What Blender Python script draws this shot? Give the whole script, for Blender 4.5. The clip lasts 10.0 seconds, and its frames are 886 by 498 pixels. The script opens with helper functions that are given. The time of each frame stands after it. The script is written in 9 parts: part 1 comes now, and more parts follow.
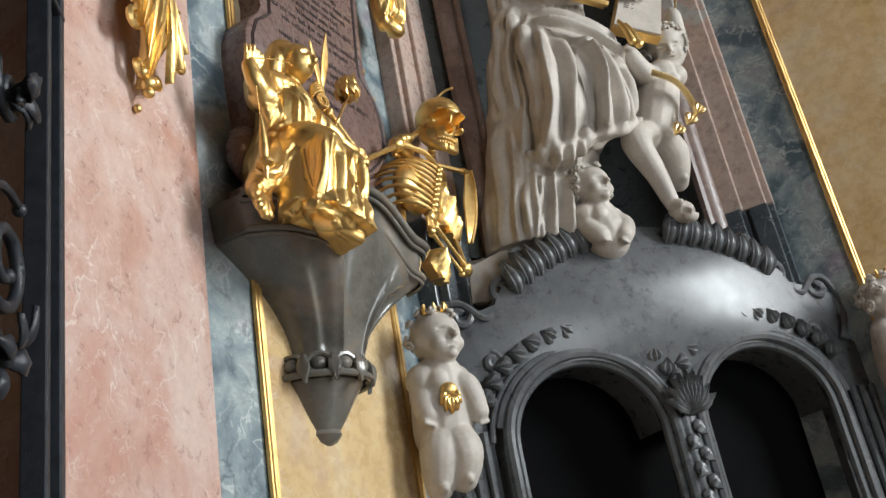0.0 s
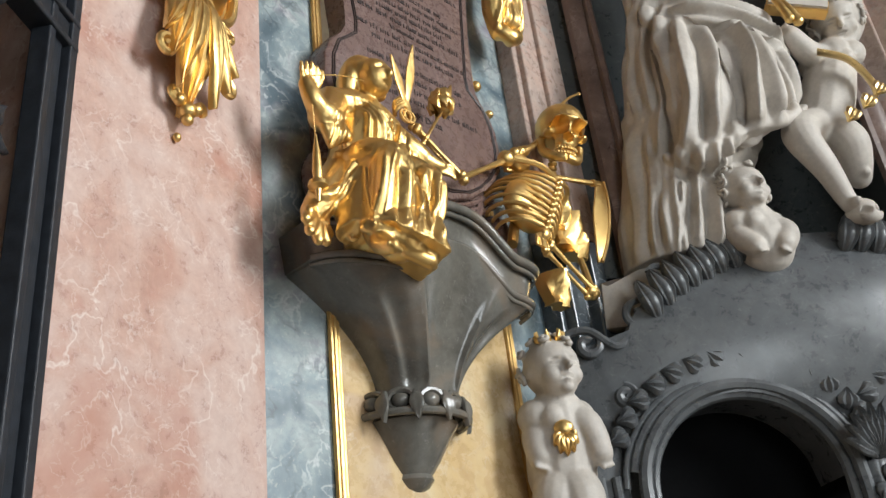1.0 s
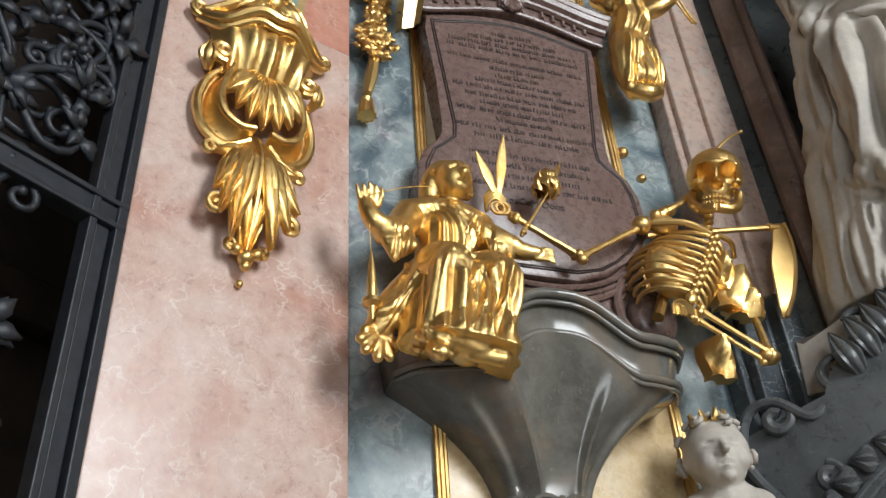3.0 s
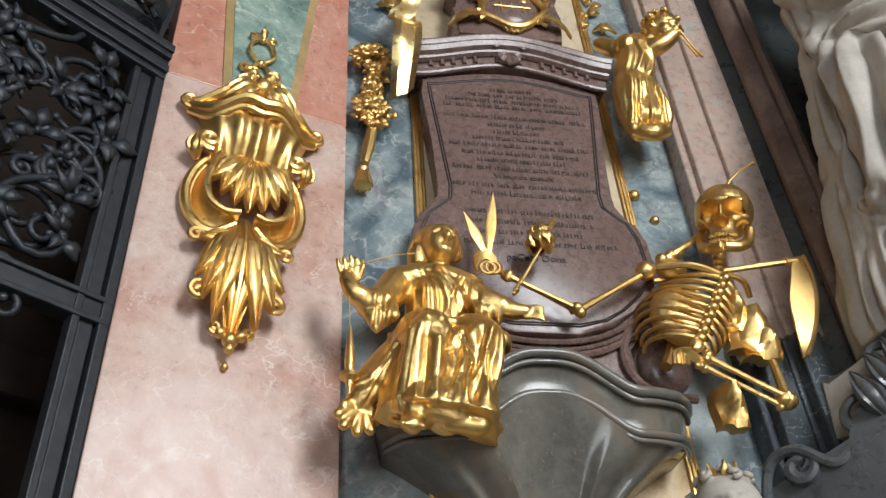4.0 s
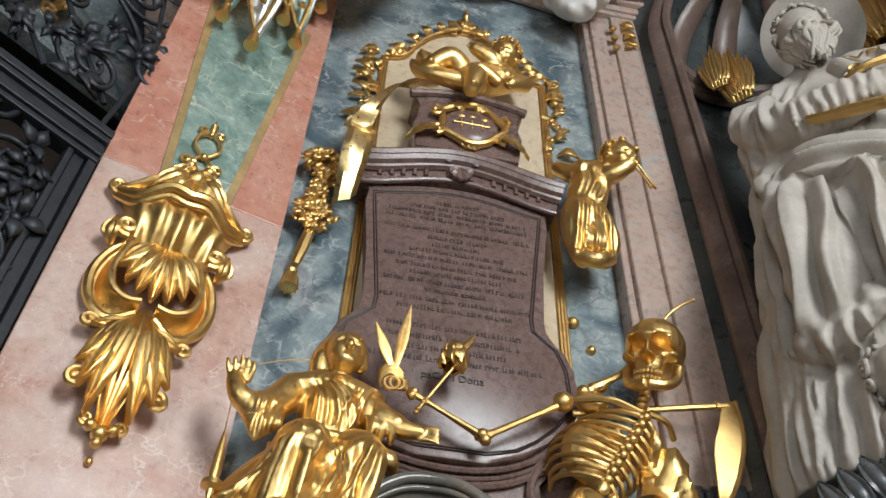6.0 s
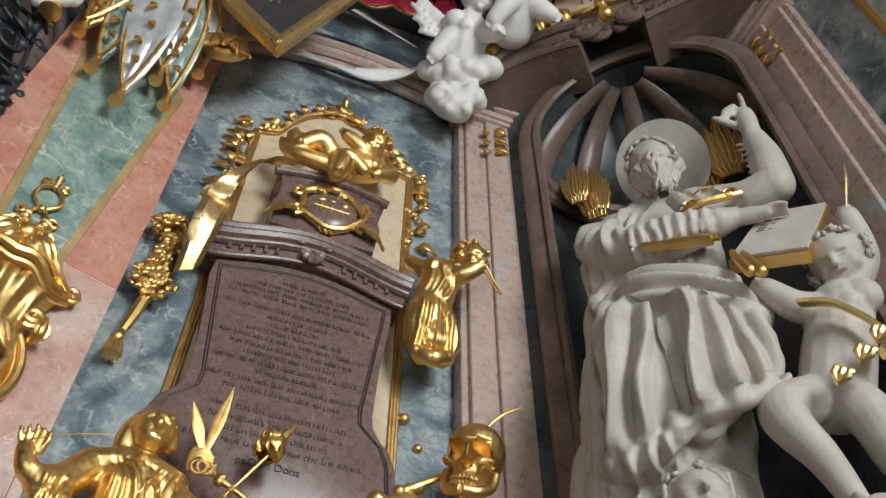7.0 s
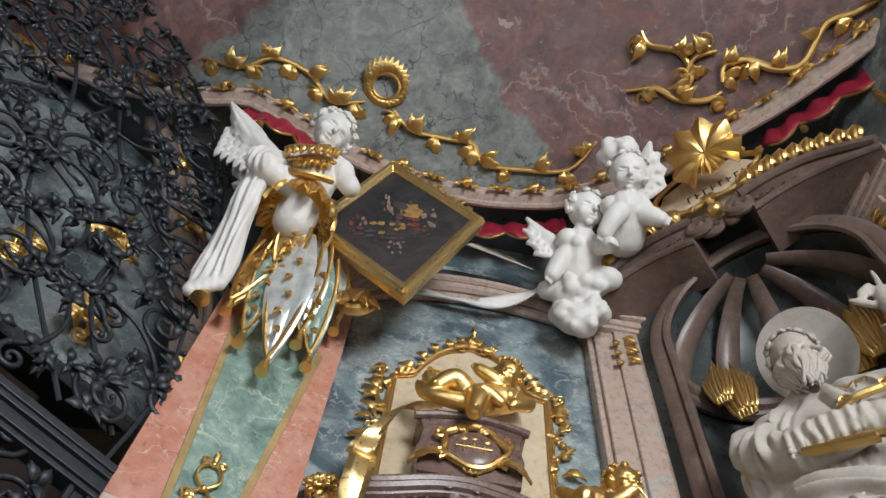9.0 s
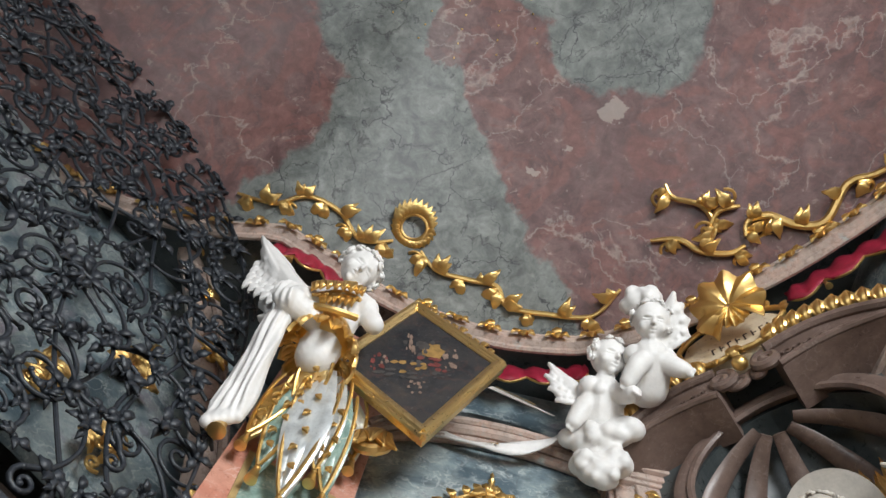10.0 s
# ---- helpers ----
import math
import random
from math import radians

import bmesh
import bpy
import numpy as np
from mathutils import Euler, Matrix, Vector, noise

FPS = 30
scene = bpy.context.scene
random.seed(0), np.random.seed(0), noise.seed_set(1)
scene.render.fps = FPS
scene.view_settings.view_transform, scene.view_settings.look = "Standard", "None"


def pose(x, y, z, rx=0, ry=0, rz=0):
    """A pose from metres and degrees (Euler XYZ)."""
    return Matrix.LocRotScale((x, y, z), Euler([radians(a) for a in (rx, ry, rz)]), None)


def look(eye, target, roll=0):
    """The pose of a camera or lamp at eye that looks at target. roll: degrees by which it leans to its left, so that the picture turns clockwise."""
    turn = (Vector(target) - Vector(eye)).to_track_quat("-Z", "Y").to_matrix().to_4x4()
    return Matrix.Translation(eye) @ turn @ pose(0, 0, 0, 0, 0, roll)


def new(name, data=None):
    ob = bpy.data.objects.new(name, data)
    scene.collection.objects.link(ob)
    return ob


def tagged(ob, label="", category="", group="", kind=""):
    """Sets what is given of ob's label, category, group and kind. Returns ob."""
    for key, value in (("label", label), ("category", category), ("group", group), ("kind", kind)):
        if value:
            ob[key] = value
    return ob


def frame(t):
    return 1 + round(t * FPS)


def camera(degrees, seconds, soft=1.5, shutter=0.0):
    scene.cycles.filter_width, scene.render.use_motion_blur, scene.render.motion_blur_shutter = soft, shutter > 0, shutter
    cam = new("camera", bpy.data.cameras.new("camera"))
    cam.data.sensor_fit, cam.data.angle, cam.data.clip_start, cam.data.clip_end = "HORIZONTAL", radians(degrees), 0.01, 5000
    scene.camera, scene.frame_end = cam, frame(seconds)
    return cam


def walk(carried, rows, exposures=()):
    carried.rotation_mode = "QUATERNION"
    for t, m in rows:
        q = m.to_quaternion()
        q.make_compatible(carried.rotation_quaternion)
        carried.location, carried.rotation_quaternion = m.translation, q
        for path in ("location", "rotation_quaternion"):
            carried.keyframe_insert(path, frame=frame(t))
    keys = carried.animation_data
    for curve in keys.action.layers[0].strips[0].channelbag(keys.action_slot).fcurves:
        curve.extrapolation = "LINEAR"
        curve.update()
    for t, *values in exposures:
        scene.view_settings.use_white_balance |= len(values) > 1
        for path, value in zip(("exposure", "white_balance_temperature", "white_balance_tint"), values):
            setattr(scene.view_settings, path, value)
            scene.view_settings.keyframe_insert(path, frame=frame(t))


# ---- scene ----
cam = camera(55.1, 10.0)
PATH = [
    (0, (-0.051, -0.006, 1.5), (1.489, 1.03, 2.245), -10.5),
    (0.5, (0.243, -0.043, 1.485), (1.626, 1.153, 2.295), -6.8),
    (1, (0.49, -0.12, 1.537), (1.649, 1.251, 2.419), -7.0),
    (1.5, (0.737, -0.341, 1.538), (1.595, 1.203, 2.475), -5.7),
    (2, (0.947, -0.43, 1.523), (1.584, 1.188, 2.511), -4.7),
    (2.5, (1.158, -0.401, 1.523), (1.663, 1.212, 2.592), -3.6),
    (3, (1.309, -0.394, 1.544), (1.685, 1.21, 2.677), -4.2),
    (4.3, (1.758, -0.487, 1.585), (1.844, 1.068, 2.84), -3.2),
    (4.5, (1.784, -0.46, 1.588), (1.848, 1.082, 2.86), -2.5),
    (5, (1.872, -0.371, 1.611), (1.89, 1.123, 2.941), -0.5),
    (5.2, (1.901, -0.356, 1.617), (1.9, 1.119, 2.967), 0.2),
    (6.3, (2.146, -0.436, 1.648), (2.257, 0.914, 3.12), 4.6),
    (6.5, (2.186, -0.45, 1.66), (2.38, 0.861, 3.157), 3.8),
    (7, (2.232, -0.485, 1.662), (2.531, 0.73, 3.222), 0.8),
    (7.5, (2.273, -0.554, 1.668), (2.507, 0.57, 3.305), -0.5),
    (8, (2.255, -0.594, 1.68), (2.379, 0.438, 3.388), 1.5),
    (8.5, (2.217, -0.629, 1.684), (2.233, 0.333, 3.437), 4.4),
    (9, (2.211, -0.642, 1.686), (2.141, 0.228, 3.485), 8.3),
    (9.3, (2.198, -0.66, 1.669), (2.073, 0.113, 3.509), 13.2),
    (9.5, (2.204, -0.662, 1.667), (2.051, 0.037, 3.534), 16.7),
    (9.7, (2.211, -0.739, 1.631), (2.058, -0.112, 3.524), 16.5),
    (10, (2.21, -0.656, 1.664), (2.057, -0.088, 3.576), 20.5),
]
walk(cam, [(t, look(eye, target, roll)) for t, eye, target, roll in PATH],
     exposures=[(0, 0.22), (1, 0.2), (2.5, -0.06), (4.5, -0.1), (6.5, -0.2), (7.5, -0.25), (9, -0.1), (10, 0.24)])

# ---- world and light ----
world = bpy.data.worlds.new("sky")
scene.world = world
world.use_nodes = True
wn = world.node_tree.nodes
sky = wn.new("ShaderNodeTexSky")
sky.sky_type, sky.sun_disc = "NISHITA", False
sky.sun_elevation, sky.sun_rotation = radians(38), radians(120)
world.node_tree.links.new(sky.outputs[0], wn["Background"].inputs[0])
wn["Background"].inputs[1].default_value = 0.1


def window_light(name, eye, target, w, h, power, colour):
    lamp = bpy.data.lights.new(name, "AREA")
    lamp.shape, lamp.size, lamp.size_y, lamp.energy, lamp.color = "RECTANGLE", w, h, power, colour
    ob = new(name, lamp)
    ob.matrix_world = look(eye, target)
    return ob


window_light("window_daylight_south", (5.2, -4.55, 4.6), (2.2, 2.0, 3.6), 1.9, 3.4, 500, (0.92, 0.97, 1.0))
window_light("window_daylight_east", (7.35, -1.6, 4.2), (1.5, 1.6, 3.4), 1.6, 3.2, 150, (0.85, 0.93, 1.0))
window_light("door_daylight", (0.6, -4.6, 2.6), (2.0, 2.0, 3.2), 1.6, 2.6, 95, (0.88, 0.95, 1.0))

# ---- materials ----


def material(name, rough=0.5, metal=0.0, spec=0.5):
    m = bpy.data.materials.new(name)
    m.use_nodes = True
    nt = m.node_tree
    b = nt.nodes["Principled BSDF"]
    b.inputs["Roughness"].default_value = rough
    b.inputs["Metallic"].default_value = metal
    b.inputs["Specular IOR Level"].default_value = spec
    return m, nt, b


def coords(nt, scale=(1, 1, 1), shift=(0, 0, 0), turn=(0, 0, 0)):
    tc = nt.nodes.new("ShaderNodeTexCoord")
    mp = nt.nodes.new("ShaderNodeMapping")
    mp.inputs["Scale"].default_value = scale
    mp.inputs["Location"].default_value = shift
    mp.inputs["Rotation"].default_value = turn
    nt.links.new(tc.outputs["Object"], mp.inputs["Vector"])
    return mp.outputs[0]


def tex_noise(nt, vec, scale, detail=6, rough=0.6, distort=0.0):
    n = nt.nodes.new("ShaderNodeTexNoise")
    n.inputs["Scale"].default_value, n.inputs["Detail"].default_value = scale, detail
    n.inputs["Roughness"].default_value, n.inputs["Distortion"].default_value = rough, distort
    nt.links.new(vec, n.inputs["Vector"])
    return n.outputs["Fac"]


def ramp(nt, fac, stops, mode="LINEAR"):
    r = nt.nodes.new("ShaderNodeValToRGB")
    r.color_ramp.interpolation = mode
    el = r.color_ramp.elements
    while len(el) < len(stops):
        el.new(0.5)
    for e, (p, c) in zip(el, stops):
        e.position = p
        e.color = (*c, 1) if len(c) == 3 else (c[0], c[0], c[0], 1)
    nt.links.new(fac, r.inputs[0])
    return r.outputs[0]


def mix(nt, fac, a, b, mode="MIX"):
    n = nt.nodes.new("ShaderNodeMix")
    n.data_type, n.blend_type = "RGBA", mode
    for sock, v in ((n.inputs["Factor"], fac), (n.inputs[6], a), (n.inputs[7], b)):
        if isinstance(v, (int, float)):
            sock.default_value = v
        elif isinstance(v, tuple):
            sock.default_value = (*v, 1)
        else:
            nt.links.new(v, sock)
    return n.outputs[2]


def bump(nt, b, fac, strength, dist=0.01):
    n = nt.nodes.new("ShaderNodeBump")
    n.inputs["Strength"].default_value, n.inputs["Distance"].default_value = strength, dist
    nt.links.new(fac, n.inputs["Height"])
    nt.links.new(n.outputs[0], b.inputs["Normal"])


def vein_mask(nt, vec, scale, width, warp=0.35):
    """Thin wandering lines: where a warped noise crosses its middle."""
    f = tex_noise(nt, vec, scale, 4, 0.55, warp)
    return ramp(nt, f, [(0.5 - width, (0,)), (0.5, (1,)), (0.5 + width, (0,))])


def marble(name, stops, scale, veins=(), rough=0.25, shift=(0, 0, 0), stretch=(1, 1, 1), distort=0.6, relief=0.06, patches=None, flecks=0.12):
    """Mottled stucco marble: cloudy colours, finer mottle, veins (colour, scale, width, strength), optional large patches."""
    m, nt, b = material(name, rough)
    vec = coords(nt, stretch, shift)
    col = ramp(nt, tex_noise(nt, vec, scale, 8, 0.62, distort), stops)
    fine = tex_noise(nt, vec, scale * 7, 6, 0.7, 0.3)
    col = mix(nt, 0.55, col, ramp(nt, fine, [(0.3, (0.36, 0.36, 0.36)), (0.7, (0.66, 0.66, 0.66))]), "OVERLAY")
    if patches:
        colour, psc, lo, hi = patches
        col = mix(nt, ramp(nt, tex_noise(nt, vec, psc, 3, 0.5, 1.2), [(lo, (0,)), (hi, (1,))]), col, colour)
    speck = tex_noise(nt, vec, scale * 16, 5, 0.75, 0.8)
    col = mix(nt, ramp(nt, speck, [(0.60, (0,)), (0.70, (flecks,))]), col, (0.78, 0.74, 0.68))
    col = mix(nt, ramp(nt, speck, [(0.30, (flecks,)), (0.40, (0,))]), col, stops[0][1])
    for colour, vs, width, strength in veins:
        mask = vein_mask(nt, vec, vs, width)
        gate = ramp(nt, tex_noise(nt, vec, vs * 0.7 + 0.3, 2), [(0.42, (0,)), (0.62, (strength,))])
        k = nt.nodes.new("ShaderNodeMath")
        k.operation = "MULTIPLY"
        nt.links.new(mask, k.inputs[0])
        nt.links.new(gate, k.inputs[1])
        col = mix(nt, k.outputs[0], col, colour)
    nt.links.new(col, b.inputs["Base Color"])
    nt.links.new(ramp(nt, fine, [(0.25, (rough * 0.7,)), (0.8, (min(1, rough * 1.5),))]), b.inputs["Roughness"])
    bump(nt, b, tex_noise(nt, vec, scale * 9, 5), relief, 0.004)
    return m


def gilt(name, colour=(0.80, 0.54, 0.205), rough=0.33, worn=(0.55, 0.30, 0.09), amount=0.66):
    m, nt, b = material(name, rough, 1.0)
    vec = coords(nt)
    n1 = tex_noise(nt, vec, 9, 5, 0.6)
    n2 = tex_noise(nt, vec, 60, 6, 0.65)
    col = mix(nt, ramp(nt, n1, [(amount, (0,)), (amount + 0.16, (1,))]), colour, worn)
    col = mix(nt, 0.25, col, ramp(nt, n2, [(0.3, (0.35, 0.35, 0.35)), (0.7, (0.65, 0.65, 0.65))]), "OVERLAY")
    nt.links.new(col, b.inputs["Base Color"])
    nt.links.new(ramp(nt, n2, [(0.25, (rough * 0.7,)), (0.75, (rough * 1.7,))]), b.inputs["Roughness"])
    bump(nt, b, mix(nt, 0.6, n2, tex_noise(nt, vec, 24, 4, 0.6)), 0.32, 0.006)
    return m


def plain(name, colour, rough=0.6, vary=0.25, scale=12, relief=0.1, metal=0.0, spec=0.5):
    m, nt, b = material(name, rough, metal, spec)
    vec = coords(nt)
    n1 = tex_noise(nt, vec, scale, 6, 0.6)
    n2 = tex_noise(nt, vec, scale * 8, 5, 0.7)
    lo = tuple(c * (1 - vary) for c in colour)
    hi = tuple(min(1, c * (1 + vary * 0.7)) for c in colour)
    col = mix(nt, 0.3, ramp(nt, n1, [(0.3, lo), (0.7, hi)]), ramp(nt, n2, [(0.3, (0.4, 0.4, 0.4)), (0.7, (0.6, 0.6, 0.6))]), "OVERLAY")
    nt.links.new(col, b.inputs["Base Color"])
    nt.links.new(ramp(nt, n2, [(0.2, (rough * 0.75,)), (0.8, (min(1, rough * 1.25),))]), b.inputs["Roughness"])
    bump(nt, b, n2, relief, 0.004)
    return m


WHITE_VEIN = (0.82, 0.74, 0.68)
PINK = marble("pink_marble", [(0.28, (0.46, 0.26, 0.20)), (0.42, (0.55, 0.36, 0.295)), (0.55, (0.61, 0.45, 0.39)), (0.66, (0.58, 0.43, 0.375)), (0.78, (0.48, 0.25, 0.18))], 2.6,
              [(WHITE_VEIN, 5.0, 0.012, 0.6), (WHITE_VEIN, 15.0, 0.016, 0.4), ((0.35, 0.16, 0.13), 9.0, 0.008, 0.45)], 0.30, patches=((0.49, 0.245, 0.18), 1.9, 0.52, 0.70), flecks=0.3)
PINK_RED = marble("red_pink_marble", [(0.28, (0.44, 0.16, 0.105)), (0.45, (0.52, 0.225, 0.16)), (0.6, (0.57, 0.29, 0.215)), (0.75, (0.46, 0.16, 0.10))], 2.6,
                  [(WHITE_VEIN, 6.0, 0.012, 0.5), ((0.30, 0.12, 0.09), 9.0, 0.008, 0.5)], 0.30, flecks=0.35)
BLUE = marble("blue_grey_marble", [(0.25, (0.10, 0.14, 0.17)), (0.42, (0.20, 0.26, 0.28)), (0.55, (0.33, 0.38, 0.38)), (0.66, (0.26, 0.24, 0.28)), (0.8, (0.55, 0.58, 0.57))], 3.2,
              [((0.75, 0.77, 0.75), 8.0, 0.03, 0.5), ((0.05, 0.065, 0.075), 6.0, 0.03, 0.6)], 0.34, patches=((0.085, 0.125, 0.15), 2.6, 0.50, 0.62), flecks=0.55)
STUCCO_PINK = marble("pink_brown_marble", [(0.3, (0.33, 0.245, 0.205)), (0.47, (0.44, 0.345, 0.295)), (0.58, (0.48, 0.34, 0.28)), (0.68, (0.42, 0.43, 0.41)), (0.82, (0.52, 0.40, 0.34))], 3.5,
                     [((0.62, 0.52, 0.46), 11.0, 0.02, 0.5)], 0.28)
TABLET = marble("purple_brown_marble", [(0.3, (0.11, 0.066, 0.055)), (0.55, (0.165, 0.105, 0.09)), (0.75, (0.14, 0.088, 0.08))], 4.5,
                [((0.33, 0.22, 0.20), 9.0, 0.02, 0.5), ((0.3, 0.24, 0.22), 20.0, 0.02, 0.4)], 0.27)
GREYSTONE = marble("grey_green_stone", [(0.3, (0.095, 0.09, 0.078)), (0.55, (0.15, 0.144, 0.126)), (0.75, (0.20, 0.17, 0.135))], 3.0,
                   [((0.2, 0.19, 0.17), 14.0, 0.02, 0.3)], 0.17, patches=((0.20, 0.155, 0.115), 3.0, 0.52, 0.70))
CONFESS = marble("dark_grey_stucco", [(0.3, (0.06, 0.064, 0.068)), (0.55, (0.105, 0.112, 0.116)), (0.8, (0.16, 0.165, 0.165))], 2.4,
                 [((0.24, 0.24, 0.24), 12.0, 0.02, 0.3)], 0.29)
STUCCO_BROWN = marble("brown_stucco_marble", [(0.3, (0.105, 0.068, 0.054)), (0.55, (0.165, 0.112, 0.092)), (0.78, (0.21, 0.148, 0.122))], 3.5, [((0.36, 0.28, 0.25), 11.0, 0.02, 0.4)], 0.33)
YELLOW = marble("yellow_marble", [(0.28, (0.52, 0.33, 0.13)), (0.5, (0.62, 0.45, 0.24)), (0.72, (0.66, 0.55, 0.38))], 2.2,
                [((0.75, 0.66, 0.52), 9.0, 0.02, 0.5)], 0.26, patches=((0.5, 0.36, 0.28), 1.8, 0.56, 0.72))
CREAM = marble("cream_marble", [(0.3, (0.56, 0.43, 0.27)), (0.6, (0.66, 0.55, 0.40)), (0.8, (0.7, 0.6, 0.48))], 3.0, [((0.6, 0.5, 0.4), 10.0, 0.02, 0.4)], 0.3)
PLINTH = marble("dark_blue_marble", [(0.3, (0.045, 0.055, 0.065)), (0.6, (0.09, 0.105, 0.115)), (0.85, (0.16, 0.175, 0.18))], 4.0,
                [((0.6, 0.62, 0.62), 10.0, 0.008, 0.7)], 0.2)
NICHE = marble("niche_dark_marble", [(0.3, (0.035, 0.042, 0.045)), (0.6, (0.07, 0.08, 0.08)), (0.8, (0.10, 0.11, 0.105))], 2.0, [((0.2, 0.2, 0.19), 7.0, 0.01, 0.3)], 0.3)
GREENINLAY = marble("green_marble", [(0.3, (0.10, 0.17, 0.15)), (0.5, (0.22, 0.32, 0.28)), (0.75, (0.42, 0.50, 0.44))], 4.0,
                    [((0.66, 0.66, 0.52), 5.0, 0.02, 0.8), ((0.04, 0.08, 0.07), 7.0, 0.01, 0.5)], 0.22, distort=1.4)
OCHRE = plain("ochre_border", (0.42, 0.29, 0.13), 0.35, 0.3, 6)
GOLD = gilt("gilt")
GOLD_DULL = gilt("gilt_dull", (0.74, 0.49, 0.19), 0.36, amount=0.55)
GOLD_PALE = gilt("gilt_pale", (0.84, 0.63, 0.30), 0.29, amount=0.7)
SAINT_STUCCO = plain("grey_stucco", (0.50, 0.455, 0.40), 0.55, 0.16, 7, 0.12)
WHITE_STUCCO = plain("white_stucco", (0.74, 0.715, 0.69), 0.5, 0.1, 7, 0.1)
IRON = plain("wrought_iron", (0.022, 0.026, 0.033), 0.42, 0.4, 30, 0.25)
WOOD = plain("dark_wood", (0.032, 0.02, 0.014), 0.5, 0.4, 6, 0.2)
BLACK = plain("shade_black", (0.003, 0.003, 0.0035), 0.9, 0.3, 8, 0.1, 0.0, 0.1)
CRIMSON = plain("crimson_cloth", (0.30, 0.012, 0.035), 0.55, 0.35, 9, 0.2)
INK = plain("engraved_ink", (0.035, 0.022, 0.02), 0.5, 0.3, 40, 0.1)
SILVER = plain("silvered_stucco", (0.70, 0.73, 0.73), 0.32, 0.25, 14, 0.15, 0.5)
PLASTER = plain("wall_plaster", (0.42, 0.37, 0.31), 0.8, 0.15, 3, 0.1)
FLOOR = plain("stone_floor", (0.24, 0.21, 0.18), 0.35, 0.3, 3, 0.1)
PICTURE = marble("painted_canvas", [(0.3, (0.008, 0.010, 0.014)), (0.55, (0.025, 0.023, 0.024)), (0.8, (0.06, 0.045, 0.035))], 4.0, [((0.09, 0.04, 0.03), 6.0, 0.03, 0.4)], 0.55)

# ---- mesh helpers ----


def part(name, bm, mat, parent=None, label="", smooth=True):
    """Links a bmesh as one mesh object under a thing or a part."""
    me = bpy.data.meshes.new(name)
    bmesh.ops.recalc_face_normals(bm, faces=bm.faces)
    bm.to_mesh(me)
    bm.free()
    if smooth:
        for p in me.polygons:
            p.use_smooth = True
        me.set_sharp_from_angle(angle=radians(38))
    me.materials.append(mat)
    ob = new(name, me)
    if parent is not None:
        ob.parent = parent
    if label:
        tagged(ob, label)
    return ob


def thing(name, m, label, category, group="", kind=""):
    ob = new(name)
    ob.matrix_world = m
    ob.empty_display_size = 0.1
    return tagged(ob, label, category, group, kind)


def solo(name, bm, mat, m, label, category, group="", kind="", smooth=True):
    ob = part(name, bm, mat, None, "", smooth)
    ob.matrix_world = m
    return tagged(ob, label, category, group, kind)


def box(bm, x0, x1, y0, y1, z0, z1, bevel=0.0):
    v = [bm.verts.new((x, y, z)) for x in (x0, x1) for y in (y0, y1) for z in (z0, z1)]
    fs = [bm.faces.new([v[i] for i in f]) for f in ((0, 1, 3, 2), (4, 6, 7, 5), (0, 4, 5, 1), (2, 3, 7, 6), (0, 2, 6, 4), (1, 5, 7, 3))]
    if bevel:
        es = list({e for f in fs for e in f.edges})
        bmesh.ops.bevel(bm, geom=es, offset=bevel, segments=2, profile=0.5, affect="EDGES")


def prism(bm, pts, y0, y1, bevel=0.0):
    """A plate of outline pts (x, z) between depths y0 (front) and y1 (back)."""
    a = [bm.verts.new((x, y0, z)) for x, z in pts]
    b = [bm.verts.new((x, y1, z)) for x, z in pts]
    n = len(pts)
    front = bm.faces.new(a)
    bm.faces.new(b[::-1])
    for i in range(n):
        bm.faces.new((a[i], b[i], b[(i + 1) % n], a[(i + 1) % n]))
    if bevel:
        bmesh.ops.bevel(bm, geom=list(front.edges), offset=bevel, segments=2, profile=0.5, affect="EDGES")


def spline(pts, n=8, closed=False):
    """A smooth curve through the points (Catmull-Rom)."""
    P = [Vector(p) for p in pts]
    k = len(P)
    out = []
    for i in range(k if closed else k - 1):
        if closed:
            a, b, c, d = P[i - 1], P[i], P[(i + 1) % k], P[(i + 2) % k]
        else:
            a, b, c, d = P[max(i - 1, 0)], P[i], P[i + 1], P[min(i + 2, k - 1)]
        for j in range(n):
            t = j / n
            out.append(0.5 * ((2 * b) + (c - a) * t + (2 * a - 5 * b + 4 * c - d) * t * t + (3 * b - a - 3 * c + d) * t ** 3))
    if not closed:
        out.append(P[-1])
    return out


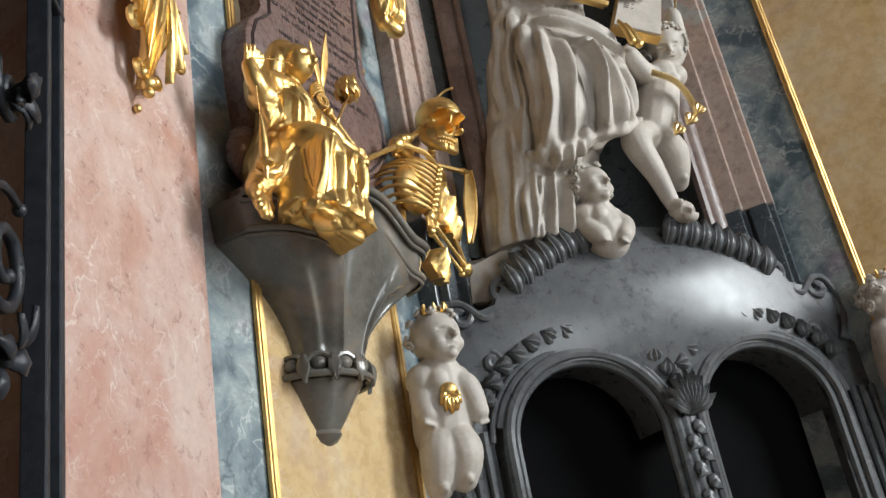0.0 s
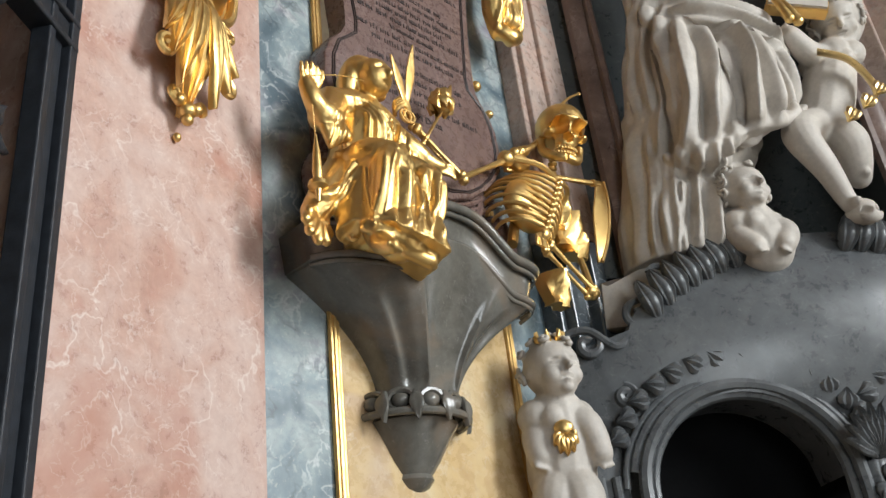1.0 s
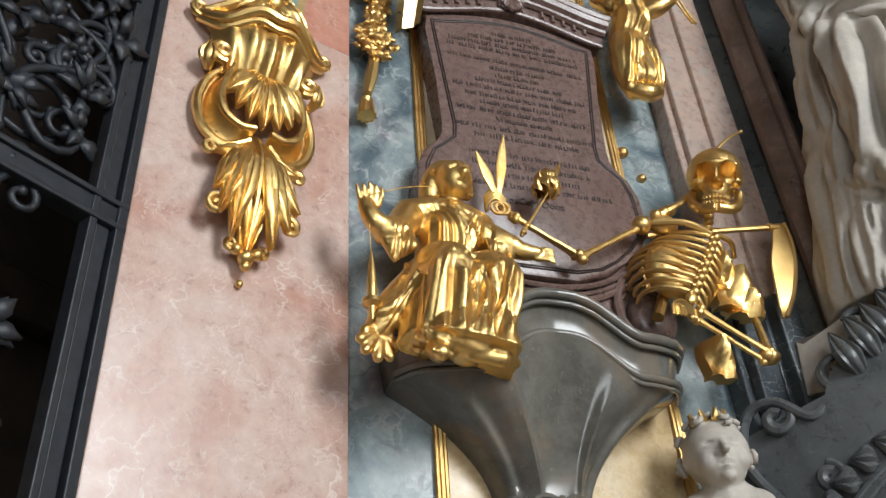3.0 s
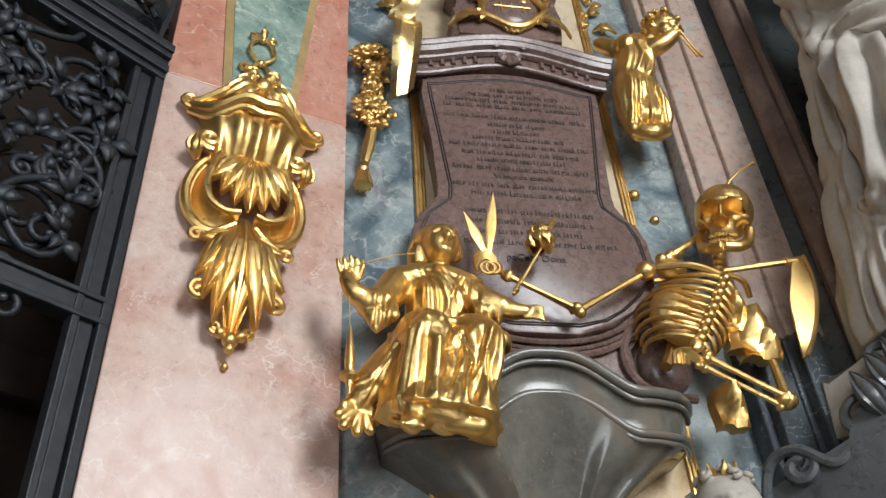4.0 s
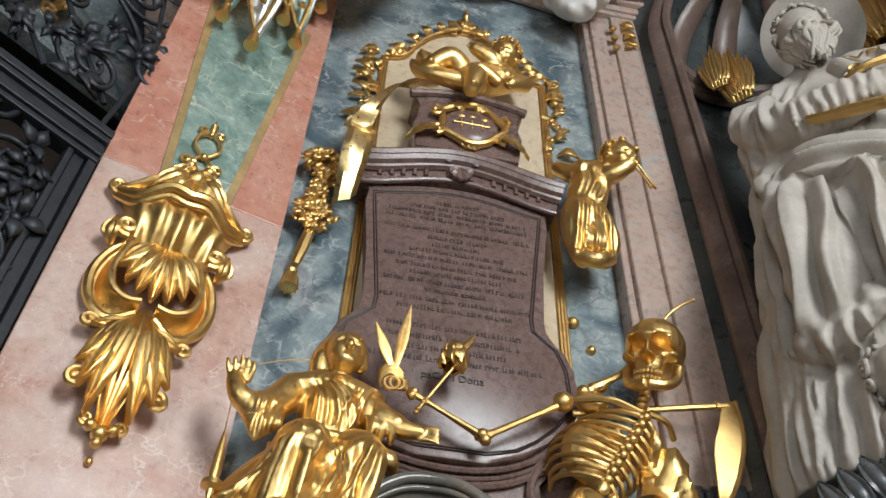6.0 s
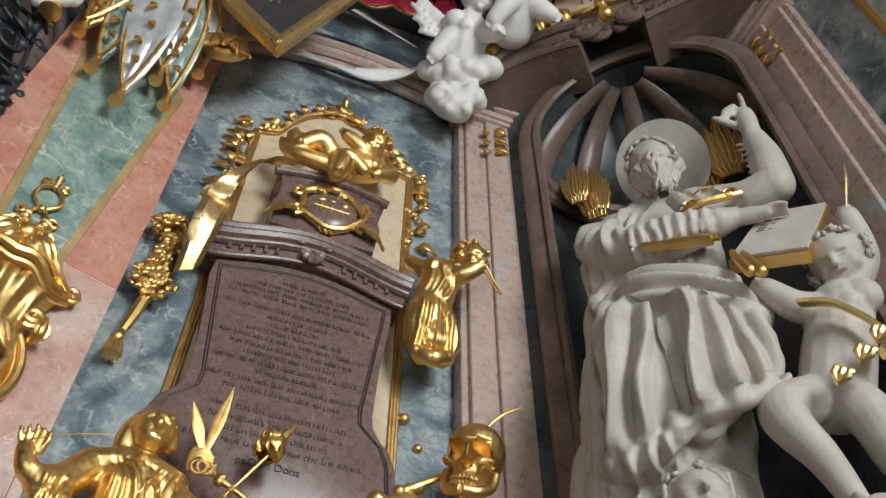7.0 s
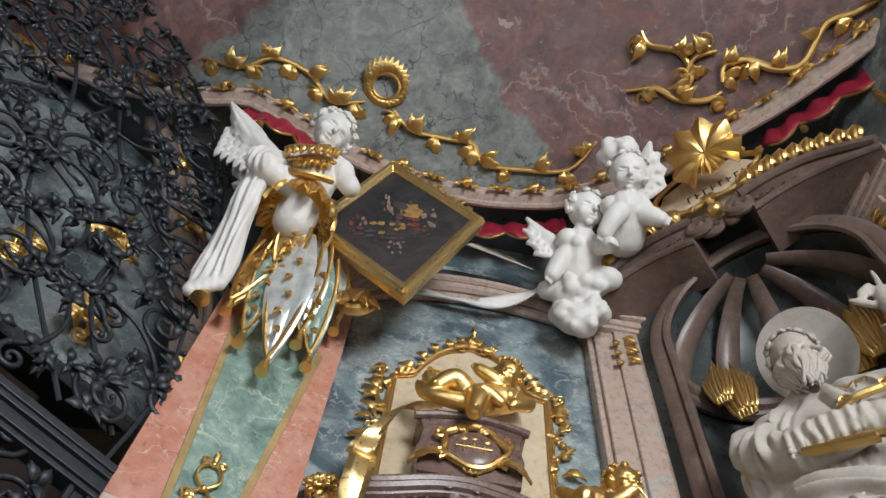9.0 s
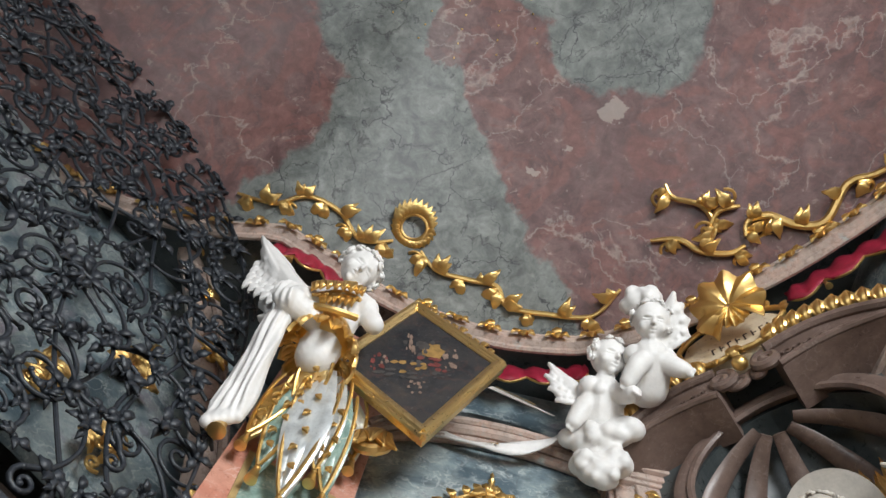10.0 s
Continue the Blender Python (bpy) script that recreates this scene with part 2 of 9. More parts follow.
def tube(bm, path, radius, sides=8, flat=1.0, closed=False, up=(0, 0, 1)):
    """A tube along a path; radius a number or a list along the path; flat squeezes it across 'up'."""
    P = [Vector(p) for p in path]
    n = len(P)
    rad = radius if isinstance(radius, (list, tuple)) else [radius] * n
    if len(rad) != n:
        m = len(rad) - 1
        rad = [rad[min(int(i / (n - 1) * m), m - 1)] * (1 - (i / (n - 1) * m - min(int(i / (n - 1) * m), m - 1))) + rad[min(int(i / (n - 1) * m), m - 1) + 1] * (i / (n - 1) * m - min(int(i / (n - 1) * m), m - 1)) for i in range(n)]
    side = None
    rings = []
    for i in range(n):
        t = (P[(i + 1) % n] - P[i - 1]) if closed else (P[min(i + 1, n - 1)] - P[max(i - 1, 0)])
        t = t.normalized() if t.length > 1e-9 else Vector((0, 0, 1))
        if side is None:
            u = Vector(up)
            side = t.cross(u)
            if side.length < 1e-3:
                side = t.cross(Vector((1, 0.3, 0)))
        side = (side - t * side.dot(t)).normalized()
        other = t.cross(side)
        rings.append([bm.verts.new(P[i] + rad[i] * (math.cos(2 * math.pi * k / sides) * side + flat * math.sin(2 * math.pi * k / sides) * other)) for k in range(sides)])
    for i in range(n if closed else n - 1):
        a, b = rings[i], rings[(i + 1) % n]
        for k in range(sides):
            bm.faces.new((a[k], a[(k + 1) % sides], b[(k + 1) % sides], b[k]))
    if not closed:
        bm.faces.new(rings[0][::-1])
        bm.faces.new(rings[-1])


def blob(bm, c, r, turn=(0, 0, 0), seg=20, rings=12):
    r = (r, r, r) if isinstance(r, (int, float)) else r
    m = Matrix.LocRotScale(Vector(c), Euler([radians(a) for a in turn]), Vector(r))
    nv = bm.verts.new
    nf = bm.faces.new
    top, low = nv(m @ Vector((0, 0, 1))), nv(m @ Vector((0, 0, -1)))
    rows = []
    for i in range(1, rings):
        a = math.pi * i / rings
        z, q = math.cos(a), math.sin(a)
        rows.append([nv(m @ Vector((q * math.cos(2 * math.pi * k / seg), q * math.sin(2 * math.pi * k / seg), z))) for k in range(seg)])
    for k in range(seg):
        n = (k + 1) % seg
        nf((top, rows[0][k], rows[0][n]))
        nf((low, rows[-1][n], rows[-1][k]))
        for a, b in zip(rows, rows[1:]):
            nf((a[k], b[k], b[n], a[n]))


def lathe(bm, profile, c=(0, 0, 0), sides=20, squash=1.0):
    rings = [[bm.verts.new((c[0] + r * math.cos(2 * math.pi * k / sides), c[1] + squash * r * math.sin(2 * math.pi * k / sides), c[2] + z)) for k in range(sides)] for r, z in profile]
    for a, b in zip(rings, rings[1:]):
        for k in range(sides):
            bm.faces.new((a[k], a[(k + 1) % sides], b[(k + 1) % sides], b[k]))
    bm.faces.new(rings[0][::-1])
    bm.faces.new(rings[-1])


def spiral(c, r0, r1, a0, turns, n=22, plane=((1, 0, 0), (0, 0, 1)), lift=0.0):
    """Points of a scroll that winds from radius r0 at angle a0 (degrees) to r1."""
    e1, e2, o = Vector(plane[0]), Vector(plane[1]), Vector(c)
    nrm = e1.cross(e2)
    out = []
    for i in range(n + 1):
        f = i / n
        a = radians(a0) + f * turns * 2 * math.pi
        r = r0 * (r1 / r0) ** f
        out.append(o + r * (math.cos(a) * e1 + math.sin(a) * e2) + nrm * lift * f)
    return out


def leaf(bm, base, tip, out, width, curl=0.15, lobes=3, n=14, m=9, groove=0.18, thick=0.012, bow=0.0, depth=0.6):
    """An acanthus leaf from base to tip that bulges towards 'out', with lobed edges, a midrib and grooves."""
    base, tip, out = Vector(base), Vector(tip), Vector(out).normalized()
    ax = tip - base
    length = ax.length
    ax.normalize()
    out = (out - ax * out.dot(ax)).normalized()
    side = ax.cross(out)
    grids = []
    for back in (0, 1):
        g = []
        for i in range(n + 1):
            t = i / n
            w = width * (0.32 + 0.78 * math.sin(math.pi * t ** 0.95) ** 0.8) * math.sqrt(max(0.0, 1 - t ** 5))
            w *= 1 - depth * 0.55 * (0.5 - 0.5 * math.cos(2 * math.pi * lobes * t)) * (0.35 + 0.65 * t)
            if i == n:
                w = width * 0.08
            row = []
            for j in range(m + 1):
                s = 2 * j / m - 1
                h = curl * length * math.sin(math.pi * t ** 0.8) + bow * length * t * t
                h += groove * width * (0.5 * math.cos(3.0 * math.pi * s * (1.0 if m < 12 else 0.75 + 0.5 * t)) * (1 - 0.5 * abs(s)) + 0.5 * (1 - s * s)) * min(1, 4 * t + 0.25)
                p = base + ax * (length * (t + 0.10 * abs(s) * (1 - t) * math.sin(2 * math.pi * lobes * t))) + side * (s * w) + out * (h - back * thick)
                row.append(bm.verts.new(p))
            g.append(row)
        grids.append(g)
    f, b = grids
    for i in range(n):
        for j in range(m):
            bm.faces.new((f[i][j], f[i][j + 1], f[i + 1][j + 1], f[i + 1][j]))
            bm.faces.new((b[i][j], b[i + 1][j], b[i + 1][j + 1], b[i][j + 1]))
    for i in range(n):
        bm.faces.new((f[i][0], f[i + 1][0], b[i + 1][0], b[i][0]))
        bm.faces.new((f[i][m], b[i][m], b[i + 1][m], f[i + 1][m]))
    for j in range(m):
        bm.faces.new((f[0][j], b[0][j], b[0][j + 1], f[0][j + 1]))
        bm.faces.new((f[n][j], f[n][j + 1], b[n][j + 1], b[n][j]))


def shell(bm, c, r, out=(0, -1, 0), up=(0, 0, 1), flutes=9, spread=150, dome=0.35, thick=0.012, wave=0.12):
    """A fluted scallop shell that fans out from c."""
    c, out, up = Vector(c), Vector(out).normalized(), Vector(up).normalized()
    side = up.cross(out)
    na, nr = flutes * 6, 8
    g2 = []
    for back in (0, 1):
        g = []
        for i in range(nr + 1):
            t = 0.08 + 0.92 * i / nr
            row = []
            for j in range(na + 1):
                f = j / na
                a = radians(spread) * (f - 0.5)
                fl = math.cos(2 * math.pi * flutes * f)
                rr = r * t * (1 + wave * 0.5 * fl * t) * (1 - 0.1 * abs(2 * f - 1))
                h = dome * r * math.sin(math.pi * (0.15 + 0.7 * t)) + wave * r * 0.6 * fl * t
                row.append(bm.verts.new(c + rr * (math.sin(a) * side + math.cos(a) * up) + out * (h - back * thick)))
            g.append(row)
        g2.append(g)
    f, b = g2
    for i in range(nr):
        for j in range(na):
            bm.faces.new((f[i][j], f[i][j + 1], f[i + 1][j + 1], f[i + 1][j]))
            bm.faces.new((b[i][j], b[i + 1][j], b[i + 1][j + 1], b[i][j + 1]))
    for j in range(na):
        bm.faces.new((f[nr][j], f[nr][j + 1], b[nr][j + 1], b[nr][j]))
        bm.faces.new((f[0][j], b[0][j], b[0][j + 1], f[0][j + 1]))
    for i in range(nr):
        bm.faces.new((f[i][0], f[i + 1][0], b[i + 1][0], b[i][0]))
        bm.faces.new((f[i][na], b[i][na], b[i + 1][na], f[i + 1][na]))


def limb(bm, pts, radii, sides=16, n=9):
    sides, n = max(sides, 10), max(n, 6)
    path = spline(pts, n)
    k = len(pts) - 1
    rad = []
    for i in range(len(path)):
        f = i / n
        j = min(int(f), k - 1)
        rad.append(radii[j] * (1 - f + j) + radii[j + 1] * (f - j))
    tube(bm, path, rad, sides)
    blob(bm, pts[0], radii[0], seg=14, rings=10)
    blob(bm, pts[-1], radii[-1], seg=14, rings=10)


def sculpt(name, bm, mat, m, label, category, voxel=0.012, smooth=3, folds=None, parent=None, group="", locks=None):
    """One carved mesh: the rough forms fused into a skin, smoothed, with carved folds pushed along the normals."""
    me = bpy.data.meshes.new(name)
    bmesh.ops.recalc_face_normals(bm, faces=bm.faces)
    bm.to_mesh(me)
    bm.free()
    tmp = new("tmp", me)
    r = tmp.modifiers.new("fuse", "REMESH")
    r.mode, r.voxel_size = "VOXEL", voxel
    s = tmp.modifiers.new("soften", "SMOOTH")
    s.iterations, s.factor = smooth, 0.5
    bpy.context.view_layer.update()
    dg = bpy.context.evaluated_depsgraph_get()
    out = bpy.data.meshes.new_from_object(tmp.evaluated_get(dg))
    bpy.data.objects.remove(tmp)
    bpy.data.meshes.remove(me)
    if folds:
        no = [v.normal.copy() for v in out.vertices]
        for v, nv in zip(out.vertices, no):
            v.co += nv * folds(v.co, nv)
    if locks is not None:
        bmesh.ops.recalc_face_normals(locks, faces=locks.faces)
        locks.from_mesh(out)
        locks.to_mesh(out)
        locks.free()
    out.name = name
    out.materials.clear()
    out.materials.append(mat)
    for p in out.polygons:
        p.use_smooth = True
    ob = new(name, out)
    if parent is not None:
        ob.parent = parent
        return ob
    ob.matrix_world = m
    return tagged(ob, label, category, group)


def press(ob, lines, lean=0.25):
    """Carves cloth folds into a figure: lines of (points (x, z), width, height); crests where height > 0, grooves where it is < 0."""
    me = ob.data
    n = len(me.vertices)
    co, no = np.empty(n * 3), np.empty(n * 3)
    me.vertices.foreach_get("co", co)
    me.vertex_normals.foreach_get("vector", no)
    co, no = co.reshape(n, 3), no.reshape(n, 3)
    front = np.clip(-no[:, 1] * 1.6 + lean, 0, 1)
    flat = co[:, (0, 2)]
    up, down = np.zeros(n), np.zeros(n)
    for pts, w, h in lines:
        path = np.array([(p.x, p.y) for p in spline([(x, z, 0) for x, z in pts], 5)])
        lo, hi = path.min(0) - w, path.max(0) + w
        near = np.nonzero((flat[:, 0] > lo[0]) & (flat[:, 0] < hi[0]) & (flat[:, 1] > lo[1]) & (flat[:, 1] < hi[1]) & (front > 0.01))[0]
        if not len(near):
            continue
        sel = flat[near]
        best = np.full(len(near), 9.0)
        at = np.zeros(len(near))
        for i in range(len(path) - 1):
            a, d = path[i], path[i + 1] - path[i]
            q = sel - a
            f = np.clip(q @ d / max(d @ d, 1e-9), 0, 1)
            dist = np.hypot(q[:, 0] - f * d[0], q[:, 1] - f * d[1])
            closer = dist < best
            best = np.where(closer, dist, best)
            at = np.where(closer, (i + f) / (len(path) - 1), at)
        k = np.clip(1 - best / w, 0, 1)
        v = abs(h) * k ** 1.4 * np.clip(np.minimum(at, 1 - at) * 5 + 0.35, 0, 1)
        if h > 0:
            up[near] = np.maximum(up[near], v)
        else:
            down[near] = np.maximum(down[near], v)
    me.vertices.foreach_set("co", (co + no * ((up - down) * front)[:, None]).ravel())
    me.update()


def fan(tops, hems, sag=0.0, count=6, width=0.03, height=0.015, seed=1, wobble=0.012):
    """Fold lines that spread from the line 'tops' to the line 'hems' (each two points x, z), with grooves between."""
    rng = random.Random(seed)
    out = []
    for k in range(count):
        for half, h, w in ((0.0, height, width), (0.5, -height * 0.7, width * 0.8)):
            f = (k + half + rng.uniform(-0.15, 0.15)) / max(count - 0.5, 1)
            a = Vector(tops[0]).lerp(Vector(tops[1]), f)
            b = Vector(hems[0]).lerp(Vector(hems[1]), f)
            m1 = a.lerp(b, 0.35) + Vector((sag + rng.uniform(-wobble, wobble), rng.uniform(-wobble, wobble)))
            m2 = a.lerp(b, 0.7) + Vector((sag * 0.7 + rng.uniform(-wobble, wobble), rng.uniform(-wobble, wobble)))
            s0 = rng.choice((0.0, 0.0, 0.18))
            a = a.lerp(b, s0)
            out.append(([tuple(a), tuple(m1), tuple(m2), tuple(b)], w * rng.uniform(0.8, 1.2), h * rng.uniform(0.7, 1.25)))
    return out


# ---- frames of the walls: x along the wall, y into it, z up ----
MON = pose(1.54, 2.02, 0, 0, 0, 6.9)
PIL = pose(0.883, 1.64, 0, 0, 0, 24.7)
NIC = pose(3.83, 1.53, 0, 0, 0, -37.2)
GRI = pose(0.855, 1.625, 0, 0, 0, 225)
RIG = pose(4.60, 0.83, 0, 0, 0, -81.3)
I4 = Matrix.Identity(4)


def arc(cx, cz, rx, rz, a0, a1, n=16):
    return [(cx + rx * math.cos(radians(a0 + (a1 - a0) * i / n)), cz + rz * math.sin(radians(a0 + (a1 - a0) * i / n))) for i in range(n + 1)]
# ---- the large structure ----


def plain_wall(name, x0, x1, y0, y1, z0, z1, mat, m=I4, label="", holes=()):
    bm = bmesh.new()
    box(bm, x0, x1, y0, y1, z0, z1)
    return solo(name, bm, mat, m, label, "wall", kind="structure", smooth=False)


bm = bmesh.new()
box(bm, -5, 7.5, -4.8, 4.2, -0.2, 0)
solo("floor", bm, FLOOR, I4, "worn stone floor of the church", "floor", kind="structure", smooth=False)

# closing walls behind the camera, with window openings
for nm, a, b, c, d in (("wall_south_a", -5, -0.2, 0, 9.6), ("wall_south_b", 1.4, 4.2, 0, 9.6), ("wall_south_c", 6.2, 7.5, 0, 9.6), ("wall_south_d", -0.2, 1.4, 3.9, 9.6),
                       ("wall_south_e", 4.2, 6.2, 0, 2.8), ("wall_south_f", 4.2, 6.2, 6.4, 9.6)):
    plain_wall(nm, a, b, -4.9, -4.7, c, d, PLASTER, label="plain plastered church wall")
for nm, a, b, c, d in (("wall_east_a", -4.9, -2.5, 0, 9.6), ("wall_east_b", -0.7, 4.2, 0, 9.6), ("wall_east_c", -2.5, -0.7, 0, 2.5), ("wall_east_d", -2.5, -0.7, 5.9, 9.6)):
    plain_wall(nm, 7.5, 7.7, a, b, c, d, PLASTER, label="plain plastered church wall")
plain_wall("wall_west", -5.2, -5, -4.9, 4.2, 0, 9.6, PLASTER, label="plain plastered church wall")
plain_wall("wall_north", -5.2, 7.7, 4.2, 4.4, 0, 9.6, PLASTER, label="plain plastered church wall")

# pilaster of pink marble with a tapering green inlay
pil = thing("pilaster", PIL, "tall pink marble pilaster with green inlaid panel", "pilaster", kind="structure")
bm = bmesh.new()
box(bm, 0, 0.717, 0, 0.35, 0, 4.10, 0.004)
part("shaft_block", bm, PINK, pil, "pale pink marble block", smooth=False)
bm = bmesh.new()
box(bm, 0, 0.717, 0.001, 0.35, 4.102, 5.7, 0.004)
part("shaft_block", bm, PINK_RED, pil, "reddish pink marble block", smooth=False)


def taper(z, grow=0.0):
    f = (z - 4.05) / (5.45 - 4.05)
    return 0.352 - (0.105 + 0.095 * f) - grow, 0.365 + (0.095 + 0.12 * f) + grow


bm = bmesh.new()
(a0, b0), (a1, b1) = taper(4.0, 0.034), taper(5.5, 0.04)
prism(bm, [(a0, 4.0), (b0, 4.0), (b1, 5.5), (a1, 5.5)], -0.008, 0.01, 0.003)
part("border", bm, OCHRE, pil, "ochre marble border")
bm = bmesh.new()
(a0, b0), (a1, b1) = taper(4.0), taper(5.5)
prism(bm, [(a0, 4.0), (b0, 4.0), (b1, 5.47), (a1, 5.47)], -0.013, 0.0, 0.002)
part("inlay", bm, GREENINLAY, pil, "veined green marble inlay")

# monument wall
wall = thing("wall_monument", MON, "blue-grey marble wall panel", "wall", kind="structure")
bm = bmesh.new()
box(bm, -0.3, 1.9, 0, 0.3, 0, 7.6)
part("panel", bm, BLUE, wall, smooth=False)
cream_pts = [(0.285, 0.0), (1.15, 0.0), (1.15, 5.62)] + arc(0.7175, 5.62, 0.30, 0.42, 0, 180, 18) + [(0.285, 5.62)]
bm = bmesh.new()
prism(bm, [(0.285, 0.0), (1.15, 0.0), (1.15, 3.0), (0.285, 3.0)], -0.008, 0.0)
part("lower_panel", bm, YELLOW, wall, "warm yellow marble panel")
bm = bmesh.new()
prism(bm, [(0.285, 3.004), (1.15, 3.004), (1.15, 5.6)] + arc(0.7175, 5.66, 0.30, 0.36, 0, 180, 18) + [(0.285, 5.6)], -0.008, 0.0)
part("upper_panel", bm, CREAM, wall, "cream marble panel")


def gold_strip(u, z0, z1, parent, m=None):
    bm = bmesh.new()
    for du, r in ((-0.012, 0.009), (0.002, 0.012), (0.016, 0.008)):
        tube(bm, [(u + du, -0.012, z0), (u + du, -0.012, z1)], r, 8)
    return part("gilt_strip", bm, GOLD_DULL, parent, "gilt moulded strip")


gold_strip(0.285, 0, 5.6, wall)
gold_strip(1.15, 0, 5.6, wall)

# column pilaster between monument and niche, and its twin on the far side of the niche


def column(m, flip, name):
    s = -1 if flip else 1
    col = thing(name, m, "moulded pinkish marble pilaster on a dark blue plinth", "pilaster", "niche pilasters", "structure")
    bm = bmesh.new()
    for a, b, p in ((0.0, 0.40, 0.11), (0.035, 0.40, 0.14), (0.16, 0.40, 0.165), (0.29, 0.42, 0.12)):
        box(bm, min(s * a, s * b), max(s * a, s * b), -p, 0.2, 3.15, 6.3, 0.008)
    part("shaft", bm, STUCCO_PINK, col, smooth=False)
    bm = bmesh.new()
    for a, b, p in ((0.0, 0.42, 0.10), (0.03, 0.13, 0.15), (0.15, 0.42, 0.13), (0.17, 0.27, 0.185), (0.28, 0.43, 0.14)):
        box(bm, min(s * a, s * b), max(s * a, s * b), -p - 0.012, 0.2, 2.45, 3.148, 0.008)
    part("plinth", bm, PLINTH, col, "dark blue veined marble plinth", smooth=False)
    bm = bmesh.new()
    for z0, z1, g in ((6.30, 6.34, 0.015), (6.34, 6.40, 0.03), (6.40, 6.46, 0.06), (6.46, 6.5, 0.08)):
        box(bm, min(s * -g, s * (0.41 + g)), max(s * -g, s * (0.41 + g)), -0.165 - g, 0.2, z0, z1, 0.008)
    part("capital", bm, STUCCO_PINK, col, smooth=False)
    bm = bmesh.new()
    for k in range(9):
        leaf(bm, (s * (0.21 + 0.05 * math.sin(k * 2.1)), -0.17, 6.22 - 0.035 * k), (s * (0.21 + 0.09 * math.sin(k * 2.1 + 1)), -0.19, 6.16 - 0.035 * k), (0, -1, 0), 0.022, 0.2, 2, 8, 5)
    part("drop", bm, GOLD, col, "gilt leaf drop")
    return col


column(MON @ pose(1.415, 0.02, 0), False, "pilaster_left")
column(NIC @ pose(1.03, -0.13 + 0.14, 0, 0, 0, -44.1), True, "pilaster_right")

# niche behind the saint
nic = thing("wall_niche", NIC, "dark marble niche with pinkish arched frame", "niche", kind="structure")
bm = bmesh.new()
n = 18
rows = []
for z in (2.6, 3.5, 4.5, 5.3, 5.8, 6.1, 6.35, 6.5, 6.58):
    k = 1.0 if z <= 5.8 else math.sqrt(max(0.02, 1 - ((z - 5.8) / 0.82) ** 2))
    rows.append([bm.verts.new((0.72 * k * math.cos(math.pi * i / n), 0.10 + 0.62 * k * math.sin(math.pi * i / n), z)) for i in range(n + 1)])
for a, b in zip(rows, rows[1:]):
    for i in range(n):
        bm.faces.new((a[i], a[i + 1], b[i + 1], b[i]))
bm.faces.new(rows[-1])
part("niche_back", bm, NICHE, nic, "dark blue-green marble")
bm = bmesh.new()
inner = [(-0.62, 3.0), (-0.62, 5.95)] + arc(0, 5.95, 0.62, 0.6, 180, 0, 20) + [(0.62, 5.95), (0.62, 3.0)]
outer = [(-1.2, 3.0), (-1.2, 5.95), (-1.2, 7.6), (1.2, 7.6), (1.2, 5.95), (1.2, 3.0)]
vi = [bm.verts.new((x, 0.10, z)) for x, z in inner]
vi2 = [bm.verts.new((x, 0.3, z)) for x, z in inner]
for i in range(len(inner) - 1):
    bm.faces.new((vi[i], vi[i + 1], vi2[i + 1], vi2[i]))
vo = [bm.verts.new((max(-1.25, min(1.25, x * 2.0)), 0.10, z if z < 5.95 else 5.95 + (z - 5.95) * 3.1)) for x, z in inner]
for i in range(len(inner) - 1):
    bm.faces.new((vi[i], vi[i + 1], vo[i + 1], vo[i]))
part("spandrel", bm, NICHE, nic, smooth=False)
bm = bmesh.new()
arch_path = [(-0.66, 0.06, 3.0), (-0.66, 0.06, 5.95)] + [(x, 0.06, z) for x, z in arc(0, 5.95, 0.66, 0.66, 176, 4, 22)] + [(0.66, 0.06, 5.95), (0.66, 0.06, 3.0)]
tube(bm, arch_path, 0.055, 8, 0.8, up=(0, 1, 0))
tube(bm, [(x * 0.9, y - 0.03, z if z < 5.95 else 5.95 + (z - 5.95) * 0.9) for x, y, z in arch_path], 0.025, 6, up=(0, 1, 0))
part("arch_frame", bm, STUCCO_BROWN, nic, "brownish marble arch moulding")

# right-hand wall
rwall = thing("wall_right", RIG, "blue-grey marble strip beside yellow marble wall", "wall", kind="structure")
bm = bmesh.new()
box(bm, -0.4, 3.4, 0.01, 0.3, 0, 7.6)
part("panel", bm, BLUE, rwall, smooth=False)
bm = bmesh.new()
box(bm, 0.2, 3.3, -0.004, 0.012, 0, 5.2)
part("yellow_panel", bm, YELLOW, rwall, "warm yellow marble panel", smooth=False)
gold_strip(0.195, 0, 7.0, rwall)

# cornice over the monument
corn = thing("cornice_monument", MON, "arched pinkish marble cornice moulding", "cornice", kind="structure")
bm = bmesh.new()
pts = [(0.75 + 0.85 * math.cos(radians(a)), 6.12 + 0.42 * math.sin(radians(a)) ** 1.0) for a in range(170, 9, -8)]
for dz, pr, r in ((0.0, 0.04, 0.035), (0.055, 0.085, 0.04), (0.11, 0.12, 0.03)):
    tube(bm, [(x, -pr, z + dz) for x, z in pts], r, 8, up=(0, 1, 0))
part("moulding", bm, STUCCO_PINK, corn)

# gallery underside: a shallow vault of mottled red and grey-green marble over a curved rim
RIM = [(-2.6, -1.4), (-1.9, 0.1), (-0.9, 0.85), (0.1, 1.05), (0.6, 1.02), (0.95, 1.2), (1.4, 1.44), (2.2, 1.65), (2.8, 1.63), (3.4, 1.38), (3.92, 1.02), (4.37, 0.64), (4.75, 0.25), (5.3, -0.8), (5.4, -2.2), (4.6, -3.8), (2.0, -4.4), (-0.8, -4.2), (-2.3, -3.0)]
CC = (1.9, -1.8)


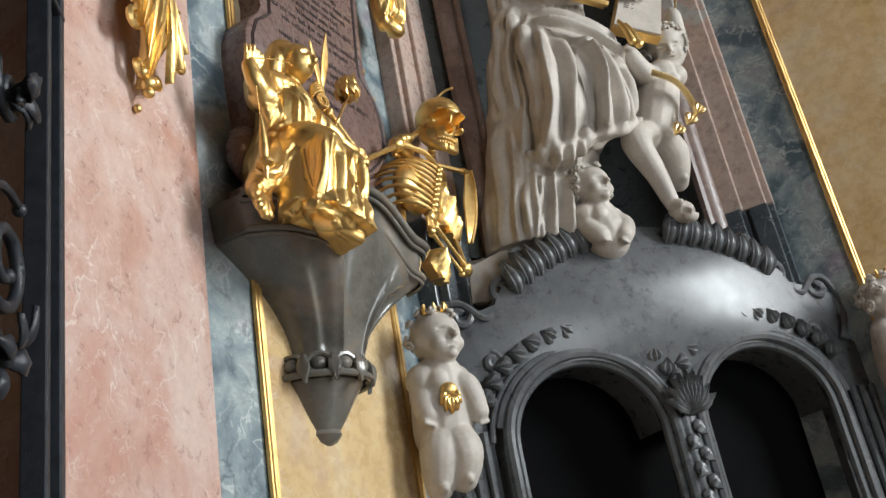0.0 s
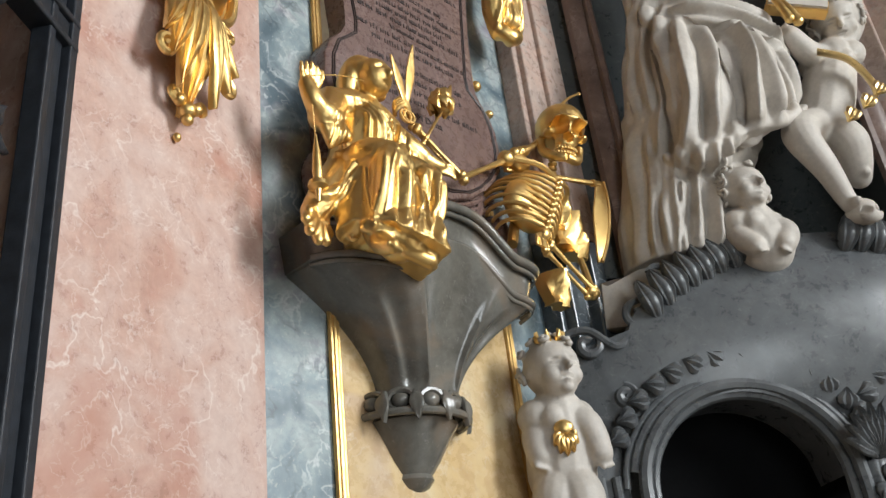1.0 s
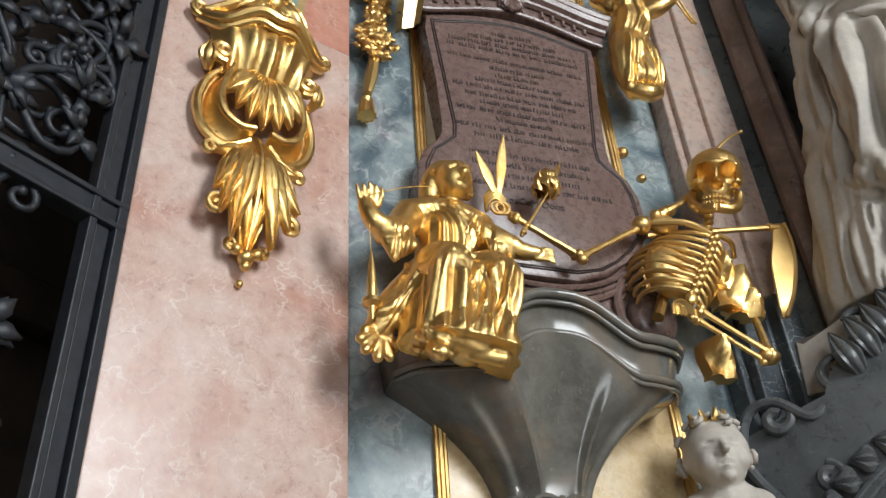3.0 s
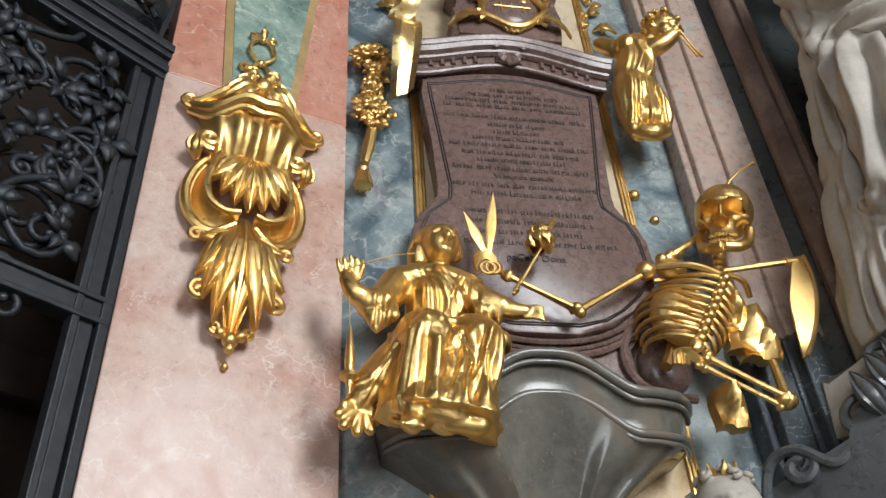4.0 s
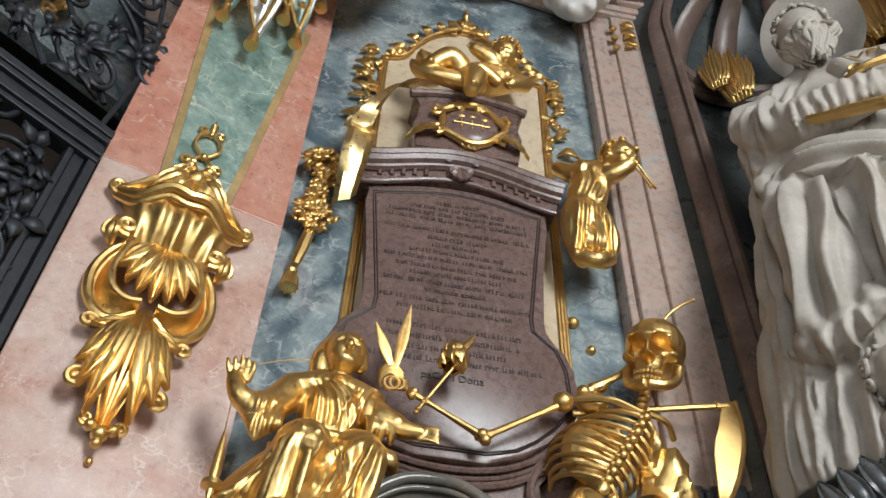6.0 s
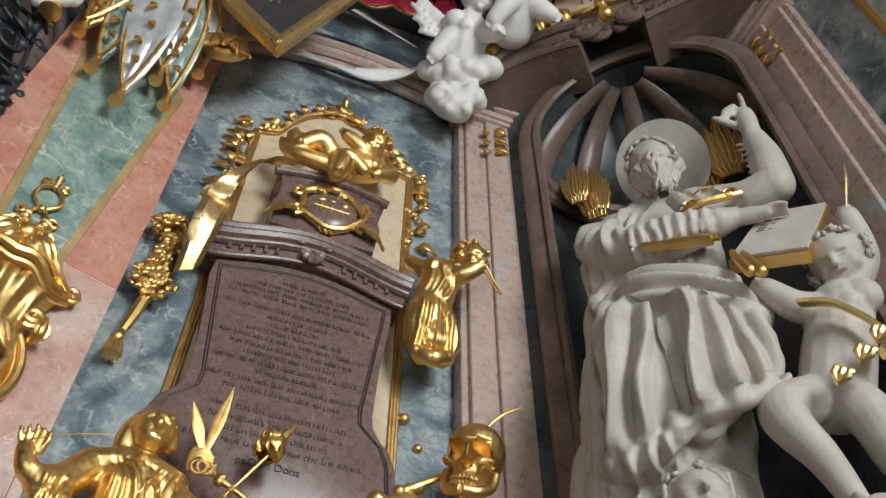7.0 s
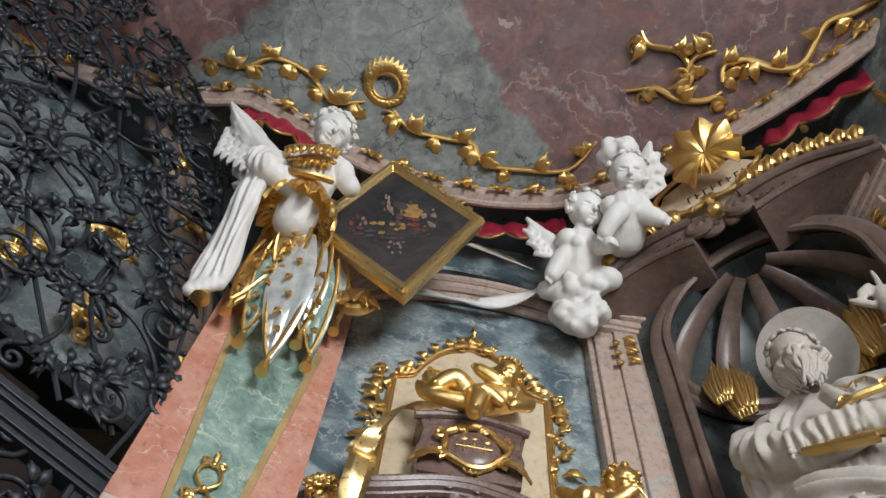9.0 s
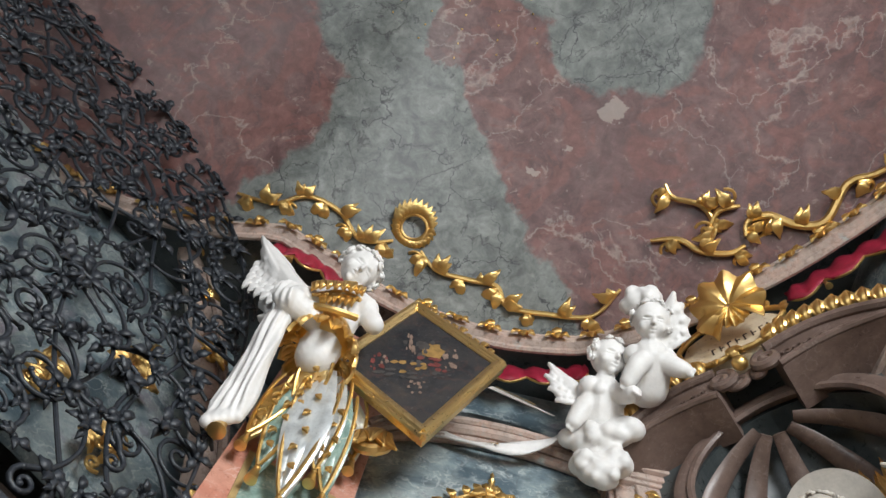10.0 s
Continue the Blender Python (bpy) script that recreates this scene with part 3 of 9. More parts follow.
def rim_radius(a):
    pol = sorted((math.atan2(y - CC[1], x - CC[0]), math.hypot(x - CC[0], y - CC[1])) for x, y in RIM)
    pol = [(pol[-1][0] - 2 * math.pi, pol[-1][1])] + pol + [(pol[0][0] + 2 * math.pi, pol[0][1])]
    for (a0, r0), (a1, r1) in zip(pol, pol[1:]):
        if a0 <= a <= a1:
            return r0 + (r1 - r0) * (a - a0) / (a1 - a0)
    return 3.0


def math_node(nt, op, a, b=None):
    n = nt.nodes.new("ShaderNodeMath")
    n.operation = op
    for sock, v in zip(n.inputs, (a, b)):
        if v is None:
            continue
        if isinstance(v, (int, float)):
            sock.default_value = v
        else:
            nt.links.new(v, sock)
    return n.outputs[0]


m, nt, b = material("vault_marble", 0.4)
vec = coords(nt)
wob = nt.nodes.new("ShaderNodeTexNoise")
wob.inputs["Scale"].default_value, wob.inputs["Detail"].default_value, wob.inputs["Roughness"].default_value = 1.0, 8, 0.6
nt.links.new(vec, wob.inputs["Vector"])
warp = nt.nodes.new("ShaderNodeMix")
warp.data_type, warp.blend_type = "RGBA", "LINEAR_LIGHT"
warp.inputs["Factor"].default_value = 0.42
nt.links.new(vec, warp.inputs[6])
nt.links.new(wob.outputs["Color"], warp.inputs[7])
sep = nt.nodes.new("ShaderNodeSeparateXYZ")
nt.links.new(warp.outputs[2], sep.inputs[0])
# red marble fields either side of a broad grey-green tongue, a grey island towards the crown
edge_l = math_node(nt, "ADD", sep.outputs[0], math_node(nt, "MULTIPLY", math_node(nt, "ABSOLUTE", math_node(nt, "SUBTRACT", sep.outputs[1], 0.0)), 0.75))
edge_r = math_node(nt, "ADD", sep.outputs[0], math_node(nt, "MULTIPLY", sep.outputs[1], -0.62))
left_red = ramp(nt, math_node(nt, "MULTIPLY", edge_l, 0.2), [(0.178, (1,)), (0.186, (0,))])
right_red = ramp(nt, math_node(nt, "MULTIPLY", edge_r, 0.2), [(0.352, (0,)), (0.360, (1,))])
red = math_node(nt, "MAXIMUM", left_red, right_red)


def spot(x, y, z, r):
    d = nt.nodes.new("ShaderNodeVectorMath")
    d.operation = "DISTANCE"
    nt.links.new(warp.outputs[2], d.inputs[0])
    d.inputs[1].default_value = (x, y, z)
    return ramp(nt, math_node(nt, "DIVIDE", d.outputs["Value"], r), [(0.93, (1,)), (1.0, (0,))])


grey_spots = math_node(nt, "MAXIMUM", spot(2.95, -0.60, 8.38, 0.62), spot(2.3, -1.15, 8.6, 0.6))
red = math_node(nt, "MULTIPLY", red, math_node(nt, "SUBTRACT", 1.0, grey_spots))
red = math_node(nt, "MAXIMUM", red, math_node(nt, "MULTIPLY", spot(1.62, -0.35, 8.42, 0.30), 0.8))
fine = tex_noise(nt, vec, 13, 9, 0.72, 0.5)
mid = tex_noise(nt, vec, 4.5, 7, 0.65, 0.8)
grey_c = mix(nt, ramp(nt, mid, [(0.35, (0,)), (0.65, (1,))]), (0.092, 0.099, 0.092), (0.21, 0.22, 0.203))
red_c = mix(nt, ramp(nt, mid, [(0.38, (0,)), (0.68, (1,))]), (0.10, 0.047, 0.045), (0.192, 0.110, 0.099))
red_c = mix(nt, ramp(nt, tex_noise(nt, vec, 9, 5, 0.6, 1.5), [(0.60, (0,)), (0.70, (0.7,))]), red_c, (0.34, 0.25, 0.22))
red_c = mix(nt, ramp(nt, tex_noise(nt, vec, 2.6, 6, 0.6, 2.0), [(0.50, (0,)), (0.56, (0.65,))]), red_c, (0.185, 0.075, 0.062))
flecks = ramp(nt, tex_noise(nt, vec, 26, 6, 0.7, 1.2), [(0.60, (0,)), (0.68, (0.6,))])
grey_c = mix(nt, flecks, grey_c, (0.05, 0.055, 0.06))
base = mix(nt, red, grey_c, red_c)
base = mix(nt, 0.65, base, ramp(nt, fine, [(0.32, (0.22, 0.22, 0.22)), (0.68, (0.72, 0.72, 0.72))]), "OVERLAY")
crack = math_node(nt, "MULTIPLY", vein_mask(nt, warp.outputs[2], 1.1, 0.009, 1.2), math_node(nt, "SUBTRACT", 1.0, red))
base = mix(nt, math_node(nt, "MULTIPLY", crack, 0.85), base, (0.035, 0.035, 0.035))
cells = nt.nodes.new("ShaderNodeTexVoronoi")
cells.feature = "DISTANCE_TO_EDGE"
cells.inputs["Scale"].default_value = 1.9
jag = nt.nodes.new("ShaderNodeMix")
jag.data_type, jag.blend_type = "RGBA", "LINEAR_LIGHT"
jag.inputs["Factor"].default_value = 0.16
rag = nt.nodes.new("ShaderNodeTexNoise")
rag.inputs["Scale"].default_value, rag.inputs["Detail"].default_value = 6.0, 5
nt.links.new(vec, rag.inputs["Vector"])
nt.links.new(vec, jag.inputs[6])
nt.links.new(rag.outputs["Color"], jag.inputs[7])
nt.links.new(jag.outputs[2], cells.inputs["Vector"])
crack = math_node(nt, "MULTIPLY", ramp(nt, cells.outputs["Distance"], [(0.004, (1,)), (0.011, (0,))]), math_node(nt, "SUBTRACT", 1.0, red))
crack = math_node(nt, "MULTIPLY", crack, ramp(nt, tex_noise(nt, vec, 1.6, 3), [(0.42, (0,)), (0.55, (0.9,))]))
base = mix(nt, crack, base, (0.025, 0.025, 0.028))
pale = math_node(nt, "MULTIPLY", vein_mask(nt, warp.outputs[2], 0.75, 0.006, 0.6), red)
base = mix(nt, math_node(nt, "MULTIPLY", pale, 0.35), base, (0.52, 0.45, 0.40))
scar = math_node(nt, "MAXIMUM", spot(2.88, 0.10, 8.20, 0.10), math_node(nt, "MAXIMUM", spot(2.66, 0.28, 8.18, 0.08), spot(2.40, 0.58, 8.08, 0.075)))
base = mix(nt, math_node(nt, "MULTIPLY", scar, 0.5), base, (0.46, 0.40, 0.35))
nt.links.new(base, b.inputs["Base Color"])
nt.links.new(ramp(nt, fine, [(0.3, (0.3,)), (0.7, (0.5,))]), b.inputs["Roughness"])
bump(nt, b, fine, 0.12, 0.01)
VAULT = m
bm = bmesh.new()
NA_, NF = 96, 16
rows = []
for j in range(NF):
    f = j / NF
    row = []
    for i in range(NA_):
        a = -math.pi + 2 * math.pi * (i + 0.5) / NA_
        r = rim_radius(a) * (1 - f)
        row.append(bm.verts.new((CC[0] + r * math.cos(a), CC[1] + r * math.sin(a), 7.45 + 1.3 * math.sin(f * math.pi / 2))))
    rows.append(row)
for a, c in zip(rows, rows[1:]):
    for i in range(NA_):
        bm.faces.new((a[i], c[i], c[(i + 1) % NA_], a[(i + 1) % NA_]))
top_v = bm.verts.new((CC[0], CC[1], 8.75))
for i in range(NA_):
    bm.faces.new((rows[-1][i], top_v, rows[-1][(i + 1) % NA_]))
solo("ceiling", bm, VAULT, I4, "shallow vault of mottled red and grey-green marble", "ceiling", kind="structure")
# soffit between the rim and the outer walls
bm = bmesh.new()
inner_r, outer_r = [], []
for i in range(NA_):
    a = -math.pi + 2 * math.pi * (i + 0.5) / NA_
    r = rim_radius(a)
    inner_r.append(bm.verts.new((CC[0] + r * math.cos(a), CC[1] + r * math.sin(a), 7.455)))
    outer_r.append(bm.verts.new((CC[0] + 9 * math.cos(a), CC[1] + 9 * math.sin(a), 7.6)))
for i in range(NA_):
    bm.faces.new((inner_r[i], inner_r[(i + 1) % NA_], outer_r[(i + 1) % NA_], outer_r[i]))
solo("ceiling_soffit", bm, NICHE, I4, "dark marble soffit behind the cornice rim", "ceiling", kind="structure")
bm = bmesh.new()
box(bm, -5.2, 7.7, -4.9, 4.4, 9.6, 9.8)
solo("ceiling_roof", bm, PLASTER, I4, "plain plaster ceiling slab", "ceiling", kind="structure", smooth=False)
# ---- the monument: bracket, tablet, arms, figures ----


def bracket():
    br = thing("console_bracket", MON, "polished grey-green stone console bracket under the gilded figures", "bracket")
    C = 0.60
    N = 64

    def crown_z(e):
        """Height of the crowning moulding: level shoulders and an arched middle; e runs from -1 to 1."""
        a = abs(e)
        arch = 0.5 + 0.5 * math.cos(math.pi * min(1, (a / 0.56) ** 1.35))
        return 2.795 + 0.13 * arch + 0.02 * max(0, a - 0.75) * 4

    def front(e, w, d, z):
        return Vector((C + w * e, -d * (1 - 0.55 * abs(e) ** 7) + 0.02 * (1 - abs(e)), z))
    es = [-1 + 2 * i / N for i in range(N + 1)]
    top = [front(e, 0.505, 0.345, crown_z(e)) for e in es]
    low = [front(e, 0.485, 0.315, crown_z(e) - 0.125) for e in es]

    def skin(bm, rows):
        vs = [[bm.verts.new(p) for p in r] for r in rows]
        for a, b in zip(vs, vs[1:]):
            for i in range(len(a) - 1):
                bm.faces.new((a[i], a[i + 1], b[i + 1], b[i]))
        return vs
    # frieze between the two arched mouldings, closed back to the wall
    bm = bmesh.new()
    vs = skin(bm, [[Vector((p.x, 0.0, p.z)) for p in top], top, [p + Vector((0, 0.028, -0.03)) for p in top], [p + Vector((0, 0.012, 0.02)) for p in low], low, [Vector((p.x, 0.0, p.z)) for p in low]])
    for e in (0, N):
        bm.faces.new([r[e] for r in vs])
    part("crown", bm, GREYSTONE, br)
    for name, path, offs in (("crown_roll", top, ((0, 0, 0.017), (0.012, -0.026, 0.010))), ("lower_roll", low, ((0, 0, 0.013), (0.008, -0.020, 0.008)))):
        bm = bmesh.new()
        for dy, dz, r in offs:
            tube(bm, [p + Vector((0, dy, dz)) for p in path], r, 10, up=(0, 1, 0))
        part(name, bm, GREYSTONE, br)
    # body sweeping in to the neck, with a raised front roll between two hollow cheeks
    bm = bmesh.new()
    rows = []
    M = 26
    for k in range(M + 1):
        q = k / M
        w = 0.15 + 0.33 * (1 - q) ** 2.1 + 0.012 * math.sin(math.pi * q)
        d = 0.155 + 0.155 * (1 - q) ** 1.7
        row = []
        for e in es:
            z = (crown_z(e) - 0.13) * (1 - q) + 2.33 * q - 0.035 * math.sin(math.pi * q) * (1 - abs(e))
            y = d * (1 - abs(e) ** (7 - 3.5 * q)) ** (0.35 + 0.2 * q)
            k1 = min(1, 4 * q) * min(1, 5 * (1 - q) + 0.4)
            y *= 1 - 0.20 * k1 * math.exp(-((abs(e) - 0.68) / 0.12) ** 2)
            y += 0.018 * k1 * math.exp(-((abs(e) - 0.42) / 0.05) ** 2)
            row.append(Vector((C + w * e, -max(y, 0.0), z)))
        rows.append(row)
    skin(bm, rows)
    part("body", bm, GREYSTONE, br)
    # cup and drop under the collar
    bm = bmesh.new()
    lathe(bm, [(0.012, 0.0), (0.055, 0.02), (0.075, 0.045), (0.07, 0.06), (0.10, 0.10), (0.145, 0.175), (0.175, 0.215), (0.16, 0.24), (0.15, 0.30)], (C - 0.005, 0.02, 2.035), 32, 0.95)
    part("drop", bm, GREYSTONE, br)
    bm = bmesh.new()
    for r, z, t in ((0.212, 2.262, 0.013), (0.155, 2.345, 0.010)):
        tube(bm, [(C + r * math.cos(math.pi * i / 24), 0.02 - r * 0.92 * math.sin(math.pi * i / 24), z) for i in range(25)], t, 8)
    part("collar_ring", bm, GREYSTONE, br)
    for i in range(6):
        a = math.pi * (i + 0.5) / 6
        bm = bmesh.new()
        o = Vector((math.cos(a), -math.sin(a) * 0.92, 0))
        p = Vector((C, 0.02, 2.30)) + o * 0.185
        side = Vector((-o.y, o.x, 0))
        tube(bm, [p + o * 0.012 + side * 0.045 * math.cos(2 * math.pi * k / 18) + Vector((0, 0, 0.034 * math.sin(2 * math.pi * k / 18))) for k in range(18)], 0.010, 6, closed=True)
        blob(bm, p, (0.036, 0.03, 0.027), seg=12, rings=8)
        leaf(bm, p + o * 0.02 + side * 0.052 + Vector((0, 0, 0.03)), p + o * 0.03 + side * 0.052 - Vector((0, 0, 0.07)), o, 0.022, 0.15, 2, 8, 5)
        part("collar_lobe", bm, GREYSTONE, br)


bracket()


def tablet():
    tb = thing("inscription_tablet", MON, "purple-brown marble inscription tablet with engraved dark lettering", "tablet")
    C = 0.685

    def outline(g=0.0):
        right = [(0.395 - g, 4.40 - g), (0.39 - g, 4.3), (0.36 - g, 4.02), (0.335 - g, 3.78), (0.34 - g, 3.72), (0.375 - g, 3.685), (0.425 - g, 3.64), (0.455 - g, 3.56), (0.462 - g, 3.46), (0.45 - g, 3.37), (0.40 - g, 3.30), (0.33 - g, 3.235), (0.25 - g * 0.8, 3.17 + g * 0.5), (0.12, 3.125 + g)]
        top = [(-0.395 + g + (0.79 - 2 * g) * i / 14, 4.40 - g + 0.065 * math.sin(math.pi * i / 14) ** 1.3) for i in range(1, 14)]
        left = [(-x, z) for x, z in right][::-1]
        return [(C + x, z) for x, z in top + right + left]
    bm = bmesh.new()
    prism(bm, outline(), -0.125, 0, 0.014)
    part("slab", bm, TABLET, tb)
    bm = bmesh.new()
    for g, r in ((0.032, 0.0035), (0.042, 0.003)):
        tube(bm, [(x, -0.1265, z) for x, z in outline(g)], r, 5, closed=True, up=(0, 1, 0))
    part("incised_border", bm, INK, tb, "dark incised border line")
    # crowning cornice
    bm = bmesh.new()
    for dz, pr, r in ((0.0, 0.15, 0.012), (0.085, 0.165, 0.024), (0.11, 0.185, 0.03), (0.135, 0.20, 0.026)):
        tube(bm, [(C + (-0.43 - dz * 0.2 + (0.86 + dz * 0.4) * i / 24), -pr, 4.405 + dz * 0.9 + 0.075 * math.sin(math.pi * i / 24) ** 1.5 - 0.012 * math.cos(math.pi * i / 12)) for i in range(25)], r, 8, up=(0, 1, 0))
    prism(bm, [(C - 0.43 + 0.86 * i / 24, 4.405 + 0.075 * math.sin(math.pi * i / 24) ** 1.5) for i in range(25)] + [(C + 0.45 - 0.9 * i / 24, 4.51 + 0.075 * math.sin(math.pi * i / 24) ** 1.5) for i in range(25)], -0.155, 0, 0.0)
    part("cornice", bm, TABLET, tb)
    for i in range(-7, 8):
        if abs(i) == 2:
            continue
        bm = bmesh.new()
        x = C + i * 0.05
        z = 4.44 + 0.075 * math.cos(math.pi * i * 0.05 / 0.86) ** 1.5
        tube(bm, [(x, -0.157, z - 0.012), (x, -0.160, z + 0.022)], 0.011, 6)
        part("flute", bm, TABLET, tb)
    bm = bmesh.new()
    shell(bm, (C, -0.18, 4.53), 0.06, (0, -1, 0.2), (0, 0, -1), 5, 170, 0.3)
    for s in (-1, 1):
        tube(bm, spiral((C + s * 0.065, -0.2, 4.575), 0.024, 0.006, 90, s * 1.3, 16), 0.007, 6)
    part("keystone_shell", bm, TABLET, tb)
    # moulded base below the slab, sweeping to the shoulders
    bm = bmesh.new()
    base = [(C - 0.46, 3.40), (C - 0.30, 3.2), (C, 3.12), (C + 0.30, 3.2), (C + 0.46, 3.40), (C + 0.40, 3.2), (C + 0.30, 3.1), (C + 0.30, 2.98), (C + 0.36, 2.90), (C + 0.36, 2.84), (C - 0.5, 2.84), (C - 0.5, 2.90), (C - 0.38, 2.98), (C - 0.38, 3.1), (C - 0.44, 3.2)]
    prism(bm, base, -0.085, 0, 0.008)
    for dz, r in ((0.0, 0.012), (-0.03, 0.008), (-0.055, 0.014)):
        tube(bm, spline([(C - 0.40, -0.09, 3.25 + dz), (C - 0.2, -0.1, 3.135 + dz), (C, -0.1, 3.105 + dz), (C + 0.2, -0.1, 3.135 + dz), (C + 0.40, -0.09, 3.25 + dz)], 6), r, 7, up=(0, 1, 0))
    for s in (-1, 1):
        tube(bm, spline([(C + s * 0.33, -0.09, 3.2), (C + s * 0.275, -0.1, 3.09), (C + s * 0.285, -0.1, 2.99), (C + s * 0.36, -0.1, 2.92), (C + s * 0.5, -0.1, 2.9)], 6), 0.016, 7, up=(0, 1, 0))
        blob(bm, (C + s * 0.43, -0.06, 3.05), (0.1, 0.055, 0.12))
    part("base_moulding", bm, TABLET, tb)
    # engraved lines: unread writing as bars, a few words that can be read
    rng = random.Random(5)
    rows = [(4.355, 0.09), (4.32, 0.2), (4.285, 0.29), (4.25, 0.30), (4.185, 0.3), (4.14, 0.12), (4.10, 0.10), (4.06, 0.19), (4.02, 0.29), (3.975, 0.24), (3.935, 0.18), (3.89, 0.28), (3.80, 0.29), (3.755, 0.22), (3.665, 0.25), (3.615, 0.24), (3.565, 0.2), (3.515, 0.33)]
    for z, hw in rows:
        bm = bmesh.new()
        x = C - hw
        while x < C + hw:
            w = rng.uniform(0.03, 0.085)
            zz = z
            h = 0.009
            k = x
            while k < min(x + w, C + hw):
                c = rng.uniform(0.006, 0.011)
                up = rng.choice((0, 0, 0.006, 0))
                box(bm, k, k + c * 0.45, -0.1275, -0.124, zz - h, zz + h + up)
                if rng.random() < 0.6:
                    box(bm, k, k + c * 1.1, -0.1272, -0.124, zz + rng.choice((-h, h - 0.003, -0.001)), zz + rng.choice((-h, h - 0.003, -0.001)) + 0.004)
                k += c * 1.45
            x += w + 0.016
        part("lettering", bm, INK, tb, "dark engraved lettering", smooth=False)
    for txt, z, size in (("Vi mundo abstulit", 3.838, 0.034), ("paCeM Dona", 3.435, 0.042)):
        cu = bpy.data.curves.new("lettering", "FONT")
        cu.body, cu.size, cu.align_x, cu.extrude = txt, size, "CENTER", 0.001
        ob = new("lettering", cu)
        ob.parent = tb
        ob.matrix_local = pose(C, -0.127, z, 90, 0, 0)
        cu.materials.append(INK)
        tagged(ob, "dark engraved lettering")


tablet()


def crest_block():
    C = 0.715
    ar = thing("coat_of_arms", MON @ pose(0, 0, 0.06), "purple-brown marble block with gilt heraldic cartouche", "coat of arms")
    bm = bmesh.new()
    prism(bm, [(C - 0.24, 4.62), (C + 0.24, 4.62), (C + 0.26, 4.80), (C + 0.22, 4.92), (C + 0.27, 4.99)] + [(C + 0.27 - 0.54 * i / 12, 5.0 + 0.05 * math.sin(math.pi * i / 12)) for i in range(1, 12)] + [(C - 0.27, 4.99), (C - 0.22, 4.92), (C - 0.26, 4.80)], -0.17, 0, 0.012)
    tube(bm, [(C - 0.285 + 0.57 * i / 16, -0.175, 5.0 + 0.055 * math.sin(math.pi * i / 16)) for i in range(17)], 0.022, 8, up=(0, 1, 0))
    part("block", bm, TABLET, ar)
    bm = bmesh.new()
    blob(bm, (C + 0.01, -0.175, 4.81), (0.135, 0.04, 0.125), seg=24, rings=12)
    part("shield", bm, TABLET, ar, "dark red quartered shield")
    bm = bmesh.new()
    ring = [(C + 0.01 + (0.15 + 0.014 * math.cos(5 * a)) * math.cos(a), -0.195, 4.81 + (0.14 + 0.01 * math.cos(4 * a)) * math.sin(a)) for a in [2 * math.pi * i / 40 for i in range(40)]]
    tube(bm, ring, 0.019, 8, closed=True, up=(0, 1, 0))
    for s in (-1, 1):
        for a0, cx, cz in ((90, 0.17, 4.86), (270, 0.16, 4.73)):
            tube(bm, spiral((C + 0.01 + s * cx, -0.2, cz), 0.04, 0.008, a0 if s > 0 else 180 - a0, s * 1.2 * (1 if a0 == 90 else -1), 18), 0.012, 7)
        leaf(bm, (C + s * 0.12, -0.19, 4.72), (C + s * 0.29, -0.17, 4.66), (0, -1, 0.5), 0.035, 0.25, 3)
        leaf(bm, (C + s * 0.02, -0.19, 4.9), (C + s * 0.1, -0.19, 4.955), (0, -1, 0), 0.025, 0.25, 2)
    shell(bm, (C + 0.01, -0.18, 4.69), 0.06, (0, -1, 0), (0, 0, -1), 5, 160)
    part("gilt_frame", bm, GOLD, ar, "gilt scrolled cartouche frame")
    bm = bmesh.new()
    for x in (-0.05, 0.0, 0.05):
        tube(bm, [(C + 0.01 + x, -0.212, 4.755), (C + 0.01 + x, -0.212, 4.815)], 0.004, 5)
    tube(bm, [(C - 0.075, -0.214, 4.785), (C + 0.095, -0.214, 4.785)], 0.004, 5)
    for x, z in ((-0.05, 4.845), (0.0, 4.85), (0.06, 4.84)):
        blob(bm, (C + 0.01 + x, -0.205, z), (0.022, 0.012, 0.016), seg=8, rings=6)
    part("charges", bm, GOLD, ar, "small gilt heraldic charges")


crest_block()


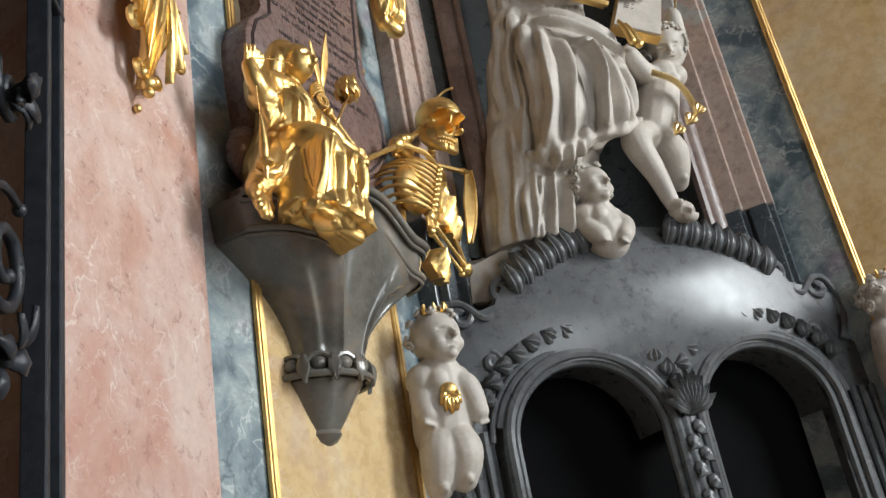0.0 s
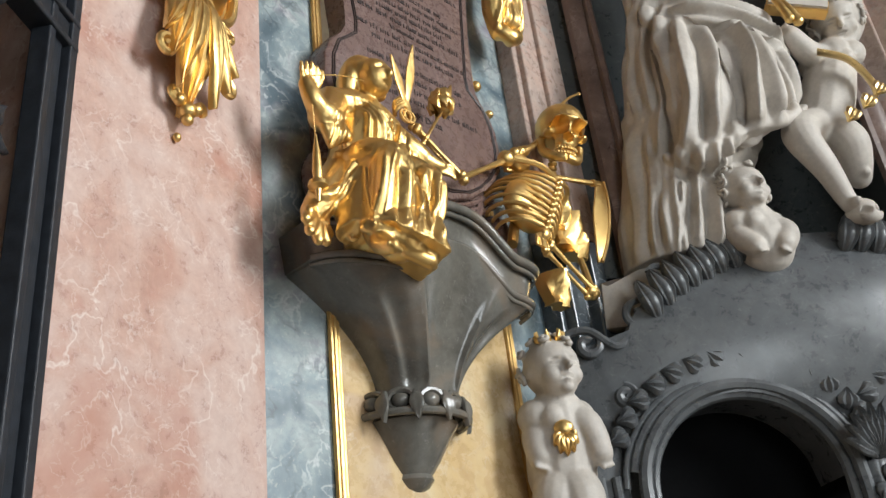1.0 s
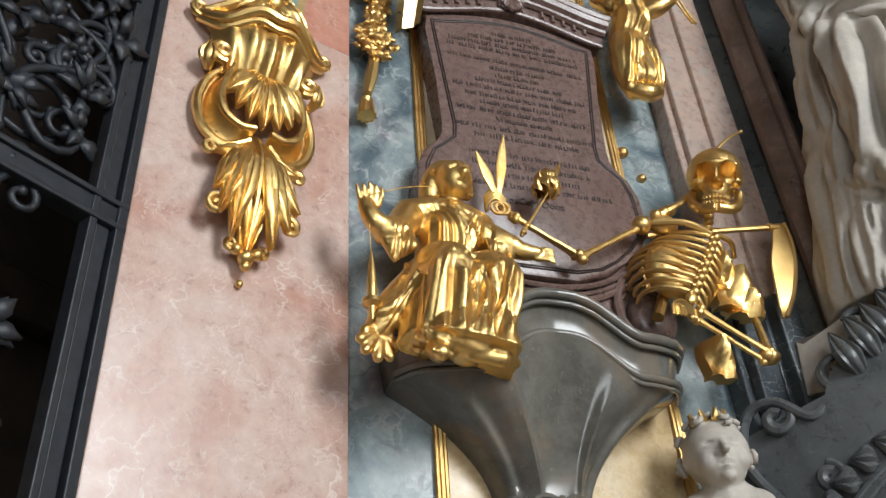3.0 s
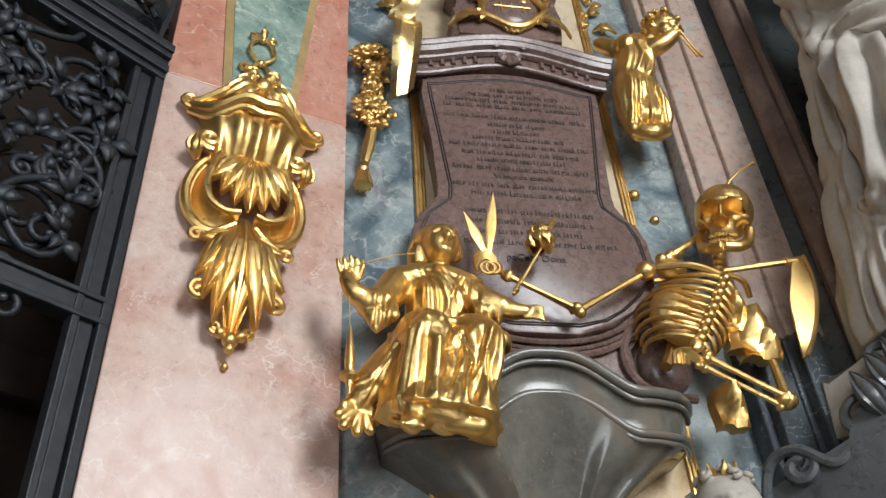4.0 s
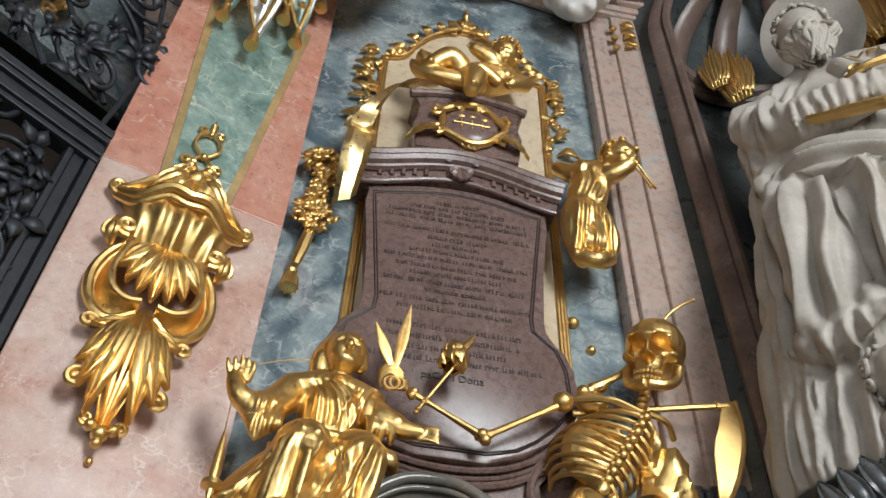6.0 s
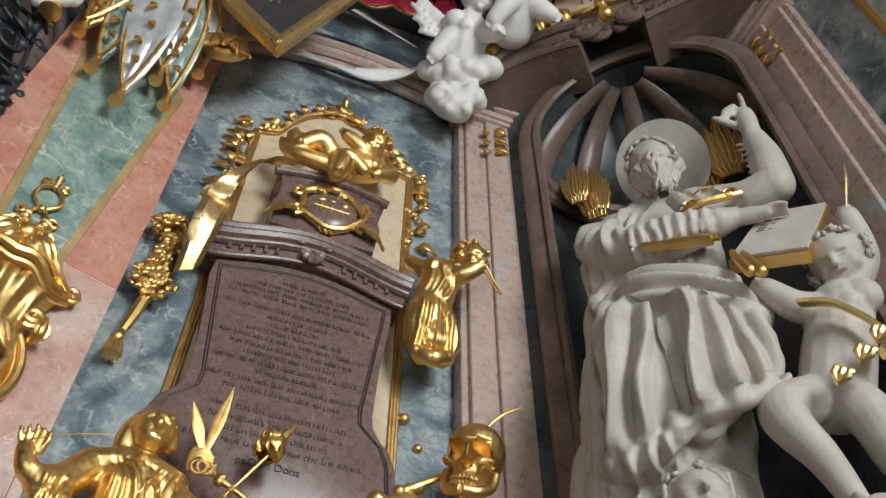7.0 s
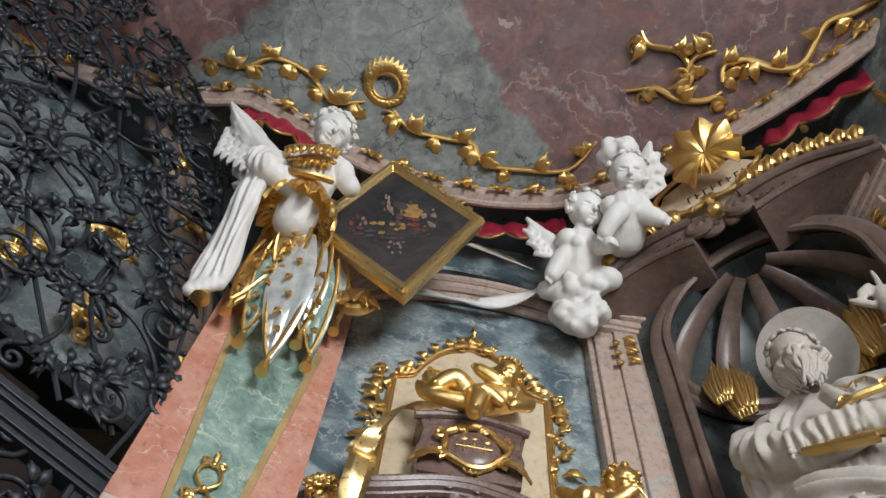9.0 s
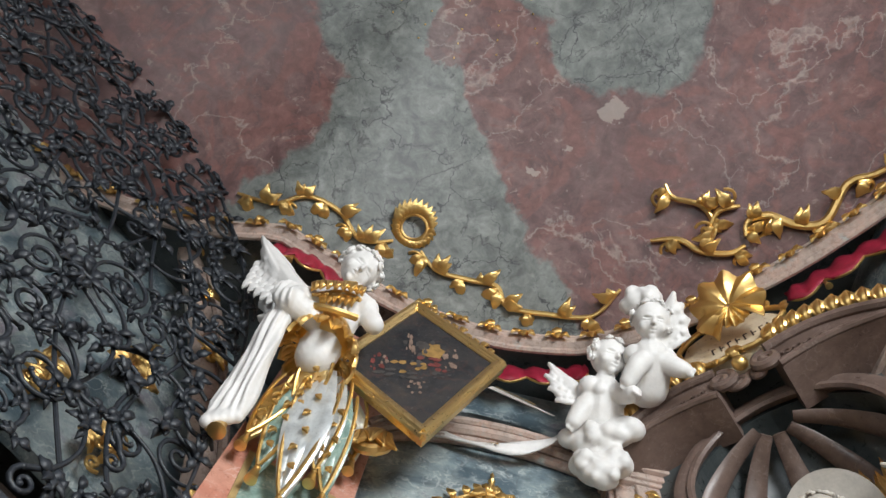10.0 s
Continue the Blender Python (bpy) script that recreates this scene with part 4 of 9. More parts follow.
def crown_filigree():
    C = 0.718
    fl = thing("panel_cresting", MON, "gilt filigree cresting round a cream marble panel", "ornament")
    bm = bmesh.new()
    line = [(C - 0.43, 5.60), (C - 0.36, 5.62), (C - 0.31, 5.66), (C - 0.27, 5.76), (C - 0.18, 5.90), (C - 0.06, 5.985), (C, 6.0)]
    path = spline([(x, -0.02, z) for x, z in line] + [(2 * C - x, -0.02, z) for x, z in line[::-1][1:]], 5)
    tube(bm, path, 0.014, 8, up=(0, 1, 0))
    tube(bm, [p + Vector((0, 0.006, -0.026)) for p in path], 0.006, 6, up=(0, 1, 0))
    part("curved_moulding", bm, GOLD_DULL, fl)
    rng = random.Random(3)
    for i in range(4, len(path) - 4, 3):
        bm = bmesh.new()
        p = path[i]
        nrm = Vector((p.x - C, 0, (p.z - 5.55) * 0.8)).normalized()
        leaf(bm, p, p + nrm * rng.uniform(0.05, 0.085) + Vector((rng.uniform(-0.05, 0.05), -0.02, 0)), (0, -1, 0), 0.024, 0.3, 2, 8, 6)
        part("fringe_leaf", bm, GOLD, fl)
    bm = bmesh.new()
    shell(bm, (C, -0.03, 6.02), 0.075, (0, -1, 0), (0, 0, 1), 7, 140, 0.3)
    lathe(bm, [(0.012, 0), (0.02, 0.02), (0.009, 0.04), (0.022, 0.06), (0.006, 0.09), (0.014, 0.12), (0.002, 0.16)], (C, -0.03, 6.08), 10)
    for s in (-1, 1):
        tube(bm, spiral((C + s * 0.065, -0.03, 5.985), 0.045, 0.01, 250 if s > 0 else -70, s * 1.3, 18), 0.010, 7)
        leaf(bm, (C + s * 0.02, -0.03, 5.99), (C + s * 0.12, -0.05, 5.93), (0, -1, 0), 0.03, 0.25, 3, 8, 5)
    part("finial", bm, GOLD, fl)
    for s in (-1, 1):
        for k in range(16):
            bm = bmesh.new()
            z = 5.64 - 0.042 * k
            x = C + s * (0.465 + 0.03 * math.sin(k * 1.3))
            dx, dz = s * rng.uniform(-0.03, 0.12), rng.uniform(-0.07, 0.07)
            leaf(bm, (x, -0.01, z), (x + dx, -0.035, z + dz), (0, -1, 0), rng.uniform(0.018, 0.03), 0.3, 2, 7, 5)
            if k % 3 == 0:
                tube(bm, spiral((x + s * 0.04, -0.02, z), 0.03, 0.008, 90 * k, s * 1.1, 12), 0.005, 6)
            if k % 4 == 1:
                blob(bm, (x + s * 0.02, -0.025, z), 0.017, seg=8, rings=6)
            part("spray_leaf", bm, GOLD, fl)
        bm = bmesh.new()
        tube(bm, spline([(C + s * 0.25, -0.015, 5.72), (C + s * 0.16, -0.02, 5.70), (C + s * 0.20, -0.02, 5.64), (C + s * 0.13, -0.02, 5.60)], 6), 0.006, 6)
        for k in range(4):
            leaf(bm, (C + s * (0.22 - 0.03 * k), -0.015, 5.71 - 0.03 * k), (C + s * (0.26 - 0.05 * k), -0.03, 5.67 - 0.035 * k), (0, -1, 0), 0.014, 0.3, 2, 6, 5)
        part("corner_tendril", bm, GOLD, fl)


crown_filigree()


def ribbon():
    bm = bmesh.new()
    c = spline([(0.50, -0.20, 5.10), (0.40, -0.23, 5.06), (0.32, -0.26, 4.93), (0.245, -0.25, 4.78), (0.21, -0.20, 4.70), (0.23, -0.24, 4.62), (0.225, -0.25, 4.50), (0.215, -0.21, 4.38), (0.205, -0.16, 4.24)], 6)
    w = 0.07
    g = []
    for back in (0, 1):
        rows = []
        for i, p in enumerate(c):
            tw = 0.5 * math.sin(i * 0.16) + 0.25
            d = Vector((math.cos(tw) * 0.9, -math.sin(tw) * 0.6, 0.25))
            rows.append([bm.verts.new(p + d * w * s + Vector((0, 0.004 * back + 0.012 * math.sin(3 * s), 0))) for s in (-1, -0.5, 0, 0.5, 1)])
        g.append(rows)
    for rows, flip in ((g[0], False), (g[1], True)):
        for a, b in zip(rows, rows[1:]):
            for j in range(4):
                f = (a[j], a[j + 1], b[j + 1], b[j])
                bm.faces.new(f[::-1] if flip else f)
    solo("gilt_ribbon", bm, GOLD_PALE, MON, "fluttering gilded ribbon hanging beside the tablet", "ribbon")


ribbon()


def flower_torch():
    ft = thing("flower_garland", MON, "gilded bunch of flowers with a hanging tassel", "garland")
    rng = random.Random(11)
    for cx, cz, r, n in ((0.085, 4.56, 0.075, 26), (0.105, 4.44, 0.05, 12), (0.095, 4.33, 0.05, 12), (0.095, 4.22, 0.085, 30)):
        bm = bmesh.new()
        for k in range(n):
            a, q = rng.uniform(0, 6.28), rng.uniform(0.2, 1.0)
            p = Vector((cx + r * q * math.cos(a), -0.05 - 0.05 * (1 - q) - rng.uniform(0, 0.02), cz + r * q * math.sin(a)))
            if k % 2:
                blob(bm, p, (0.02, 0.014, 0.02), (rng.uniform(0, 90), rng.uniform(0, 90), 0), 8, 6)
            for j in range(3):
                b = rng.uniform(0, 6.28)
                leaf(bm, p, p + Vector((0.035 * math.cos(b), -0.02, 0.035 * math.sin(b))), (0, -1, 0), 0.014, 0.3, 2, 6, 4)
        part("flower_head", bm, GOLD, ft)
    bm = bmesh.new()
    tube(bm, [(0.09, -0.05, 4.6), (0.1, -0.06, 4.2), (0.075, -0.06, 4.02), (0.06, -0.06, 3.93)], [0.018, 0.022, 0.026, 0.018], 8)
    part("stem", bm, GOLD, ft)
    bm = bmesh.new()
    lathe(bm, [(0.012, 0.10), (0.024, 0.085), (0.018, 0.07), (0.026, 0.06), (0.032, 0.02), (0.034, 0.0), (0.02, -0.004)], (0.056, -0.06, 3.81), 14)
    for k in range(10):
        a = 2 * math.pi * k / 10
        tube(bm, [(0.056 + 0.024 * math.cos(a), -0.06 + 0.024 * math.sin(a), 3.872), (0.056 + 0.034 * math.cos(a), -0.06 + 0.034 * math.sin(a), 3.806)], 0.006, 5)
    part("tassel", bm, GOLD, ft)


flower_torch()


def pipes_and_bosses():
    bm = bmesh.new()
    for d in (0, 0.02):
        tube(bm, [(1.41, -0.34 - d, 4.63), (1.46 + d, -0.33, 4.53), (1.49 + d, -0.33, 4.46)], [0.005, 0.005, 0.007], 6)
    solo("gilt_pipes", bm, GOLD, MON, "pair of thin gilded pipes", "pipe")
    for x, z, r in ((1.195, 3.905, 0.026), (1.26, 3.775, 0.02)):
        bm = bmesh.new()
        blob(bm, (x, -0.01, z), (r, r * 0.9, r))
        solo("gilt_boss", bm, GOLD_DULL, MON, "small round gilded boss on blue-grey marble", "boss", "gilt bosses")


pipes_and_bosses()


def woman():
    bm = bmesh.new()
    V = Vector
    limb(bm, [(0.27, -0.18, 2.95), (0.275, -0.20, 3.06), (0.285, -0.22, 3.17), (0.29, -0.23, 3.24)], [0.13, 0.10, 0.105, 0.07], 14)
    limb(bm, [(0.15, -0.23, 3.235), (0.28, -0.23, 3.25), (0.40, -0.23, 3.22)], [0.05, 0.065, 0.05], 10)
    limb(bm, [(0.29, -0.24, 3.26), (0.295, -0.26, 3.33)], [0.04, 0.036], 10)
    blob(bm, (0.30, -0.285, 3.36), (0.062, 0.07, 0.076), (-20, 0, 0))
    blob(bm, (0.285, -0.25, 3.385), (0.07, 0.068, 0.06))
    for k in range(7):
        blob(bm, (0.25 + 0.015 * k, -0.26 - 0.01 * k, 3.43 - 0.004 * (k - 3) ** 2), 0.014, seg=8, rings=6)
    blob(bm, (0.31, -0.355, 3.345), (0.014, 0.018, 0.02))
    # raised arm with the open hand, sleeve hanging at the elbow
    limb(bm, [(0.15, -0.23, 3.22), (0.10, -0.27, 3.13), (0.055, -0.31, 3.09)], [0.058, 0.055, 0.05])
    limb(bm, [(0.06, -0.31, 3.09), (0.01, -0.33, 3.11), (-0.018, -0.33, 3.165)], [0.042, 0.034, 0.026])
    for k in range(5):
        limb(bm, [(-0.03 + 0.013 * k, -0.33, 3.17), (-0.045 + 0.019 * k, -0.345, 3.20 + 0.012 * (2 - abs(k - 2))), (-0.05 + 0.02 * k, -0.35, 3.225 + 0.008 * (2 - abs(k - 2)))], [0.010, 0.008, 0.006], 6, 3)
    for k in range(5):
        limb(bm, [(0.06 + 0.016 * k, -0.30, 3.10), (0.055 + 0.018 * k, -0.32, 3.04), (0.075 + 0.012 * k, -0.31, 2.985 + 0.01 * k)], [0.02, 0.022, 0.008], 7)
    # outstretched arm
    limb(bm, [(0.39, -0.23, 3.2), (0.43, -0.27, 3.14), (0.48, -0.29, 3.11)], [0.055, 0.05, 0.04])
    limb(bm, [(0.47, -0.29, 3.11), (0.52, -0.30, 3.09), (0.555, -0.31, 3.085)], [0.036, 0.03, 0.022])
    for k in range(4):
        limb(bm, [(0.555, -0.31, 3.092 - 0.01 * k), (0.585, -0.32, 3.098 - 0.014 * k), (0.61, -0.325, 3.092 - 0.016 * k)], [0.010, 0.008, 0.006], 6, 3)
    for k in range(3):
        limb(bm, [(0.40 + 0.025 * k, -0.27, 3.16 - 0.015 * k), (0.41 + 0.03 * k, -0.30, 3.09), (0.40 + 0.035 * k, -0.28, 3.05)], [0.018, 0.02, 0.008], 7)
    # thighs, knees and falling skirt
    limb(bm, [(0.22, -0.2, 2.93), (0.215, -0.33, 2.955), (0.225, -0.40, 2.925)], [0.10, 0.09, 0.07])
    limb(bm, [(0.33, -0.2, 2.93), (0.365, -0.31, 2.96), (0.392, -0.37, 2.93)], [0.10, 0.09, 0.068])
    limb(bm, [(0.225, -0.40, 2.92), (0.205, -0.405, 2.80), (0.19, -0.39, 2.69)], [0.07, 0.066, 0.062])
    limb(bm, [(0.392, -0.37, 2.925), (0.37, -0.375, 2.82), (0.33, -0.37, 2.70)], [0.068, 0.066, 0.058])
    limb(bm, [(0.30, -0.36, 2.90), (0.28, -0.375, 2.79), (0.265, -0.37, 2.685)], [0.06, 0.075, 0.065])
    rings = []
    for k in range(15):
        f = k / 14
        cx, cy, rx, ry = 0.285 - 0.025 * f, -0.29 - 0.06 * f, 0.165 - 0.02 * f + 0.03 * f * f, 0.115 + 0.02 * f
        ring = []
        for i in range(72):
            a = 2 * math.pi * i / 72
            t = (5.5 * i / 72 + 0.35 * f + 0.12 * math.sin(3 * a)) % 1.0
            q = 1 + (0.05 + 0.20 * f) * (abs(2 * t - 1) ** 1.6 - 0.4)
            ring.append(bm.verts.new((cx + rx * q * math.cos(a), cy + ry * q * math.sin(a), 2.95 - 0.285 * f - 0.03 * f * math.cos(a) * (1 + 0.5 * math.sin(4 * a)))))
        rings.append(ring)
    for a, b in zip(rings, rings[1:]):
        for i in range(72):
            bm.faces.new((a[i], a[(i + 1) % 72], b[(i + 1) % 72], b[i]))
    bm.faces.new(rings[0])
    bm.faces.new(rings[-1])
    limb(bm, [(0.12, -0.39, 2.685), (0.20, -0.42, 2.672), (0.28, -0.41, 2.655), (0.36, -0.40, 2.662), (0.40, -0.385, 2.69)], [0.018, 0.028, 0.03, 0.026, 0.012], 8)
    limb(bm, [(0.26, -0.40, 2.64), (0.35, -0.405, 2.63)], [0.022, 0.028])
    # bare foot
    limb(bm, [(0.175, -0.39, 2.68), (0.162, -0.41, 2.635), (0.155, -0.455, 2.605)], [0.032, 0.034, 0.024])
    for k in range(5):
        blob(bm, (0.125 + 0.014 * k, -0.475 + 0.004 * k, 2.598), 0.0105, seg=8, rings=6)
    # cloth hanging to the side, ending in a flaring cup
    limb(bm, [(0.17, -0.25, 2.95), (0.09, -0.28, 2.86), (0.05, -0.29, 2.80), (0.03, -0.28, 2.76)], [0.07, 0.055, 0.05, 0.045])
    limb(bm, [(0.14, -0.31, 2.93), (0.10, -0.33, 2.84), (0.03, -0.33, 2.79), (-0.005, -0.31, 2.80)], [0.02, 0.022, 0.018, 0.01], 7)
    limb(bm, [(0.16, -0.30, 2.86), (0.12, -0.32, 2.76), (0.13, -0.31, 2.70)], [0.05, 0.045, 0.02])
    for k in range(8):
        a = 2 * math.pi * k / 8
        limb(bm, [(0.03, -0.27, 2.76), (0.02 + 0.055 * math.cos(a), -0.30 + 0.02 * math.cos(a), 2.70 + 0.045 * math.sin(a))], [0.03, 0.016], 7)
    limb(bm, [(0.44, -0.30, 2.98), (0.47, -0.31, 2.97), (0.485, -0.29, 2.95)], [0.04, 0.03, 0.014])
    # hood round the head, belt, rolled mantle edge over the lap
    limb(bm, [(0.235, -0.22, 3.27), (0.232, -0.235, 3.35), (0.27, -0.245, 3.425), (0.33, -0.255, 3.41), (0.355, -0.25, 3.34)], [0.035, 0.042, 0.04, 0.038, 0.026])
    limb(bm, [(0.17, -0.275, 3.045), (0.27, -0.31, 3.03), (0.38, -0.28, 3.045)], [0.016, 0.018, 0.014], 8)
    limb(bm, [(0.13, -0.28, 2.99), (0.21, -0.345, 3.0), (0.31, -0.36, 2.995), (0.41, -0.32, 3.0), (0.455, -0.29, 2.985)], [0.018, 0.022, 0.02, 0.022, 0.014], 8)
    ob = sculpt("seated_woman_statue", bm, GOLD, MON, "gilded seated female figure statue in flowing robes", "statue", 0.0046, 3)
    lines = fan([(0.18, 2.93), (0.28, 2.93)], [(0.135, 2.67), (0.27, 2.655)], 0.0, 2, 0.030, 0.020, 3, 0.012)
    lines += fan([(0.36, 2.94), (0.43, 2.95)], [(0.29, 2.66), (0.41, 2.69)], -0.015, 2, 0.030, 0.020, 12, 0.012)
    lines += fan([(0.30, 2.97), (0.31, 2.93)], [(0.24, 2.68), (0.33, 2.66)], 0.03, 2, 0.030, 0.022, 5, 0.012)
    lines += [([(0.41, 2.95), (0.37, 2.82), (0.29, 2.68)], 0.028, 0.024), ([(0.325, 2.95), (0.30, 2.84), (0.255, 2.69)], 0.026, -0.022), ([(0.20, 2.94), (0.17, 2.83), (0.15, 2.69)], 0.022, 0.016),
              ([(0.27, 2.93), (0.235, 2.82), (0.20, 2.68)], 0.018, 0.012), ([(0.43, 2.93), (0.42, 2.84), (0.39, 2.72)], 0.02, 0.016)]
    lines += fan([(0.20, 3.25), (0.30, 3.24)], [(0.24, 3.07), (0.38, 3.06)], 0.02, 5, 0.016, 0.010, 6, 0.005)
    lines += fan([(0.36, 3.23), (0.41, 3.20)], [(0.30, 3.07), (0.40, 3.06)], 0.0, 3, 0.016, 0.010, 7, 0.005)
    lines += fan([(0.07, 3.10), (0.13, 3.12)], [(0.06, 2.99), (0.12, 2.99)], 0.0, 3, 0.014, 0.008, 8, 0.004)
    lines += fan([(0.16, 2.97), (0.14, 2.90)], [(0.05, 2.80), (0.03, 2.72)], 0.0, 4, 0.018, 0.014, 9, 0.006)
    lines += fan([(0.18, 2.99), (0.26, 3.0)], [(0.21, 2.94), (0.34, 2.94)], 0.01, 3, 0.015, 0.008, 10, 0.004)
    lines += [([(0.265, 3.365), (0.29, 3.375)], 0.013, -0.010), ([(0.315, 3.37), (0.34, 3.36)], 0.013, -0.010), ([(0.295, 3.315), (0.325, 3.31)], 0.010, -0.007)]
    press(ob, lines)
    bm = bmesh.new()
    tube(bm, [(-0.012, -0.34, 3.19), (-0.006, -0.345, 2.93)], 0.0018, 5)
    lathe(bm, [(0.003, 0.16), (0.011, 0.10), (0.016, 0.03), (0.012, 0.0), (0.028, -0.005), (0.03, -0.02), (0.012, -0.03), (0.004, -0.07)], (-0.006, -0.345, 2.82), 12)
    tube(bm, spline([(-0.02, -0.345, 3.19), (0.10, -0.36, 3.235), (0.20, -0.345, 3.27)], 5), 0.0018, 5)
    solo("gilt_spindle", bm, GOLD, MON, "gilded spindle hanging on a thread of life", "spindle")


woman()


def bone(bm, a, b, r, knob=1.7):
    a, b = Vector(a), Vector(b)
    d = (b - a).normalized()
    s = d.cross(Vector((0, 1, 0.1))).normalized() * r * 0.8
    tube(bm, [a, a.lerp(b, 0.12), a.lerp(b, 0.5), a.lerp(b, 0.88), b], [r * 1.5, r * 1.05, r * 0.85, r * 1.05, r * 1.5], 8)
    for p in (a, b):
        blob(bm, p + s, r * knob, seg=10, rings=7)
        blob(bm, p - s, r * knob, seg=10, rings=7)


def skeleton():
    bm = bmesh.new()
    V = Vector
    # ribcage round an inclined axis
    top, low = V((1.315, -0.27, 3.29)), V((1.145, -0.29, 3.02))
    ax = (low - top).normalized()
    across = V((ax.z, 0, -ax.x)) * -1
    if across.x > 0:
        across = -across
    for i in range(9):
        f = i / 8
        c = top.lerp(low, f)
        wl = 0.16 + 0.06 * math.sin(math.pi * min(1, f * 1.05)) - 0.02 * f
        for side, w in ((1, wl), (-1, wl * 0.42)):
            pts = []
            for k in range(9):
                a = k / 8 * math.pi * 0.62
                pts.append(c + across * side * w * math.sin(a) + V((0, 1, 0)) * (0.0 + w * 0.75 * (1 - math.cos(a))) + ax * (0.035 * math.sin(a) * (1 if side > 0 else 0.6) + 0.02 * (k / 8) ** 2))
            tube(bm, pts, [0.008, 0.0095, 0.007], 7)
        blob(bm, c + V((0, -0.008, 0)), (0.019, 0.016, 0.016), (0, 35, 0), 10, 7)
        blob(bm, c + across * 0.012 + ax * 0.012 + V((0, -0.004, 0)), (0.012, 0.012, 0.010), seg=8, rings=6)
    blob(bm, low + ax * 0.03, (0.024, 0.014, 0.028), (0, 30, 0), 10, 7)
    tube(bm, [top.lerp(low, 0.02) + across * 0.06 + V((0, 0.12, 0)), top.lerp(low, 0.5) + across * 0.06 + V((0, 0.15, 0)), low + across * 0.05 + V((0, 0.12, 0)) + ax * 0.08], 0.022, 8)
    blob(bm, top.lerp(low, 0.6) + across * 0.07 + V((0, 0.08, 0)), (0.12, 0.06, 0.12), (0, 30, 0))
    # neck, clavicles
    for k in range(5):
        blob(bm, V((1.315 + 0.009 * k, -0.24, 3.33 + 0.028 * k)), (0.022, 0.02, 0.013), seg=10, rings=6)
    tube(bm, spline([(1.30, -0.27, 3.31), (1.20, -0.27, 3.345), (1.08, -0.22, 3.36)], 5), 0.012, 7)
    tube(bm, spline([(1.33, -0.27, 3.31), (1.40, -0.25, 3.30), (1.44, -0.20, 3.27)], 5), 0.011, 7)
    blob(bm, (1.16, -0.20, 3.375), (0.06, 0.035, 0.045))
    # outstretched arm
    blob(bm, (1.05, -0.22, 3.345), 0.036)
    bone(bm, (1.05, -0.22, 3.34), (0.775, -0.215, 3.165), 0.0125)
    bone(bm, (0.775, -0.215, 3.17), (0.535, -0.24, 3.275), 0.0095)
    bone(bm, (0.765, -0.195, 3.18), (0.53, -0.22, 3.295), 0.008)
    for k in range(7):
        blob(bm, (0.505 - 0.012 * (k % 3), -0.245, 3.29 + 0.012 * (k // 3)), 0.013, seg=8, rings=6)
    for k in range(4):
        tube(bm, spline([(0.495, -0.25, 3.30 + 0.012 * k), (0.455, -0.27, 3.325 + 0.012 * k), (0.425, -0.255, 3.305 + 0.011 * k), (0.43, -0.24, 3.285 + 0.01 * k)], 4), 0.0085, 6)
    # lower arm across, with the hand on the ledge
    bone(bm, (1.435, -0.20, 3.16), (1.40, -0.27, 2.815), 0.0155)
    bone(bm, (1.395, -0.28, 2.82), (1.155, -0.285, 2.955), 0.0105)
    bone(bm, (1.38, -0.26, 2.80), (1.15, -0.265, 2.93), 0.009)
    for k in range(6):
        blob(bm, (1.13 - 0.012 * (k % 2), -0.28, 2.95 - 0.012 * (k // 2)), 0.014, seg=8, rings=6)
    for k in range(4):
        tube(bm, spline([(1.125, -0.285, 2.955 - 0.008 * k), (1.075 - 0.01 * k, -0.31, 2.965 - 0.006 * k), (1.03 + 0.01 * k, -0.32, 2.945 - 0.004 * k), (1.015 + 0.016 * k, -0.325, 2.90)], 4), [0.009, 0.009, 0.0085, 0.006], 6)
    blob(bm, (1.405, -0.265, 2.815), 0.032)
    # crumpled shroud
    rng = random.Random(7)
    for cx, cz, w, h in ((1.37, 3.09, 0.085, 0.085), (1.40, 3.03, 0.07, 0.05), (1.22, 2.80, 0.05, 0.075), (1.33, 3.16, 0.05, 0.07)):
        verts = []
        for i in range(9):
            row = []
            for j in range(7):
                x, z = (i / 8 - 0.5) * 2, (j / 6 - 0.5) * 2
                row.append(bm.verts.new((cx + w * (x + 0.25 * z), -0.23 - 0.04 * (1 - x * x) - 0.022 * math.sin(3.2 * x + 2 * z) + rng.uniform(-0.006, 0.006), cz + h * (z + 0.3 * x * (1 - z * z)))))
            verts.append(row)
        back = [[bm.verts.new(v.co + V((0, 0.05, 0))) for v in row] for row in verts]
        for g, fl in ((verts, False), (back, True)):
            for i in range(8):
                for j in range(6):
                    q = (g[i][j], g[i + 1][j], g[i + 1][j + 1], g[i][j + 1])
                    bm.faces.new(q[::-1] if fl else q)
        ring = [(i, 0) for i in range(8)] + [(8, j) for j in range(6)] + [(i, 6) for i in range(8, 0, -1)] + [(0, j) for j in range(6, 0, -1)]
        for (i, j), (k, l) in zip(ring, ring[1:] + ring[:1]):
            bm.faces.new((verts[i][j], back[i][j], back[k][l], verts[k][l]))
    # skull turned to the tablet
    S = pose(1.375, -0.29, 3.545, 0, 0, 0) @ pose(0, 0, 0, 14, 12, -30) @ Matrix.Scale(1.3, 4)
    sk = bmesh.new()
    blob(sk, (0, 0.025, 0.035), (0.083, 0.10, 0.083), seg=22, rings=14)
    blob(sk, (0, -0.052, 0.0), (0.058, 0.04, 0.055), seg=16, rings=10)
